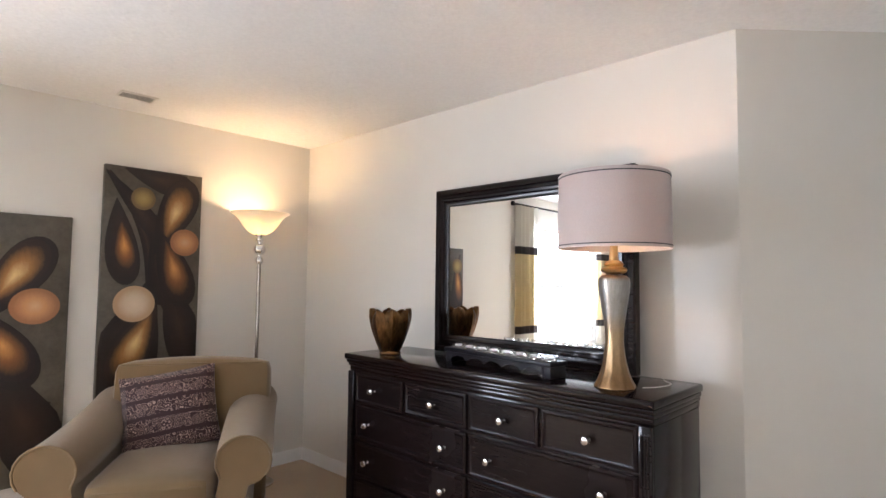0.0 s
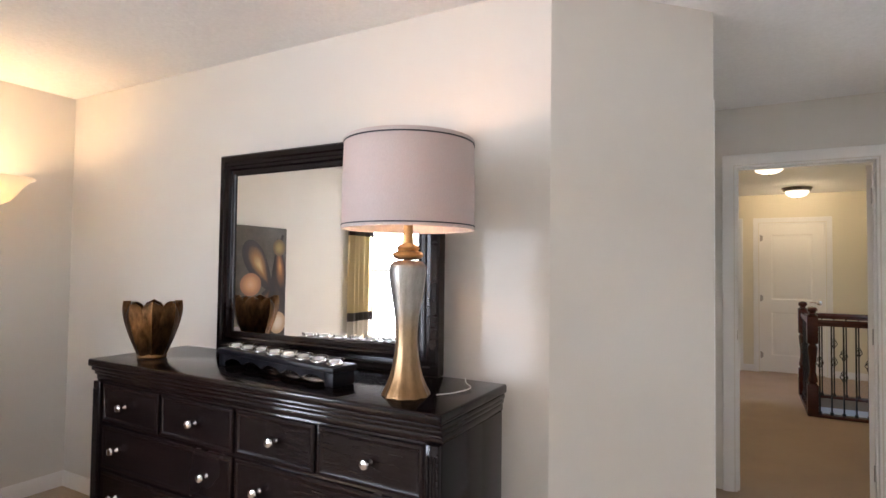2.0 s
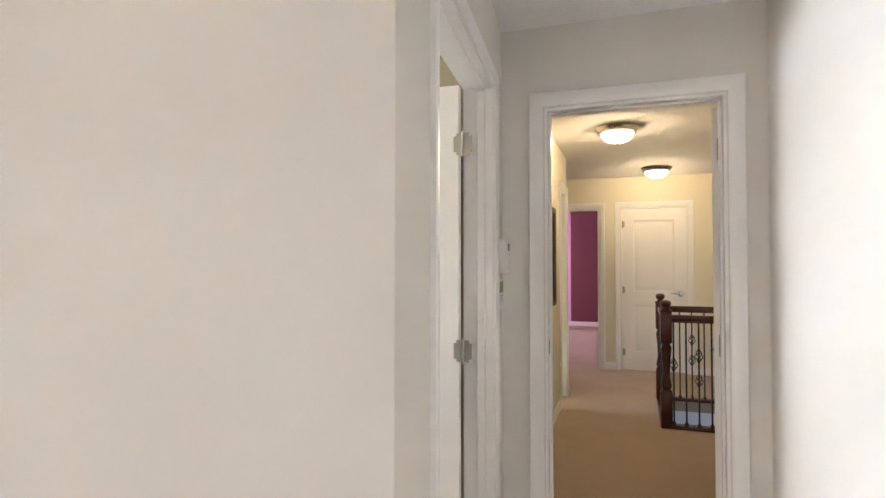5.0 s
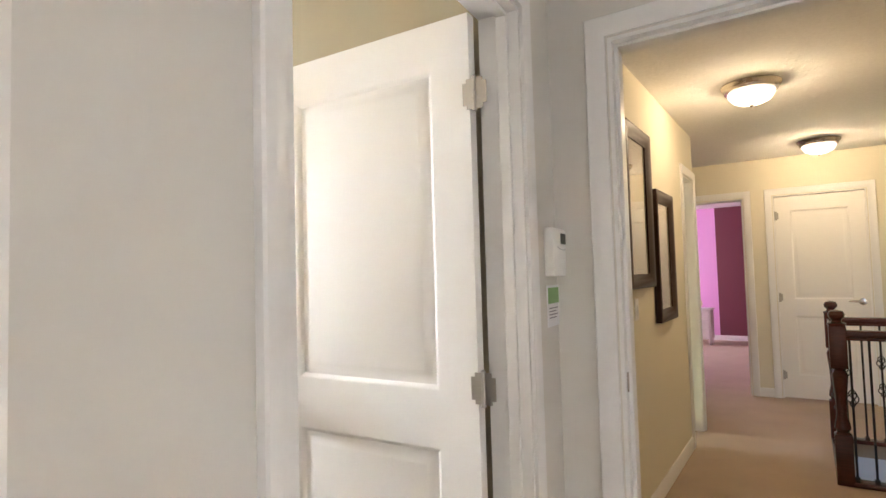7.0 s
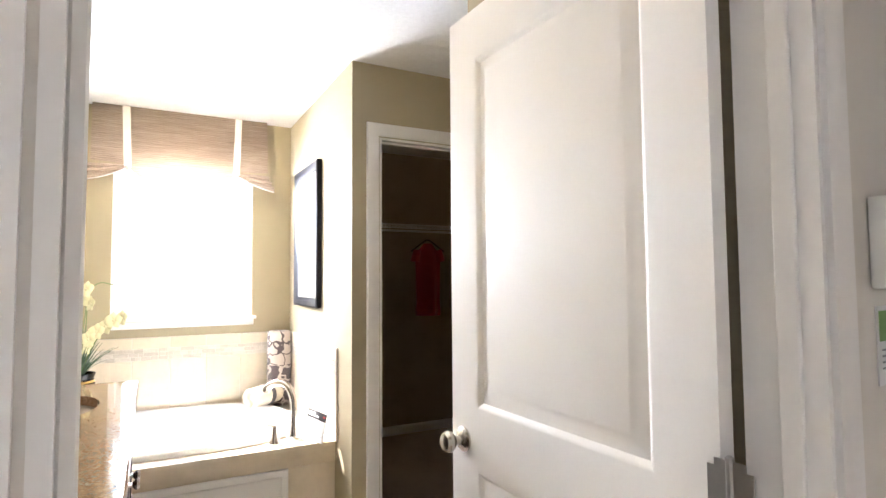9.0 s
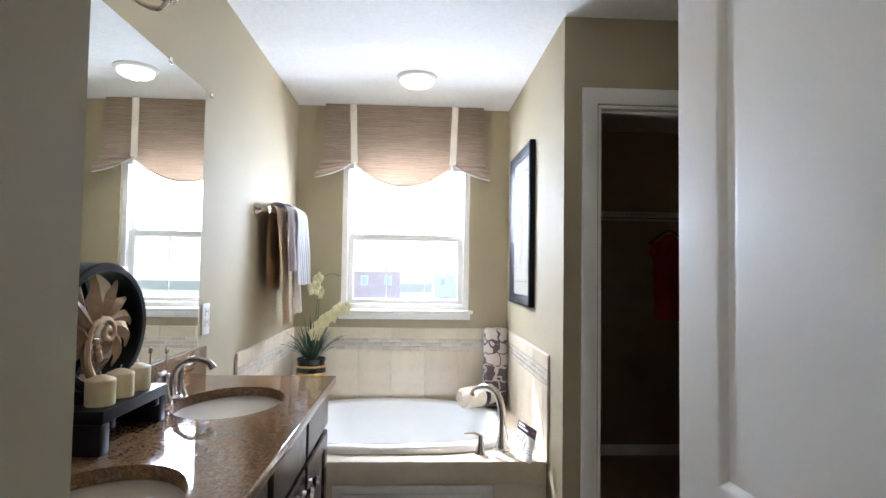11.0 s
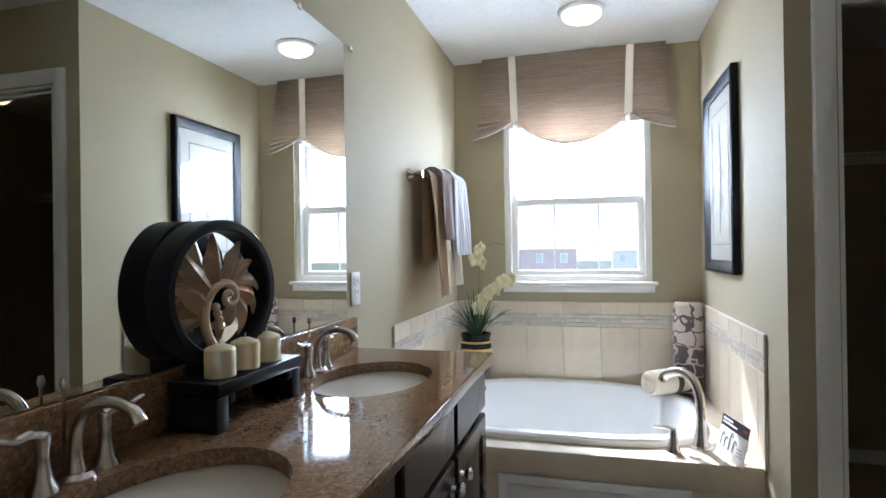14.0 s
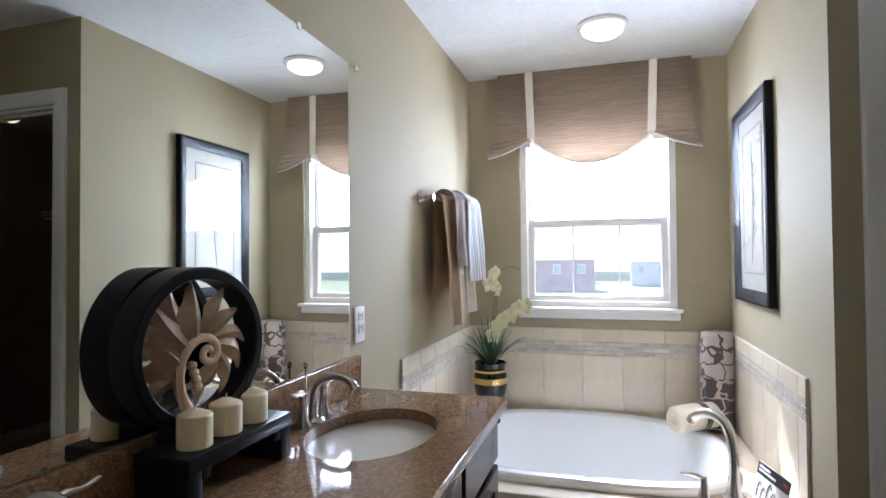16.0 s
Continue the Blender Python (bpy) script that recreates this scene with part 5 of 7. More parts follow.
# ---- passage: thermostat, switch, notice ----
th = thing("thermostat", on_bath_wall(1.24 + 0.176, 0.001, 1.318), "white wall thermostat with a grey display", "thermostat")
part("body", box(0, -0.032, 0, 0.190, 0, 0.152, 0.006), PLASTIC, th)
part("display", box(0.078, -0.0335, 0.102, 0.146, -0.0318, 0.136), LCD, th, "grey-green display")
for z in (0.128, 0.112):
    part("button", box(0.158, -0.0345, z - 0.003, 0.172, -0.0315, z + 0.003, 0.001), PLASTIC, th)
part("door_line", tube(smooth_path([(0.040, -0.0322, 0.092), (0.100, -0.0322, 0.083), (0.160, -0.0322, 0.090)], 5), 0.0008, 6), GREY_INK, th)
part("mark", box(0.150, -0.0332, 0.020, 0.172, -0.0318, 0.024), GREY_INK, th)
nt_ = thing("notice_card", on_bath_wall(1.24 + 0.190, 0.001, 1.160), "small green and white printed notice stuck to the wall", "notice card")
part("card", box(0, -0.002, 0, 0.130, 0, 0.130), PAPER, nt_)
part("green_field", box(0.008, -0.0028, 0.072, 0.122, -0.0018, 0.122), GREEN_INK, nt_, "green printed field")
for k in range(4):
    part("text_bar", box(0.016, -0.0028, 0.056 - k * 0.010, 0.108 - (k % 2) * 0.018, -0.0018, 0.059 - k * 0.010), GREY_INK, nt_)

# ---- hall: ceiling lights, prints, rail ----
def ceiling_light(m, label):
    ob = thing("ceiling_light", m, label, "ceiling light", "hall ceiling lights")
    part("pan", lathe([(0, 0), (0.165, 0), (0.168, -0.008), (0.160, -0.022), (0.150, -0.030), (0.146, -0.046), (0.132, -0.050), (0.0, -0.05)], 44), NICKEL, ob, "brushed nickel pan")
    opal = part("glass", lathe([(0.128, -0.050), (0.122, -0.075), (0.100, -0.102), (0.065, -0.120), (0.02, -0.127), (0, -0.127)], 44, flute=lambda a, k: 1 + 0.012 * math.cos(22 * a)), HALL_GLASS, ob, "lit ribbed opal glass")
    opal.visible_shadow = False
    part("finial", lathe([(0, -0.126), (0.010, -0.127), (0.012, -0.133), (0.006, -0.139), (0.0, -0.142)], 16), NICKEL, ob)
    return ob


cl1 = ceiling_light(pose(1.0, 7.50, 2.44), "flush nickel ceiling light with a lit opal glass bowl")
copy_thing(cl1, pose(1.37, 9.60, 2.44))


def framed(m, w, h, label, wood, width=0.06, mat_w=0.07, lines=True, group="", deep=0.028, board=MAT_BOARD):
    ob = thing("picture_frame", m, label, "framed print", group)
    part("frame", rect_sweep(w, h, [(0, 0), (0, deep), (0.010, deep + 0.004), (width * 0.55, deep), (width * 0.8, deep - 0.010), (width, deep - 0.014), (width, 0.006)]), wood, ob)
    part("mat_board", box(width - 0.004, -0.010, width - 0.004, w - width + 0.004, -0.004, h - width + 0.004), board, ob)
    i0 = width + mat_w
    art = part("print", box(i0, -0.0115, i0, w - i0, -0.0105, h - i0), SKETCH if lines else DARKENED_PRINT, ob, "botanical print")
    part("border_line", rect_sweep(w - 2 * i0 + 0.03, h - 2 * i0 + 0.03, [(0, 0.0005), (0, 0.0012), (0.004, 0.0012), (0.004, 0.0005)]), BLACK_INK, ob, "", pose(i0 - 0.015, -0.0105, i0 - 0.015))
    if lines:
        cx, z0, z1 = w / 2, i0 + 0.03, h - i0 - 0.04
        b = tube(smooth_path([(cx - 0.01, -0.0125, z0), (cx + 0.015, -0.0125, (z0 + z1) / 2), (cx - 0.005, -0.0125, z1)], 6), 0.0016, 5)
        for k in range(7):
            t = 0.12 + k * 0.12
            z = z0 + (z1 - z0) * t
            sg = 1 if k % 2 else -1
            tube(smooth_path([(cx, -0.0125, z), (cx + sg * 0.04, -0.0125, z + 0.05), (cx + sg * 0.07, -0.0125, z + 0.03), (cx + sg * 0.03, -0.0125, z - 0.005), (cx, -0.0125, z)], 4), 0.0011, 5, bm=b)
        part("drawing", b, GREY_INK, art)
    g = part("glass", box(width - 0.003, -0.0152, width - 0.003, w - width + 0.003, -0.0138, h - width + 0.003), FRAME_GLASS, ob, "clear picture glass")
    g.visible_shadow = False
    return ob


framed(pose(0.461, 6.53, 1.232, 0, 0, 90), 0.53, 0.88, "walnut-framed print hung on the hall wall", BROWN_FRAME, 0.075, 0.04, False, "hall prints", 0.034, DARKENED_MAT)
framed(pose(0.461, 7.16, 1.008, 0, 0, 90), 0.49, 0.81, "walnut-framed print hung lower on the hall wall", BROWN_FRAME, 0.075, 0.04, False, "hall prints", 0.034, DARKENED_MAT)


def switch_plate(m, label, outlet=False):
    ob = thing("wall_outlet" if outlet else "light_switch", m, label, "wall outlet" if outlet else "light switch")
    part("plate", box(-0.035, -0.006, -0.058, 0.035, 0, 0.058, 0.003), PLASTIC, ob)
    if outlet:
        for z in (-0.027, 0.013):
            r = part("receptacle", box(-0.016, -0.008, z, 0.016, -0.005, z + 0.028, 0.004), PLASTIC, ob)
            for x in (-0.006, 0.006):
                part("slot", box(x - 0.001, -0.0086, z + 0.012, x + 0.001, -0.0076, z + 0.021), BLACK_INK, r)
    else:
        part("rocker", box(-0.012, -0.011, -0.022, 0.012, -0.005, 0.022, 0.002), PLASTIC, ob)
    return ob


switch_plate(pose(0.461, 6.72, 1.12, 0, 0, 90), "white light switch on the hall wall")

# stair rail: newels, handrails, shoe rails and balusters
rail = thing("stair_railing", pose(0, 0, 0), "dark cherry stair railing with black iron basket balusters", "railing")


def newel(x, y, h=1.02):
    n = part("newel_post", box(x - 0.045, y - 0.045, 0, x + 0.045, y + 0.045, 0.30, 0.004), CHERRY, rail, "turned dark cherry newel post")
    part("turning", lathe([(0.044, 0.30), (0.03, 0.315), (0.043, 0.335), (0.04, 0.36), (0.028, 0.42), (0.03, 0.52), (0.04, 0.62), (0.043, 0.66), (0.03, 0.685), (0.043, 0.70)], 24), CHERRY, n, "", pose(x, y, 0))
    part("block", box(x - 0.045, y - 0.045, 0.70, x + 0.045, y + 0.045, 0.955, 0.004), CHERRY, n)
    part("cap", lathe([(0.045, 0.955), (0.05, 0.962), (0.05, 0.97), (0.03, 0.98), (0.025, 0.99), (0.04, 1.005), (0.045, 1.025), (0.035, 1.045), (0.0, 1.055)], 24), CHERRY, n, "", pose(x, y, 0))


def run(p0, p1, count):
    p0, p1 = Vector(p0), Vector(p1)
    d = (p1 - p0).normalized()
    deg = math.degrees(math.atan2(d.y, d.x))
    ln = (p1 - p0).length
    m = pose(p0.x, p0.y, 0, 0, 0, deg)
    b = box(0, -0.030, 0.885, ln, 0.030, 0.93, 0.012, seg=3)
    box(0, -0.022, 0.868, ln, 0.022, 0.887, 0.004, bm=b)
    part("handrail", b, CHERRY, rail, "dark cherry handrail", m)
    part("shoe_rail", box(0, -0.045, 0.0, ln, 0.045, 0.03, 0.005), CHERRY, rail, "dark cherry shoe rail", m)
    for k in range(count):
        s = ln * (k + 0.6) / (count + 0.2)
        b = box(-0.0065, -0.0065, 0.03, 0.0065, 0.0065, 0.87)
        bal = part("baluster", b, IRON, rail, "black iron baluster", m @ pose(s, 0, 0))
        part("collar", box(-0.014, -0.014, 0.030, 0.014, 0.014, 0.052, 0.004, seg=1), IRON, bal)
        for z in ((0.52,), (), (0.40, 0.60), ())[k % 4]:
            bb = None
            for q in range(4):
                pts = []
                for i in range(9):
                    t = i / 8
                    a = q * math.pi / 2 + t * math.pi * 1.1
                    r = 0.005 + 0.026 * math.sin(t * math.pi)
                    pts.append((r * math.cos(a), r * math.sin(a), z - 0.05 + 0.10 * t))
                bb = tube(pts, 0.0035, 6, bm=bb)
            part("basket", bb, IRON, bal, "twisted iron basket")


newel(1.365, 7.86)
newel(1.365, 8.86)
run((1.365, 7.86), (1.86, 7.86), 5)
run((1.365, 7.86), (1.365, 8.86), 9)
run((1.365, 8.86), (2.49, 8.86), 10)
part("rosette", lathe([(0, 0), (0.055, 0), (0.055, 0.012), (0.04, 0.018), (0, 0.018)], 24), CHERRY, rail, "", pose(1.858, 7.86, 0.90, 0, -90, 0))

# pink bedroom beyond
ns = thing("nightstand", pose(-0.42, 14.2, 0), "small white painted nightstand with three drawers", "nightstand")
part("body", box(-0.22, 0, 0.10, 0.22, 0.36, 0.60, 0.004), TRIM_PAINT, ns)
part("top", box(-0.24, -0.02, 0.60, 0.24, 0.38, 0.625, 0.006), TRIM_PAINT, ns)
for k in range(3):
    d = part("drawer", rect_sweep(0.38, 0.145, [(0, 0), (0, 0.012), (0.006, 0.015), (0.374, 0.015)][:3] + [(0.02, 0.011), (0.0724, 0.011)]), TRIM_PAINT, ns, "", pose(-0.19, -0.001, 0.125 + k * 0.155))
    part("knob", lathe([(0, 0), (0.006, 0), (0.012, 0.018), (0, 0.024)], 14), NICKEL, d, "", pose(0.19, -0.011, 0.0725, 90, 0, 0))
for x in (-0.19, 0.19):
    for y in (0.03, 0.33):
        part("leg", lathe([(0, 0), (0.016, 0), (0.024, 0.06), (0.018, 0.1), (0, 0.1)], 12), TRIM_PAINT, ns, "", pose(x, y, 0))
orn = thing("ornament_ring", pose(-0.42, 14.35, 0.626), "pale ring ornament standing on the nightstand", "ornament")
b = tube([(0.055 * math.cos(a), 0, 0.085 + 0.055 * math.sin(a)) for a in [2 * math.pi * k / 24 for k in range(25)]], 0.026, 10)
part("ring", b, WAX, orn)
part("foot", box(-0.04, -0.03, 0, 0.04, 0.03, 0.02, 0.005), WAX, orn)


# ---- bathroom: vanity ----
CX0, CX1, CZ = -1.415, 0.097, 0.96
VF = 4.216            # front edge of the granite
SINKS = ((-1.01, 3.962), (-0.262, 3.965))
SRX, SRY = 0.207, 0.152


def counter_bm():
    """The top with two oval cut-outs, a rounded front edge and its underside."""
    b = bmesh.new()
    y0, y1 = YM + 0.002, VF - 0.005
    n = 48
    for (cx, cy), xa, xb in ((SINKS[0], CX0, -0.635), (SINKS[1], -0.635, CX1)):
        for z in (CZ, CZ - 0.03):
            ring, outer = [], []
            for k in range(n):
                a = 2 * math.pi * k / n
                c, s = math.cos(a), math.sin(a)
                ring.append(b.verts.new((cx + SRX * c, cy + SRY * s, z)))
                tx = ((xb if c > 0 else xa) - cx) / c if abs(c) > 1e-9 else 1e9
                ty = ((y1 if s > 0 else y0) - cy) / s if abs(s) > 1e-9 else 1e9
                t = min(tx, ty)
                outer.append(b.verts.new((cx + t * c, cy + t * s, z)))
            for k in range(n):
                j = (k + 1) % n
                b.faces.new((ring[k], ring[j], outer[j], outer[k]))
            for corner in ((xa, y0), (xa, y1), (xb, y0), (xb, y1)):
                ang = math.atan2(corner[1] - cy, corner[0] - cx) % (2 * math.pi)
                k = int(ang / (2 * math.pi) * n)
                j = (k + 1) % n
                if (outer[k].co.xy - Vector(corner)).length > 1e-5 and (outer[j].co.xy - Vector(corner)).length > 1e-5:
                    b.faces.new((outer[k], outer[j], b.verts.new((*corner, z))))
        top = [v for v in b.verts if abs(((v.co.x - cx) / SRX) ** 2 + ((v.co.y - cy) / SRY) ** 2 - 1) < 1e-3]
        hi = sorted([v for v in top if v.co.z > CZ - 0.01], key=lambda v: math.atan2(v.co.y - cy, v.co.x - cx))
        lo = sorted([v for v in top if v.co.z < CZ - 0.01], key=lambda v: math.atan2(v.co.y - cy, v.co.x - cx))
        for k in range(n):
            j = (k + 1) % n
            b.faces.new((hi[k], hi[j], lo[j], lo[k]))
    bmesh.ops.remove_doubles(b, verts=b.verts[:], dist=1e-5)
    return b


counter = thing("granite_counter", pose(0, 0, 0), "polished brown granite vanity top with two oval sink cut-outs", "countertop")
part("slab", counter_bm(), GRANITE, counter)
b = None
for y0, y1, x0, x1 in ((VF - 0.0055, VF + 0.0005, CX0 - 0.005, CX1), ):
    b = box(x0, y0, CZ - 0.0305, x1, y1, CZ - 0.0005, 0.0025, bm=b)
box(CX0 - 0.0055, YM + 0.002, CZ - 0.0305, CX0 + 0.0005, VF - 0.005, CZ - 0.0005, 0.0025, bm=b)
part("edge", b, GRANITE, counter, "rounded polished edge")
part("backsplash", box(-1.40, YM + 0.002, CZ + 0.0005, CX1, YM + 0.022, 1.070, 0.002), GRANITE, counter, "granite backsplash")

for cx, cy in SINKS:
    s = thing("sink", pose(cx, cy, CZ - 0.031), "bisque undermount oval sink", "sink", "vanity sinks")
    prof = [(1.03, 0.0), (0.985, -0.004), (0.96, -0.03), (0.90, -0.075), (0.78, -0.115), (0.55, -0.138), (0.25, -0.146), (0.0, -0.148)]
    bb = lathe([(r, z) for r, z in prof], 48)
    for v in bb.verts:
        v.co.x *= SRX
        v.co.y *= SRY
    part("basin", bb, BISQUE, s)
    part("drain", lathe([(0, -0.1465), (0.022, -0.1455), (0.022, -0.143), (0.015, -0.142), (0, -0.143)], 20), NICKEL, s, "nickel drain")


def faucet(x, y):
    f = thing("faucet", pose(x, y, CZ + 0.0005), "brushed nickel widespread faucet with two lever handles", "faucet", "vanity faucets")
    sp = part("spout", tube(smooth_path([(0, 0, 0.0), (0, -0.003, 0.04), (0, 0.004, 0.080), (0, 0.030, 0.110), (0, 0.068, 0.118), (0, 0.102, 0.108), (0, 0.116, 0.090)], 5), [0.019, 0.0155, 0.013, 0.0115, 0.0105, 0.010, 0.0095, 0.0095, 0.0092, 0.0092] + [0.009] * 14 + [0.0092, 0.0095, 0.0098, 0.0105, 0.011, 0.0115, 0.0115], 14), NICKEL, f, "arched spout")
    part("base_ring", lathe([(0, 0), (0.028, 0), (0.028, 0.005), (0.022, 0.012), (0, 0.012)], 24), NICKEL, sp)
    part("lift_rod", tube([(0, -0.024, 0.0), (0, -0.024, 0.135)], 0.0025, 8), NICKEL, f)
    part("rod_knob", lathe([(0, 0.133), (0.005, 0.135), (0.006, 0.142), (0.004, 0.15), (0, 0.151)], 12), NICKEL, f, "", pose(0, -0.024, 0))
    for sg in (-1, 1):
        h = part("handle", lathe([(0, 0), (0.022, 0), (0.021, 0.005), (0.014, 0.018), (0.0095, 0.040), (0.0085, 0.060), (0.0115, 0.074), (0.0105, 0.084), (0.0, 0.087)], 20), NICKEL, f, "flared nickel handle", pose(sg * 0.052, -0.002, 0))
        part("lever", tube(smooth_path([(0, 0, 0.080), (sg * 0.020, 0.004, 0.088), (sg * 0.045, 0.008, 0.087), (sg * 0.068, 0.010, 0.095)], 4), [0.009, 0.009, 0.0085, 0.008, 0.0075, 0.007, 0.0065, 0.006, 0.006, 0.006, 0.0055, 0.005, 0.003], 10), NICKEL, h)
    return f


faucet(-1.042, 3.782)
faucet(-0.293, 3.780)

bm_ = thing("vanity_mirror", pose(CX1, YM + 0.002, 1.0715, 0, 0, 180), "large frameless wall mirror above the granite backsplash", "mirror")
part("glass", box(0, -0.007, 0, CX1 + 1.342, 0.0, 0.927), BATH_MIRROR, bm_, "silvered mirror glass")
for x in (0.35, 1.15, 1.50):
    part("clip", box(x - 0.009, -0.010, 0.918, x + 0.009, 0.0, 0.936, 0.002), CHROME, bm_, "small mirror clip")

switch_plate(pose(-1.425, YM + 0.001, 1.165, 0, 0, 180), "white double wall outlet beside the vanity mirror", True)


def vanity_unit(x0, x1, label):
    v = thing("vanity_cabinet", pose(x0, 0, 0), label, "vanity cabinet", "vanity cabinets")
    w = x1 - x0
    part("body", box(0, YM + 0.004, 0.10, w, 4.178, 0.770, 0.002), VANITY_WOOD, v)
    b = box(0, 4.153, 0.7705, w, 4.178, CZ - 0.032, 0.002)
    for xa in (0.0, w - 0.018):
        box(xa, YM + 0.004, 0.7705, xa + 0.018, 4.152, CZ - 0.032, bm=b)
    part("face_frame", b, VANITY_WOOD, v)
    part("toe_kick", box(0.0, YM + 0.02, 0.006, w, 4.09, 0.099), BLACK_WOOD, v)
    half = w / 2
    for k in (0, 1):
        a = 0.02 + k * (half - 0.005)
        ww = half - 0.035
        d = part("drawer_front", rect_sweep(ww, 0.115, [(0, 0), (0, 0.016), (0.005, 0.020), (0.0575, 0.020)]), VANITY_WOOD, v, "", pose(a + ww, 4.1795, 0.800, 0, 0, 180))
        dr = part("door", rect_sweep(ww, 0.60, [(0, 0), (0, 0.016), (0.005, 0.020), (0.052, 0.020), (0.060, 0.010), (0.075, 0.010), (0.10, 0.017), (ww / 2 - 0.001, 0.017)]), VANITY_WOOD, v, "", pose(a + ww, 4.1795, 0.180, 0, 0, 180))
        kx = 0.03 if k == 0 else ww - 0.03
        part("knob", lathe([(0, 0), (0.008, 0), (0.006, 0.010), (0.013, 0.016), (0.016, 0.023), (0.012, 0.030), (0, 0.032)], 18), CHROME, dr, "polished nickel knob", pose(kx, -0.020, 0.545, 90, 0, 0))
    return v


vanity_unit(-1.375, -0.553, "dark-stained vanity cabinet with raised-panel doors under the granite")
vanity_unit(-0.550, 0.095, "dark-stained vanity cabinet under the second sink")

# vanity light bar
vl = thing("vanity_light", pose(-0.47, YM + 0.001, 2.09), "nickel vanity light with three lit upward glass shades", "wall light")
part("back_plate", box(-0.32, 0.0, -0.03, 0.32, 0.018, 0.03, 0.006), NICKEL, vl)
for x in (-0.25, 0.0, 0.25):
    arm = part("arm", tube(smooth_path([(x, 0.012, 0.0), (x, 0.06, -0.06), (x, 0.12, -0.085), (x, 0.145, -0.06)], 5), 0.007, 10), NICKEL, vl)
    part("cup", lathe([(0, -0.062), (0.02, -0.062), (0.024, -0.05), (0.026, -0.03), (0.0, -0.03)], 20), NICKEL, arm, "", pose(x, 0.145, 0))
    part("glass_shade", lathe([(0.024, -0.032), (0.034, -0.02), (0.046, 0.03), (0.056, 0.09), (0.053, 0.09), (0.043, 0.03), (0.03, -0.018)], 28, hollow=True), BATH_GLASS, arm, "lit frosted glass shade", pose(x, 0.145, 0)).visible_shadow = False

# leaf disc and candles on their riser
riser = thing("display_riser", pose(-0.655, 3.809, CZ + 0.0006), "low black wooden riser standing on the granite", "riser")
part("shelf", box(-0.150, -0.058, 0.066, 0.150, 0.058, 0.094, 0.004), BLACK_WOOD, riser)
for x in (-0.132, 0.132):
    part("leg", box(x - 0.018, -0.054, 0.0, x + 0.018, 0.054, 0.066, 0.004), BLACK_WOOD, riser)
for y in (-0.046, 0.046):
    part("bracket", box(-0.114, y - 0.008, 0.046, -0.092, y + 0.008, 0.066, 0.004), BLACK_WOOD, riser)
    part("bracket", box(0.092, y - 0.008, 0.046, 0.114, y + 0.008, 0.066, 0.004), BLACK_WOOD, riser)
RZ = CZ + 0.0952
disc = thing("leaf_sculpture", pose(-0.615, 3.781, RZ, 0, 0, 172), "black ring sculpture holding antique gilt acanthus leaves", "sculpture")
R0 = 0.146
CZD = R0 + 0.016
ringm = pose(0, 0, CZD, 90, 0, 0)
part("ring", lathe([(R0, -0.030), (R0, 0.025), (R0 - 0.004, 0.030), (R0 - 0.018, 0.030), (R0 - 0.022, 0.025), (R0 - 0.022, -0.025), (R0 - 0.018, -0.030)], 64, hollow=True), BLACK_WOOD, disc, "thick black ring", ringm)
part("plinth", box(-0.06, -0.026, 0.0, 0.06, 0.026, 0.030, 0.005), BLACK_WOOD, disc)


def acanthus(base, tip, width, bend, lift):
    """A carved leaf from base to tip (x, z): bent to one side, cupped about a raised midrib, with lobed edges."""
    b = bmesh.new()
    base, tip = Vector((base[0], base[1])), Vector((tip[0], tip[1]))
    axis = tip - base
    length = axis.length
    axis.normalize()
    side = Vector((axis.y, -axis.x))
    rows = []
    n = 20
    for i in range(n + 1):
        t = i / n
        w = 0.88 * width * (math.sin(math.pi * min(1, 0.10 + 0.90 * t) ** 0.85) ** 0.8) * (1 + 0.10 * math.sin(t * 15)) + 0.0012
        c = base + axis * (length * t) + side * (bend * math.sin(math.pi * t))
        depth = lift * math.sin(math.pi * (0.15 + 0.8 * t)) - 0.014 * t ** 3
        row = []
        for k in range(7):
            s = (k - 3) / 3
            p = c + side * (w * s) - axis * (0.30 * w * abs(s))
            row.append(b.verts.new((p.x, -0.008 - depth + 0.80 * w * abs(s) - 0.10 * w * s * s, p.y)))
        rows.append(row)
    for a, c in zip(rows, rows[1:]):
        for k in range(6):
            b.faces.new((a[k], a[k + 1], c[k + 1], c[k]))
    bmesh.ops.solidify(b, geom=b.faces[:], thickness=0.004)
    return b


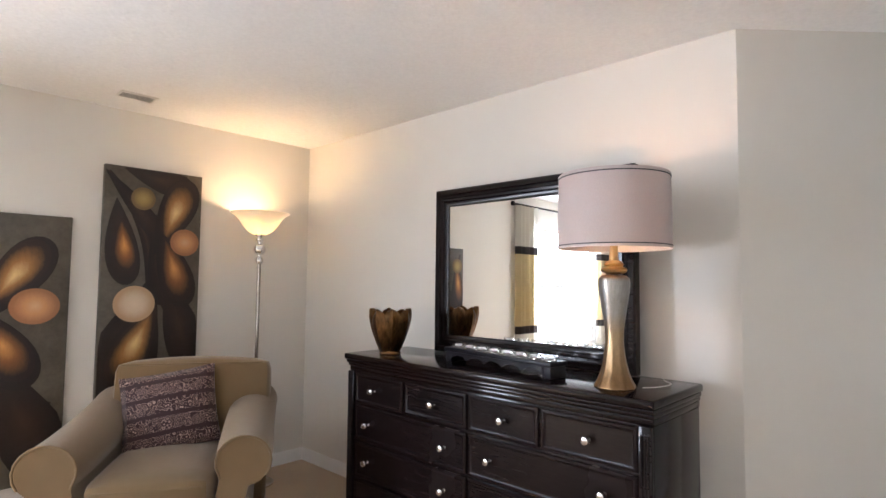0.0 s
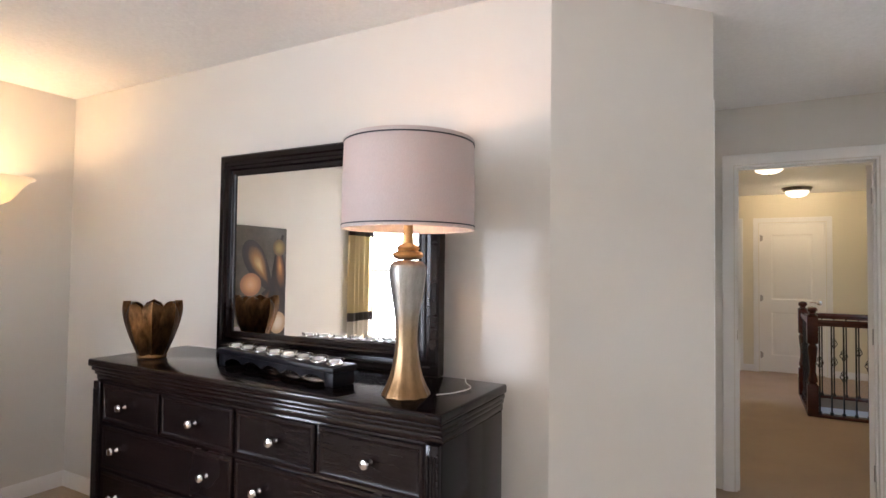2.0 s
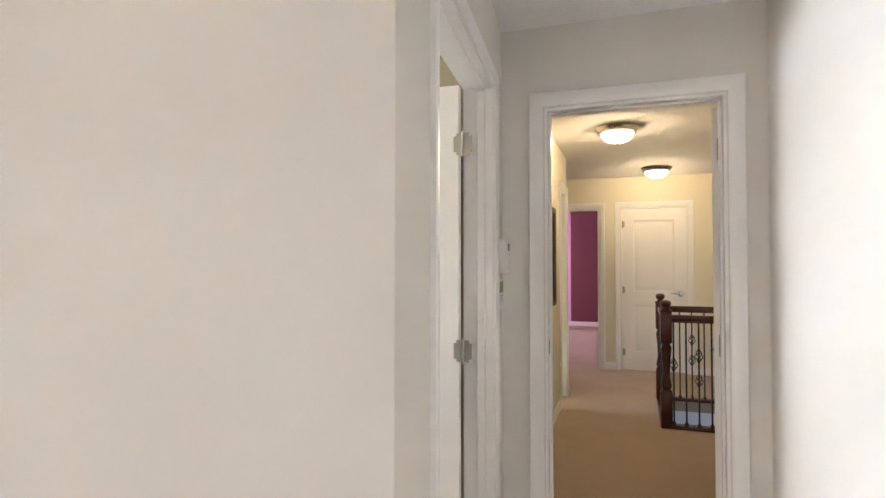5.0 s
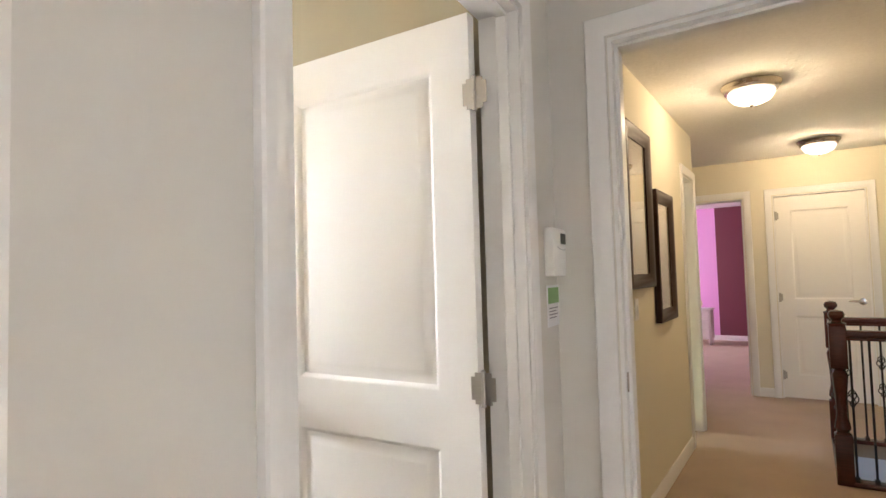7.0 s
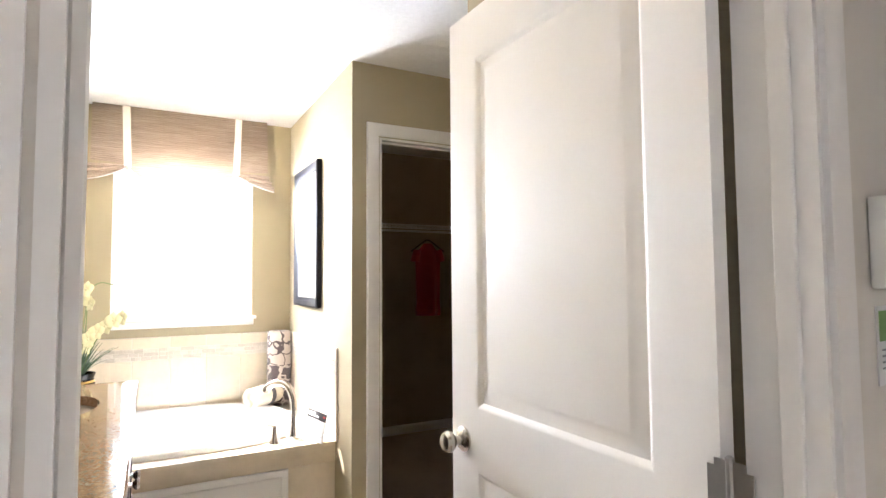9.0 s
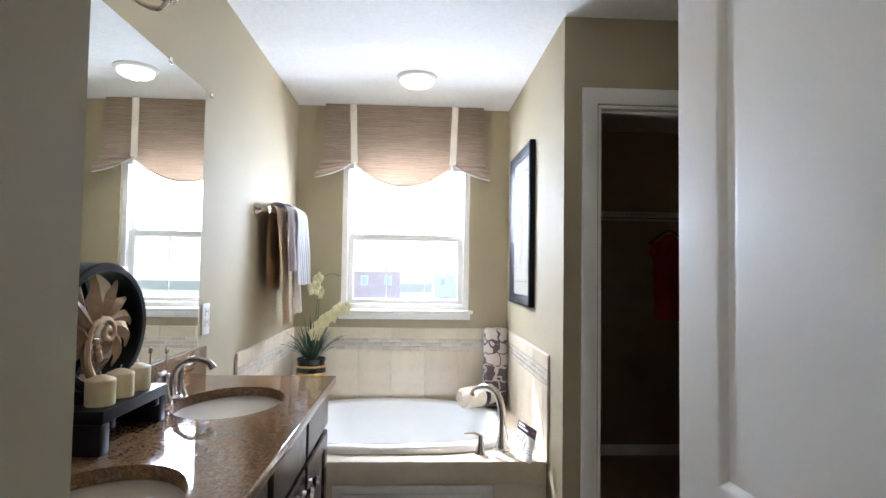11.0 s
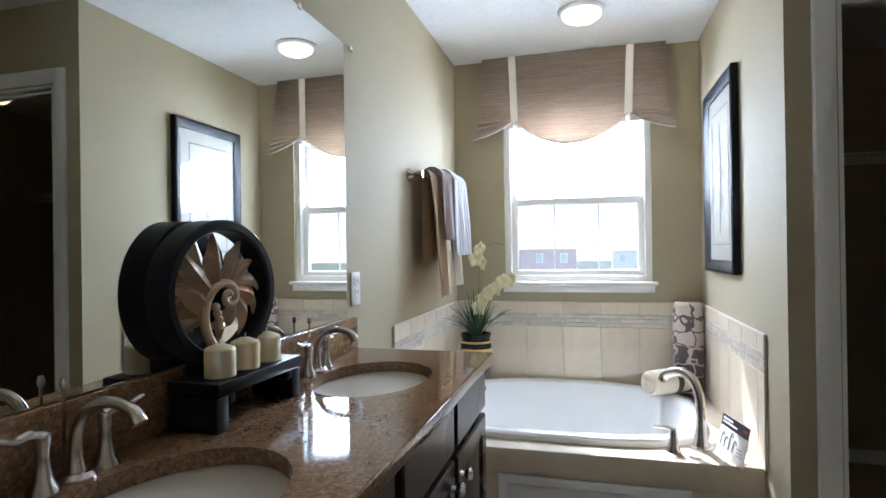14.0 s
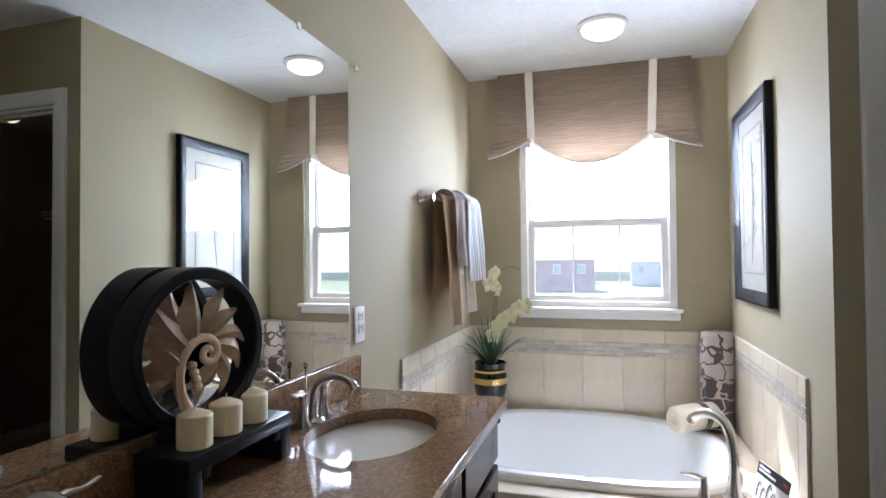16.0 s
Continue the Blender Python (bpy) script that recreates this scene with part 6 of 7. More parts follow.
for base, tip, wd, bend, lift in (((-0.040, -0.050), (-0.100, -0.088), 0.020, 0.010, 0.006), ((-0.045, -0.055), (-0.122, -0.034), 0.024, 0.012, 0.008), ((-0.040, -0.045), (-0.124, 0.018), 0.029, 0.016, 0.014),
                                   ((-0.055, 0.005), (-0.108, 0.062), 0.020, -0.006, 0.004), ((-0.030, 0.000), (-0.094, 0.086), 0.028, -0.012, 0.016), ((-0.036, 0.040), (-0.050, 0.116), 0.020, -0.008, 0.004),
                                   ((-0.016, 0.010), (-0.012, 0.120), 0.027, -0.010, 0.018), ((0.008, 0.016), (0.066, 0.105), 0.019, -0.014, 0.016), ((0.020, 0.020), (0.100, 0.062), 0.016, -0.010, 0.014), ((0.026, 0.014), (0.119, -0.006), 0.014, -0.016, 0.014),
                                   ((0.030, 0.002), (0.102, -0.058), 0.019, -0.016, 0.016), ((0.036, -0.018), (0.056, -0.098), 0.018, -0.010, 0.014), ((0.034, -0.026), (-0.030, -0.074), 0.020, -0.012, 0.012), ((0.022, -0.050), (0.010, -0.114), 0.016, 0.004, 0.004)):
    part("leaf", acanthus(base, tip, wd, bend, lift), GILT_LEAF, disc, "", pose(0, -0.008 if lift > 0.01 else 0.004, CZD))
turn_ = [(-0.014, -0.124), (-0.036, -0.096), (-0.049, -0.064), (-0.049, -0.028), (-0.034, 0.000), (-0.010, 0.016), (0.014, 0.014), (0.028, -0.002), (0.026, -0.020), (0.010, -0.028), (-0.004, -0.020), (-0.004, -0.006), (0.006, -0.002), (0.011, -0.009)]
spine = smooth_path([(x, -0.018 - 0.012 * i / 13, CZD + z) for i, (x, z) in enumerate(turn_)], 5)
part("scroll", tube(spine, [0.0105 - 0.0050 * i / (len(spine) - 1) for i in range(len(spine))], 10), GILT_LEAF, disc, "curling gilt stem")
for k in range(4):
    part("berry", lathe([(0, -0.009), (0.007, -0.006), (0.009, 0), (0.007, 0.006), (0, 0.009)], 12), GILT_LEAF, disc, "", pose(-0.024 + k * 0.004, -0.022, CZD - 0.030 - k * 0.013))

cand = thing("pillar_candle", pose(-0.562, 3.828, RZ), "short ivory pillar candle standing on the black riser", "candle", "ivory pillar candles")
part("wax", lathe([(0, 0), (0.028, 0), (0.0295, 0.002), (0.0295, 0.053), (0.0275, 0.056), (0.010, 0.0635), (0.0, 0.064)], 32), WAX, cand)
part("wick", tube([(0, 0, 0.063), (0.001, 0, 0.068), (0.003, 0, 0.073)], 0.0012, 6), PAPER, cand, "white wick")
copy_thing(cand, pose(-0.642, 3.828, RZ, 0, 0, 70))
copy_thing(cand, pose(-0.722, 3.828, RZ, 0, 0, 200))

# ---- bathroom: tub, tile, window ----
deck_z = 0.500
TUB_C, TUB_R = (-2.44, 4.378), (0.508, 0.636)


def deck_bm():
    """The deck slab with the oval cut-out for the tub."""
    b = bmesh.new()
    n = 64
    x0, x1, y0, y1 = XW, -1.84, YM + 0.002, YT - 0.002
    rims = []
    for z in (deck_z, 0.40):
        ring, outer = [], []
        for k in range(n):
            a = 2 * math.pi * (k + 0.5) / n
            c, s = math.cos(a), math.sin(a)
            e = 0.60 if c > 0 else 0.83
            ring.append(b.verts.new((TUB_C[0] + (TUB_R[0] - 0.02) * math.copysign(abs(c) ** e, c), TUB_C[1] + (TUB_R[1] - 0.02) * math.copysign(abs(s) ** e, s), z)))
            t = min(((x1 if c > 0 else x0) - TUB_C[0]) / c, ((y1 if s > 0 else y0) - TUB_C[1]) / s)
            outer.append(b.verts.new((TUB_C[0] + t * c, TUB_C[1] + t * s, z)))
        for k in range(n):
            j = (k + 1) % n
            b.faces.new((ring[k], ring[j], outer[j], outer[k]))
        for cx_, cy_ in ((x0, y0), (x0, y1), (x1, y0), (x1, y1)):
            k = int((math.atan2(cy_ - TUB_C[1], cx_ - TUB_C[0]) % (2 * math.pi)) / (2 * math.pi) * n - 0.5) % n
            b.faces.new((outer[k], outer[(k + 1) % n], b.verts.new((cx_, cy_, z))))
        rims.append(ring)
    for k in range(n):
        j = (k + 1) % n
        b.faces.new((rims[0][k], rims[0][j], rims[1][j], rims[1][k]))
    return box(-1.8405, YM + 0.002, 0.399, -1.834, YT - 0.002, deck_z - 0.0005, 0.002, bm=b)


structure("trim_tub_deck", deck_bm(), TILE, "travertine tub deck", "tub deck")
apron = thing("tub_apron", pose(-1.842, YM, 0), "tan tub surround with a framed access panel", "tub surround")
part("face", box(-0.06, 0.003, 0.006, 0.0, YT - YM - 0.003, 0.398), TILE, apron)
part("panel_frame", rect_sweep(0.72, 0.34, [(0, 0), (0, 0.012), (0.006, 0.016), (0.030, 0.016), (0.036, 0.008), (0.04, 0.004)]), TRIM_PAINT, apron, "painted panel moulding", pose(0.001, 0.43, 0.055, 0, 0, 90))
part("panel", box(0.035, -0.004, 0.035, 0.685, 0, 0.305), TRIM_PAINT, apron, "pale access panel", pose(0.0012, 0.43, 0.055, 0, 0, 90))


def tub_bm():
    b = bmesh.new()
    n = 64
    (cx, cy), (hx, hy) = TUB_C, TUB_R

    def sq(a, rx, ry, p):
        c, s = math.cos(a), math.sin(a)
        if c > 0:
            p *= 1.38
        return cx + rx * math.copysign(abs(c) ** (2 / p), c), cy + ry * math.copysign(abs(s) ** (2 / p), s)

    loops = [(hx, hy, 0.502, 2.4), (hx, hy, 0.524, 2.4), (hx - 0.006, hy - 0.006, 0.534, 2.4), (hx - 0.018, hy - 0.018, 0.538, 2.4), (hx - 0.050, hy - 0.055, 0.536, 2.4), (hx - 0.066, hy - 0.072, 0.526, 2.4), (hx - 0.076, hy - 0.085, 0.505, 2.4), (hx - 0.10, hy - 0.11, 0.44, 2.4), (hx - 0.14, hy - 0.17, 0.26, 2.4), (hx - 0.20, hy - 0.23, 0.14, 2.4), (hx - 0.32, hy - 0.35, 0.10, 2.3), (0.02, 0.02, 0.095, 2)]
    rows = []
    for rx, ry, z, p in loops:
        rows.append([b.verts.new((*sq(2 * math.pi * (k + 0.5) / n, rx, ry, p), z)) for k in range(n)])
    for a, c in zip(rows, rows[1:]):
        for k in range(n):
            j = (k + 1) % n
            b.faces.new((a[k], a[j], c[j], c[k]))
    b.faces.new(rows[-1])
    return b


tub = thing("bathtub", pose(0, 0, 0), "white acrylic oval soaking tub set in a tiled deck", "bathtub")
part("shell", tub_bm(), PORCELAIN, tub)
part("drain", lathe([(0, 0), (0.03, 0), (0.03, 0.004), (0, 0.005)], 20), CHROME, tub, "", pose(-2.5, 4.25, 0.101))
part("overflow", lathe([(0, 0), (0.035, 0), (0.035, 0.008), (0, 0.010)], 20), CHROME, tub, "", pose(-2.30, 4.80, 0.40, 80, 0, 0))

tf = thing("tub_faucet", pose(-2.00, 4.937, 0.5005), "tall brushed nickel tub spout on the deck", "tub faucet")
part("spout", tube(smooth_path([(0, 0, 0.0), (0.002, 0, 0.06), (0, 0, 0.14), (-0.006, -0.006, 0.215), (-0.03, -0.03, 0.272), (-0.07, -0.075, 0.284), (-0.11, -0.115, 0.258), (-0.12, -0.125, 0.235)], 5), [0.034, 0.032, 0.029, 0.026, 0.024, 0.022, 0.0205, 0.0195, 0.019] + [0.0185] * 20 + [0.018, 0.018, 0.0185, 0.019, 0.019, 0.0195, 0.0195], 16), NICKEL, tf)
part("base_ring", lathe([(0, 0), (0.042, 0), (0.042, 0.006), (0.034, 0.014), (0, 0.014)], 24), NICKEL, tf)
th2 = thing("tub_valve", pose(-1.945, 4.828, 0.5005), "nickel lever handle on the tub rim", "tub valve")
part("body", lathe([(0, 0), (0.028, 0), (0.026, 0.006), (0.018, 0.03), (0.014, 0.07), (0.012, 0.085), (0, 0.087)], 20), NICKEL, th2)
part("lever", tube(smooth_path([(0, 0, 0.080), (-0.01, -0.03, 0.090), (-0.02, -0.075, 0.086)], 5), [0.009, 0.009, 0.0085, 0.008, 0.0075, 0.007, 0.0065, 0.006, 0.005, 0.005, 0.004], 10), NICKEL, th2)

card = thing("display_card", pose(-1.995, 4.990, 0.502, 0, 0, 12), "white printed display card with a black heading strip", "display card")
cm = pose(0, 0, 0, -12, 0, 0)
part("card", box(0, 0, 0, 0.205, 0.004, 0.148, 0.001), PAPER, card, "", cm)
part("heading_strip", box(0.0, -0.001, 0.106, 0.205, 0.0005, 0.148), BLACK_INK, card, "black heading strip", cm)
for k, (x0, x1) in enumerate(((0.012, 0.085), (0.012, 0.125))):
    part("heading_bar", box(x0, -0.0018, 0.131 - k * 0.013, x1, -0.0008, 0.138 - k * 0.013), PAPER, card, "", cm)
part("logo_patch", box(0.172, -0.0018, 0.124, 0.197, -0.0008, 0.134), RED_INK, card, "small red patch", cm)
for x, hgt in ((0.02, 0.055), (0.05, 0.045), (0.085, 0.07), (0.115, 0.05)):
    part("drawing", tube(smooth_path([(x, -0.0012, 0.03), (x + 0.002, -0.0012, 0.03 + hgt * 0.7), (x + 0.015, -0.0012, 0.03 + hgt), (x + 0.024, -0.0012, 0.03 + hgt * 0.75)], 4), 0.0014, 5), GREY_INK, card, "", cm)
for k in range(3):
    part("text_bar", box(0.145, -0.0012, 0.03 + k * 0.012, 0.19 - k * 0.008, -0.0002, 0.034 + k * 0.012), GREY_INK, card, "", cm)

roll = thing("standing_towel_roll", pose(-2.865, 5.030, 0.501), "rolled towel printed with a trellis pattern, stood in the corner", "towel")
b = lathe([(0.0, 0.0), (0.070, 0.0), (0.078, 0.02), (0.080, 0.25), (0.077, 0.48), (0.068, 0.495), (0.03, 0.49), (0.0, 0.485)], 36, flute=lambda a, k: 1 + 0.03 * math.sin(3 * a + k) + 0.015 * math.sin(7 * a))
part("towel", b, TRELLIS, roll)
lay = thing("lying_towel_roll", pose(-2.70, 4.90, 0.601, 0, 90, -52), "cream towel rolled up and tied with a dark band", "towel")
b = lathe([(0.0, -0.125), (0.02, -0.130), (0.05, -0.125), (0.060, -0.115), (0.063, 0.0), (0.062, 0.11), (0.05, 0.125), (0, 0.12)], 32, flute=lambda a, k: 1 + 0.03 * math.sin(2 * a))
part("towel", b, TOWEL_CREAM, lay)
pts = [(0.008 + 0.046 * t) for t in [i / 50 for i in range(51)]]
part("rolled_edge", tube([(r * math.cos(i * 0.42), r * math.sin(i * 0.42), 0.124) for i, r in enumerate(pts)], 0.0055, 8), TOWEL_CREAM, lay, "coiled towel end")
part("rolled_edge", tube([(r * math.cos(i * 0.42), r * math.sin(i * 0.42), -0.128) for i, r in enumerate(pts)], 0.0055, 8), TOWEL_CREAM, lay, "coiled towel end")
part("band", lathe([(0.0635, -0.055), (0.067, -0.052), (0.067, -0.022), (0.0635, -0.019)], 32, hollow=True), CURTAIN_BAND, lay, "dark cloth band")

# window, sill, valance
sash_window("window_bathroom", pose(XW, 4.025, 1.10, 0, 0, 90), 0.84, 0.96, 0.13, "white double-hung bathroom window", (3, 1))
structure("trim_bath_sill", box(-0.01, -0.018, -0.06, 0.85, -0.001, -0.020, 0.004, bm=box(-0.025, -0.042, -0.020, 0.865, 0.024, 0.002, 0.006)), TRIM_PAINT, "white window stool and apron", "window sill", pose(XW, 4.025, 1.10, 0, 0, 90))

val = thing("window_valance", pose(XW, 3.91, 0, 0, 0, 90), "taupe woven tie-up valance with two white ribbons", "valance")


R1, R2, VW = 0.196, 0.829, 1.033


def valance_y(x, t):
    """How far the cloth stands out from the wall, t from its head (0) to its foot (1)."""
    tie = max(math.exp(-((x - R1) / 0.06) ** 2), math.exp(-((x - R2) / 0.06) ** 2))
    return -0.062 - 0.034 * math.sin(t * math.pi * 0.5) * (1 - 0.45 * tie) + 0.004 * math.sin(19 * x) * t


def valance_bm():
    b = bmesh.new()
    nx, nz = 72, 26
    rows = []
    for k in range(nz + 1):
        t = k / nz
        row = []
        for i in range(nx + 1):
            x = VW * i / nx
            if x < R1 or x > R2:
                q = 1 - x / R1 if x < R1 else (x - R2) / (VW - R2)
                low, q = 2.066 + 0.010 * q, 0.0
            else:
                q = (x - R1) / (R2 - R1)
                low = 2.052 - 0.152 * math.sin(math.pi * q) ** 0.75
            z = 2.437 + (low - 2.437) * t
            sag = 0.016 * t ** 4 * math.sin(math.pi * q) * math.sin(26 * (low - z) + 2) if q else 0.0
            row.append(b.verts.new((x, valance_y(x, t) - sag, z)))
        rows.append(row)
    for a, c in zip(rows, rows[1:]):
        for i in range(nx):
            b.faces.new((a[i], a[i + 1], c[i + 1], c[i]))
    bmesh.ops.solidify(b, geom=b.faces[:], thickness=0.004)
    return b


def tail_bm(x0, sg, k, hem=False):
    """One pleat of a gathered tail: a fan from the tie point out past the edge of the cloth."""
    b = bmesh.new()
    rows = []
    reach = 0.215 + 0.014 * k
    drop0, drop1 = 0.012 + 0.030 * k, 0.046 + 0.032 * k
    for i in range(13):
        t = i / 12
        row = []
        for j in range(5):
            s = j / 4
            if hem:
                s = 0.90 + 0.16 * s
            fall = (drop0 + (drop1 - drop0) * s) * t ** 0.8 + 0.014 * math.sin(math.pi * t) * s
            row.append(b.verts.new((x0 + sg * reach * t, -0.072 - 0.030 * math.sin(math.pi * t * 0.7) - 0.012 * math.sin(math.pi * s) - 0.010 * k - (0.003 if hem else 0), 2.066 - 0.006 * k - fall)))
        rows.append(row)
    for a, c in zip(rows, rows[1:]):
        for j in range(4):
            b.faces.new((a[j], a[j + 1], c[j + 1], c[j]))
    bmesh.ops.solidify(b, geom=b.faces[:], thickness=0.003)
    return b


part("cloth", valance_bm(), VALANCE, val)
hem_line = [(R1 + (R2 - R1) * i / 30, 2.050 - 0.152 * math.sin(math.pi * i / 30) ** 0.75) for i in range(31)]
part("hem", tube([(x, valance_y(x, 1.0) - 0.004, z) for x, z in hem_line], 0.0055, 6), RIBBON, val, "pale scalloped hem")
part("head_board", box(0.0, -0.060, 2.405, VW, -0.002, 2.437, 0.002), VALANCE, val)
for x, sg in ((R1, -1), (R2, 1)):
    rb = part("ribbon", box(x - 0.021, -0.102, 2.042, x + 0.021, -0.099, 2.437), RIBBON, val, "white tie ribbon", None)
    for v in rb.data.vertices:
        v.co.y += 0.030 * max(0, (v.co.z - 2.05) / 0.39)
        v.co.x += sg * 0.016 * max(0, (v.co.z - 2.05) / 0.39)
    part("ribbon_loop", tube(smooth_path([(x, -0.100, 2.046), (x, -0.112, 2.024), (x, -0.085, 2.014), (x, -0.055, 2.034)], 4), 0.010, 8), RIBBON, val)
    for k in range(3):
        tail = part("tail", tail_bm(x, sg, k), VALANCE, val, "gathered tail of the valance")
        if k:
            part("hem", tail_bm(x, sg, k, True), RIBBON, tail, "pale hem")


# wall tile of the tub alcove: each tile a piece on a grout bed
def tile_field(name, m, width, label):
    ob = thing(name, m, label, "wall tile", "", "structure")
    part("grout_bed", box(0, -0.004, deck_z + 0.001, width, -0.0005, 0.985), GROUT, ob)
    meshes = {}

    def piece(kind, x, z, w, h, mat_):
        key = (round(w, 4), round(h, 4), mat_.name)
        if key not in meshes:
            me = bpy.data.meshes.new(kind)
            bb = box(0, -0.006, 0, w, 0, h, 0.0012, seg=1)
            bmesh.ops.recalc_face_normals(bb, faces=bb.faces[:])
            bb.to_mesh(me)
            bb.free()
            me.materials.append(mat_)
            meshes[key] = me
        t = new(kind, meshes[key])
        t.parent = ob
        t.matrix_basis = pose(x, -0.0042, z)

    g, tw = 0.004, 0.2135
    n = int(math.ceil(width / tw))
    for i in range(n):
        x = i * tw
        w = min(tw - g, width - x - 0.001)
        if w > 0.01:
            piece("tile", x, deck_z + 0.002, w, 0.842 - deck_z - 0.004, TILE)
            piece("cap_tile", x, 0.916, w, 0.066, TILE)
    widths = random.Random(int(width * 1000))
    for row, (z, h) in enumerate(((0.842, 0.022), (0.867, 0.022), (0.892, 0.021))):
        x = 0.0 if row % 2 == 0 else -0.027
        while x < width:
            mw = widths.choice((0.028, 0.042, 0.056, 0.056, 0.084))
            a, c = max(0.001, x), min(width - 0.001, x + mw - 0.003)
            if c - a > 0.006:
                piece("mosaic_tile", a, z, c - a, h, MOSAIC)
            x += mw
    return ob


# ---- bathroom: wall things, plant, towels ----
framed(pose(-2.70, YT - 0.001, 1.178), 0.575, 0.87, "black-framed botanical print with a wide ivory mat", BLACK_WOOD, 0.055, 0.085, True)

lamp_b = thing("bath_ceiling_light", pose(-2.37, 4.50, 2.44), "small round flush ceiling light, lit", "ceiling light")
part("rim", lathe([(0, 0), (0.112, 0), (0.114, -0.006), (0.104, -0.014), (0.096, -0.016), (0.0, -0.016)], 40), PLASTIC, lamp_b)
lens = part("lens", lathe([(0.094, -0.016), (0.090, -0.034), (0.070, -0.048), (0.035, -0.054), (0, -0.055)], 40), BATH_GLASS, lamp_b, "lit opal lens")
lens.visible_shadow = False

bar = thing("towel_bar", pose(-2.035, YM + 0.001, 1.645, 0, 0, 180), "brushed nickel towel bar on the tan wall", "towel bar")
part("bar", tube([(-0.01, -0.062, 0), (0.62, -0.062, 0)], 0.008, 12), NICKEL, bar)
for x in (0.0, 0.61):
    part("bracket", lathe([(0, 0), (0.030, 0), (0.030, 0.004), (0.022, 0.010), (0.011, 0.030), (0.013, 0.055), (0.018, 0.070), (0, 0.072)], 20), NICKEL, bar, "flared bracket", pose(x, 0, 0, 90, 0, 0))


def hung_towel(x0, x1, front, rear, off, material, label, border=None):
    """A towel folded over the bar: front drop, rear drop, fullness from folds."""
    ob = thing("hand_towel", pose(-2.035, YM + 0.001, 1.645, 0, 0, 180), label, "towel", "hung towels")
    b = bmesh.new()
    path = [(-0.062 + 0.010 + off * 0.2, -rear * (1 - i / 8)) for i in range(9)] + [(-0.062 + (0.011 + off) * math.cos(a), (0.011 + off) * math.sin(a)) for a in [math.pi * k / 8 for k in range(1, 8)]] + [(-0.062 - 0.011 - off, -front * i / 14) for i in range(15)]
    n = 16
    rows = []
    for j, (y, z) in enumerate(path):
        row = []
        for i in range(n + 1):
            t = i / n
            drop = max(0, -z)
            ripple = 0.012 * min(1, drop * 5) * math.sin(t * 9 + off * 80) + 0.006 * math.sin(t * 21 + 3 * drop)
            row.append(b.verts.new((x0 + (x1 - x0) * t - 0.02 * drop * (1 if material is TOWEL_WHITE else -1), y - ripple * (1 if j > 12 else -0.3) - 0.055 * drop * (j > 12), z)))
        rows.append(row)
    for a, c in zip(rows, rows[1:]):
        for i in range(n):
            b.faces.new((a[i], a[i + 1], c[i + 1], c[i]))
    bmesh.ops.solidify(b, geom=b.faces[:], thickness=0.007)
    part("cloth", b, material, ob)
    if border:
        part("border", box(x0 + 0.004 + 0.02 * front, -0.062 - 0.036 - off - 0.01 * front, -front + 0.06, x1 + 0.02 * front, -0.062 - 0.020 - off - 0.008 * front, -front + 0.10, 0.004), border, ob, "pale woven border")
    return ob


hung_towel(0.05, 0.30, 0.57, 0.40, 0.016, TOWEL_TAN, "camel bath towel folded over the bar")
hung_towel(0.31, 0.57, 0.535, 0.35, 0.018, TOWEL_CREAM, "cream towel hanging beside the camel towel")
hung_towel(0.16, 0.38, 0.30, 0.25, 0.046, TOWEL_MAUVE, "short taupe towel layered over the camel towel")
hung_towel(0.34, 0.60, 0.375, 0.25, 0.060, TOWEL_WHITE, "white towel with grey stripes layered on top")

plant = thing("orchid_plant", pose(-2.70, 3.893, 0.501) @ Matrix.Diagonal((1, 1, 1.13, 1)), "yellow orchid with grassy leaves in a black gilt-banded pot", "potted plant")
pot = part("pot", lathe([(0, 0), (0.050, 0), (0.053, 0.012), (0.042, 0.030), (0.046, 0.05), (0.070, 0.10), (0.086, 0.16), (0.090, 0.205), (0.084, 0.245), (0.078, 0.26), (0.084, 0.275), (0.088, 0.285), (0.082, 0.287), (0.072, 0.26), (0, 0.255)], 44), CERAMIC, plant, "glossy black ceramic pot")
part("gold_band", lathe([(0.0895, 0.188), (0.0915, 0.192), (0.0915, 0.212), (0.0885, 0.216)], 44, hollow=True), GOLD_BAND, pot)
part("gold_band", lathe([(0.0835, 0.240), (0.0855, 0.243), (0.0835, 0.249), (0.0815, 0.252)], 44, hollow=True), GOLD_BAND, pot)
part("soil", lathe([(0, 0.262), (0.04, 0.266), (0.073, 0.262)], 24), SOIL, pot)
rnd = random.Random(4)
for i in range(78):
    a = rnd.uniform(0, 2 * math.pi)
    ln = rnd.uniform(0.13, 0.25)
    lean = rnd.uniform(0.12, 0.85)
    b = bmesh.new()
    rows = []
    for k in range(8):
        t = k / 7
        r = 0.012 + ln * lean * t + 0.02 * t
        z = 0.262 + ln * (t * (1.15 - 0.3 * lean) - 0.55 * lean * t * t)
        w = 0.0055 * (1 - t ** 2) + 0.0006
        rows.append([b.verts.new((r * math.cos(a) - w * s * math.sin(a), r * math.sin(a) + w * s * math.cos(a), z + (0.002 if s == 0 else 0))) for s in (-1, 0, 1)])
    for p, c in zip(rows, rows[1:]):
        for k in range(2):
            b.faces.new((p[k], p[k + 1], c[k + 1], c[k]))
    for v in b.verts:
        v.co.y = max(v.co.y, -0.15)
        v.co.x = max(v.co.x, -0.245)
    part("leaf", b, LEAF, plant)


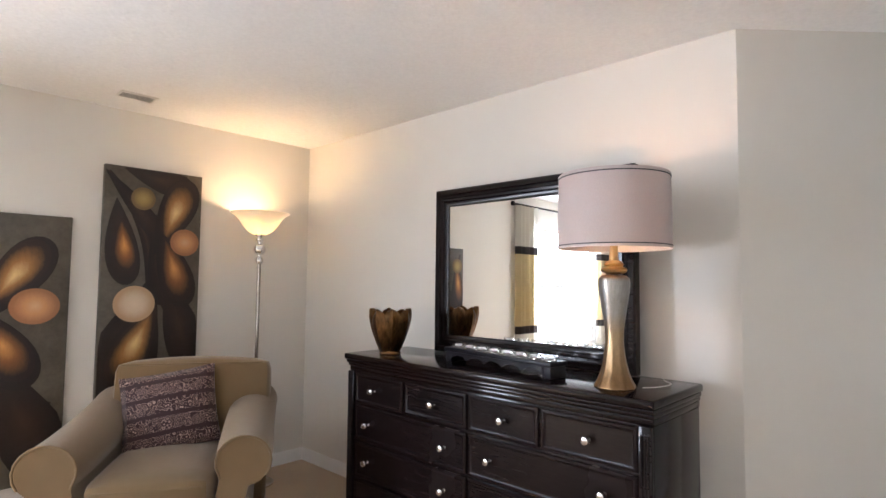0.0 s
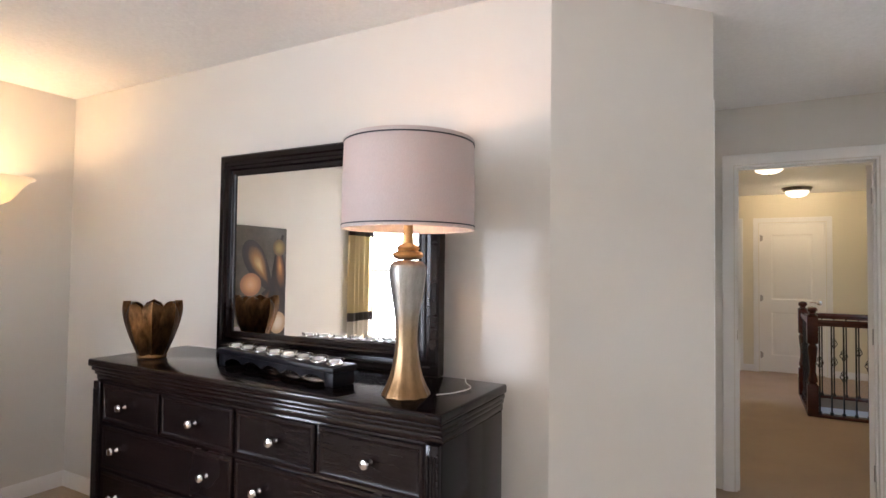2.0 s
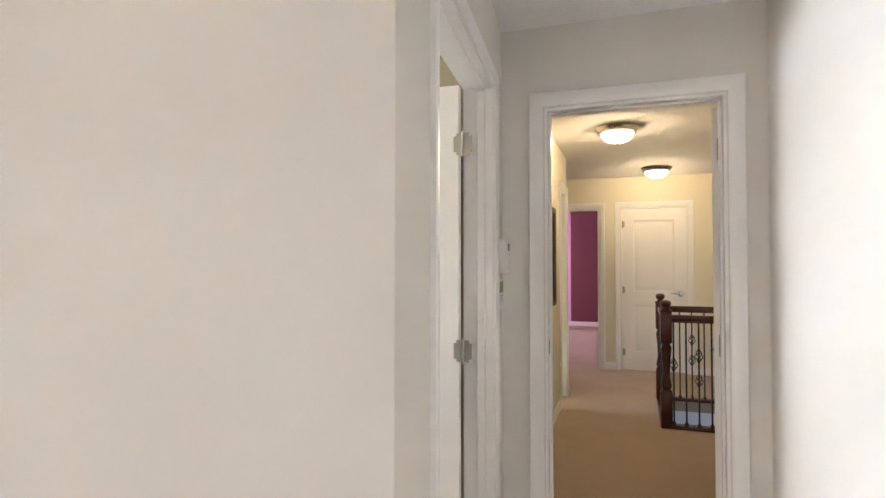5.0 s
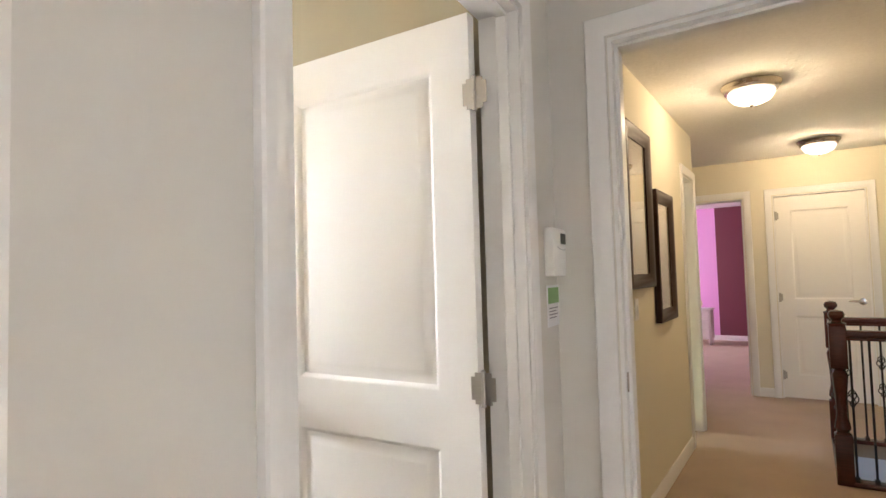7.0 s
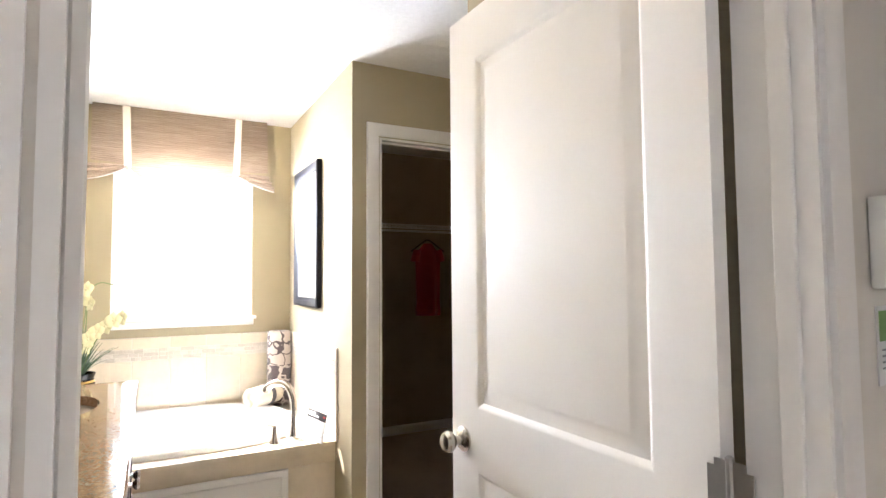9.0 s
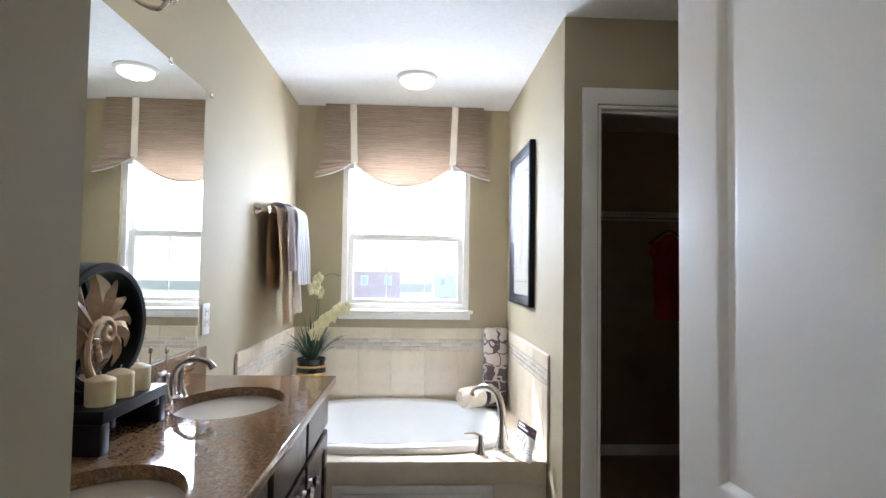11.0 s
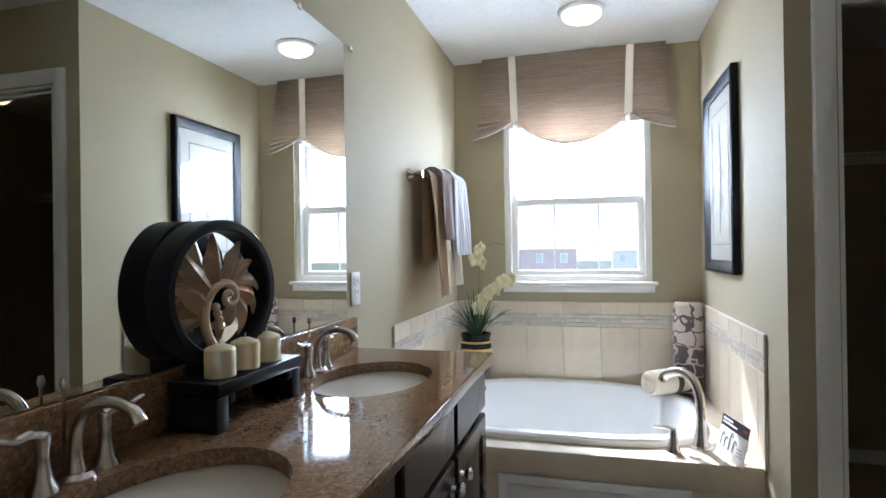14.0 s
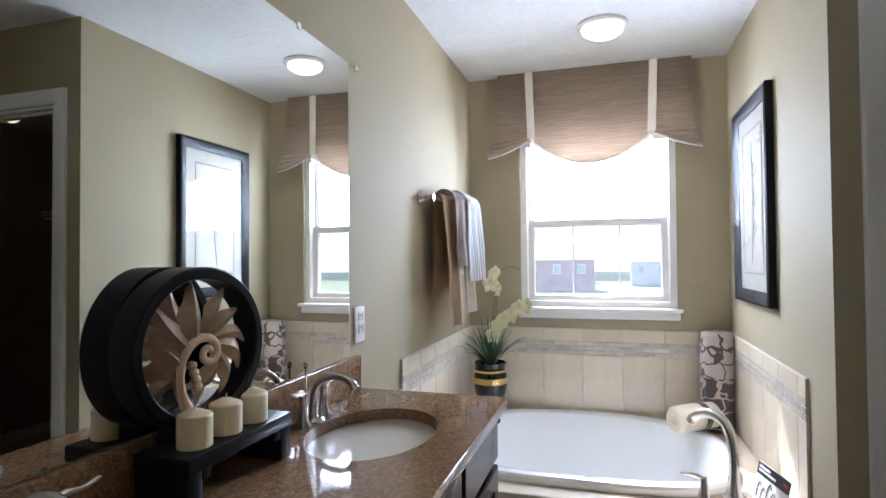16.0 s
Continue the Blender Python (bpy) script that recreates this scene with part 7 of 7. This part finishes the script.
def bloom(p, yaw, tilt, s=1.0):
    fl_ = part("flower", lathe([(0, -0.004), (0.006 * s, 0.0), (0.004 * s, 0.012), (0, 0.014)], 12), PETAL, plant, "pale yellow orchid bloom", pose(*p, tilt, 0, yaw))
    for k in range(5):
        b = bmesh.new()
        rows = []
        for i in range(6):
            t = i / 5
            w = 0.018 * s * math.sin(math.pi * (0.12 + 0.83 * t)) * (1.25 if k in (1, 4) else 0.85)
            rows.append([b.verts.new((w * q, 0.038 * s * t, 0.010 * math.sin(t * 2.2) - 0.004 * q * q)) for q in (-1, -0.4, 0.4, 1)])
        for a, c in zip(rows, rows[1:]):
            for q in range(3):
                b.faces.new((a[q], a[q + 1], c[q + 1], c[q]))
        part("petal", b, PETAL, fl_, "", pose(0, 0, 0.003, 0, 0, k * 72))


stems = [[(0, 0, 0.26), (0.01, 0.01, 0.42), (0.015, 0.03, 0.58), (0.0, 0.035, 0.70)], [(0.01, 0.01, 0.26), (0.03, 0.06, 0.40), (0.05, 0.13, 0.50), (0.05, 0.22, 0.555)], [(0, 0, 0.26), (-0.02, 0.03, 0.5), (-0.03, 0.04, 0.68), (-0.04, 0.09, 0.735), (-0.04, 0.16, 0.725)]]
for s_ in stems:
    part("stem", tube(smooth_path(s_, 6), 0.0028, 7), STEM, plant)
for p, yaw, tilt, s_ in (((0.02, 0.035, 0.70), 60, 70, 1.2), ((0.03, 0.01, 0.655), 100, 75, 1.15), ((0.03, 0.06, 0.63), 40, 80, 1.0), ((0.05, 0.05, 0.455), 80, 75, 1.2), ((0.06, 0.09, 0.49), 70, 70, 1.2), ((0.06, 0.135, 0.515), 60, 75, 1.2), ((0.07, 0.17, 0.545), 90, 70, 1.15), ((0.06, 0.215, 0.555), 50, 80, 1.1), ((0.06, 0.03, 0.42), 100, 85, 1.1)):
    bloom(p, yaw, tilt, s_)

# ---- closet ----
shelf = thing("wire_shelf", pose(-3.398, 5.25, 1.79), "white wire closet shelf with a hanging rod", "wire shelf")
part("front_wire", tube([(0.30, 0, 0), (0.30, 2.09, 0)], 0.004, 8), PLASTIC, shelf)
part("back_wire", tube([(0.006, 0, 0), (0.006, 2.09, 0)], 0.004, 8), PLASTIC, shelf)
part("lip_wire", tube([(0.31, 0, -0.028), (0.31, 2.09, -0.028)], 0.004, 8), PLASTIC, shelf)
part("rod", tube([(0.27, 0, -0.05), (0.27, 2.09, -0.05)], 0.009, 10), PLASTIC, shelf)
wire = bpy.data.meshes.new("cross_wire")
bb = tube([(0.004, 0, 0.003), (0.30, 0, 0.003), (0.311, 0, -0.028)], 0.0022, 6)
bb.to_mesh(wire)
bb.free()
wire.materials.append(PLASTIC)
for k in range(69):
    c_ = new("cross_wire", wire)
    c_.parent = shelf
    c_.matrix_basis = pose(0, 0.03 + k * 0.03, 0)
for y in (0.55, 1.5):
    part("brace", tube([(0.30, y, -0.01), (0.008, y, -0.28)], 0.006, 8), PLASTIC, shelf)


def shirt(y, rz, label):
    ob = thing("shirt", pose(-3.128, y, 1.725, 0, 0, rz), label, "shirt", "red shirts on hangers")
    b = bmesh.new()
    rows = []
    for i in range(13):
        t = i / 12
        half = (0.035 + 0.073 * min(1, t * 6) ** 0.8) if t < 0.25 else 0.108 - 0.015 * (t - 0.25) + 0.008 * (t > 0.9)
        z = -0.085 - 0.60 * t
        row = []
        for k in range(28):
            a = 2 * math.pi * k / 28
            row.append(b.verts.new((half * math.cos(a), (0.022 + 0.028 * t + 0.012 * math.sin(a * 5 + 2) * t) * math.sin(a) + 0.01 * math.sin(a * 7) * t, z)))
        rows.append(row)
    for p, c in zip(rows, rows[1:]):
        for k in range(28):
            j = (k + 1) % 28
            b.faces.new((p[k], p[j], c[j], c[k]))
    part("cloth", b, RED_CLOTH, ob)
    for sg in (-1, 1):
        part("sleeve", lathe([(0.034, 0), (0.038, -0.05), (0.040, -0.10)], 16), RED_CLOTH, ob, "", pose(sg * 0.088, 0, -0.14, 0, -sg * 12, 0))
    h = part("hanger", tube(smooth_path([(-0.14, 0, -0.15), (-0.04, 0, -0.075), (0, 0, -0.055), (0.04, 0, -0.075), (0.14, 0, -0.15)], 4), 0.006, 8), BROWN_FRAME, ob, "wooden hanger")
    part("hook", tube(smooth_path([(0, 0, -0.055), (0, 0, -0.02), (0.02, 0, 0.012), (0, 0, 0.03), (-0.018, 0, 0.012)], 5), 0.0022, 6), CHROME, h)
    return ob


shirt(6.30, 78, "red short-sleeved shirt on a wooden hanger")
shirt(6.68, 84, "red shirt on a wooden hanger beside another")

# ---- outdoors through the windows ----
tagged(part("ground", box(-420, -300, -3.3, -3.2, 300, -3.0), GRASS), "green lawn far below the windows", "ground", "", "structure")


def far_house(x, y, w, h, wall_mat, label):
    ob = thing("house", pose(x, y, -3.0), label, "house", "houses across the lawn")
    part("wall", box(-5, 0, 0, 0, w, h), wall_mat, ob)
    b = bmesh.new()
    v = [b.verts.new(c) for c in ((0.5, -0.5, h), (0.5, w + 0.5, h), (-5.5, w + 0.5, h), (-5.5, -0.5, h), (-2.5, 1.5, h + 1.6), (-2.5, w - 1.5, h + 1.6))]
    for f in ((0, 1, 5, 4), (2, 3, 4, 5), (1, 2, 5), (3, 0, 4), (0, 3, 2, 1)):
        b.faces.new([v[i] for i in f])
    part("roof", b, ROOFING, ob)
    n = max(2, int(w / 2.6))
    for i in range(n):
        yy = w * (i + 0.5) / n
        for z in (h - 1.9, h - 4.6):
            if z > 0.2:
                wn = part("window", box(0.001, yy - 0.5, z, 0.05, yy + 0.5, z + 1.3), TRIM_PAINT, ob, "white-framed window")
                part("pane", box(0.051, yy - 0.42, z + 0.08, 0.07, yy + 0.42, z + 1.22), FAR_GLASS, wn)
    return ob


far_house(-78, -7.5, 10.0, 4.3, BRICK, "red brick house far across the lawn")
far_house(-95, 8, 12, 3.9, SIDING, "grey-sided house far across the lawn")
far_house(-105, -8, 9, 5.6, SIDING, "grey-sided house beyond the brick one")
far_house(-70, -24, 11, 4.4, BRICK, "red brick house beside the road")
sky_card = tagged(part("backdrop", box(-205, -260, -3, -204, 260, 95), glowing("bright_hazy_sky", (0.93, 0.96, 1.0), 0.85, (0.0, 0.0, 0.0))), "plain bright hazy sky beyond the houses", "sky", "", "structure")

# ---- tile pieces ----
tile_field("tile_back", pose(XW + 0.001, YM + 0.001, 0, 0, 0, 90), YT - YM - 0.002, "cream travertine wall tile with a mosaic band")
tile_field("tile_right", pose(XW + 0.012, YT - 0.001, 0), 1.15, "cream travertine wall tile beside the tub")
tile_field("tile_left", pose(-1.797, YM + 0.001, 0, 0, 0, 180), 1.15, "cream travertine wall tile behind the orchid")
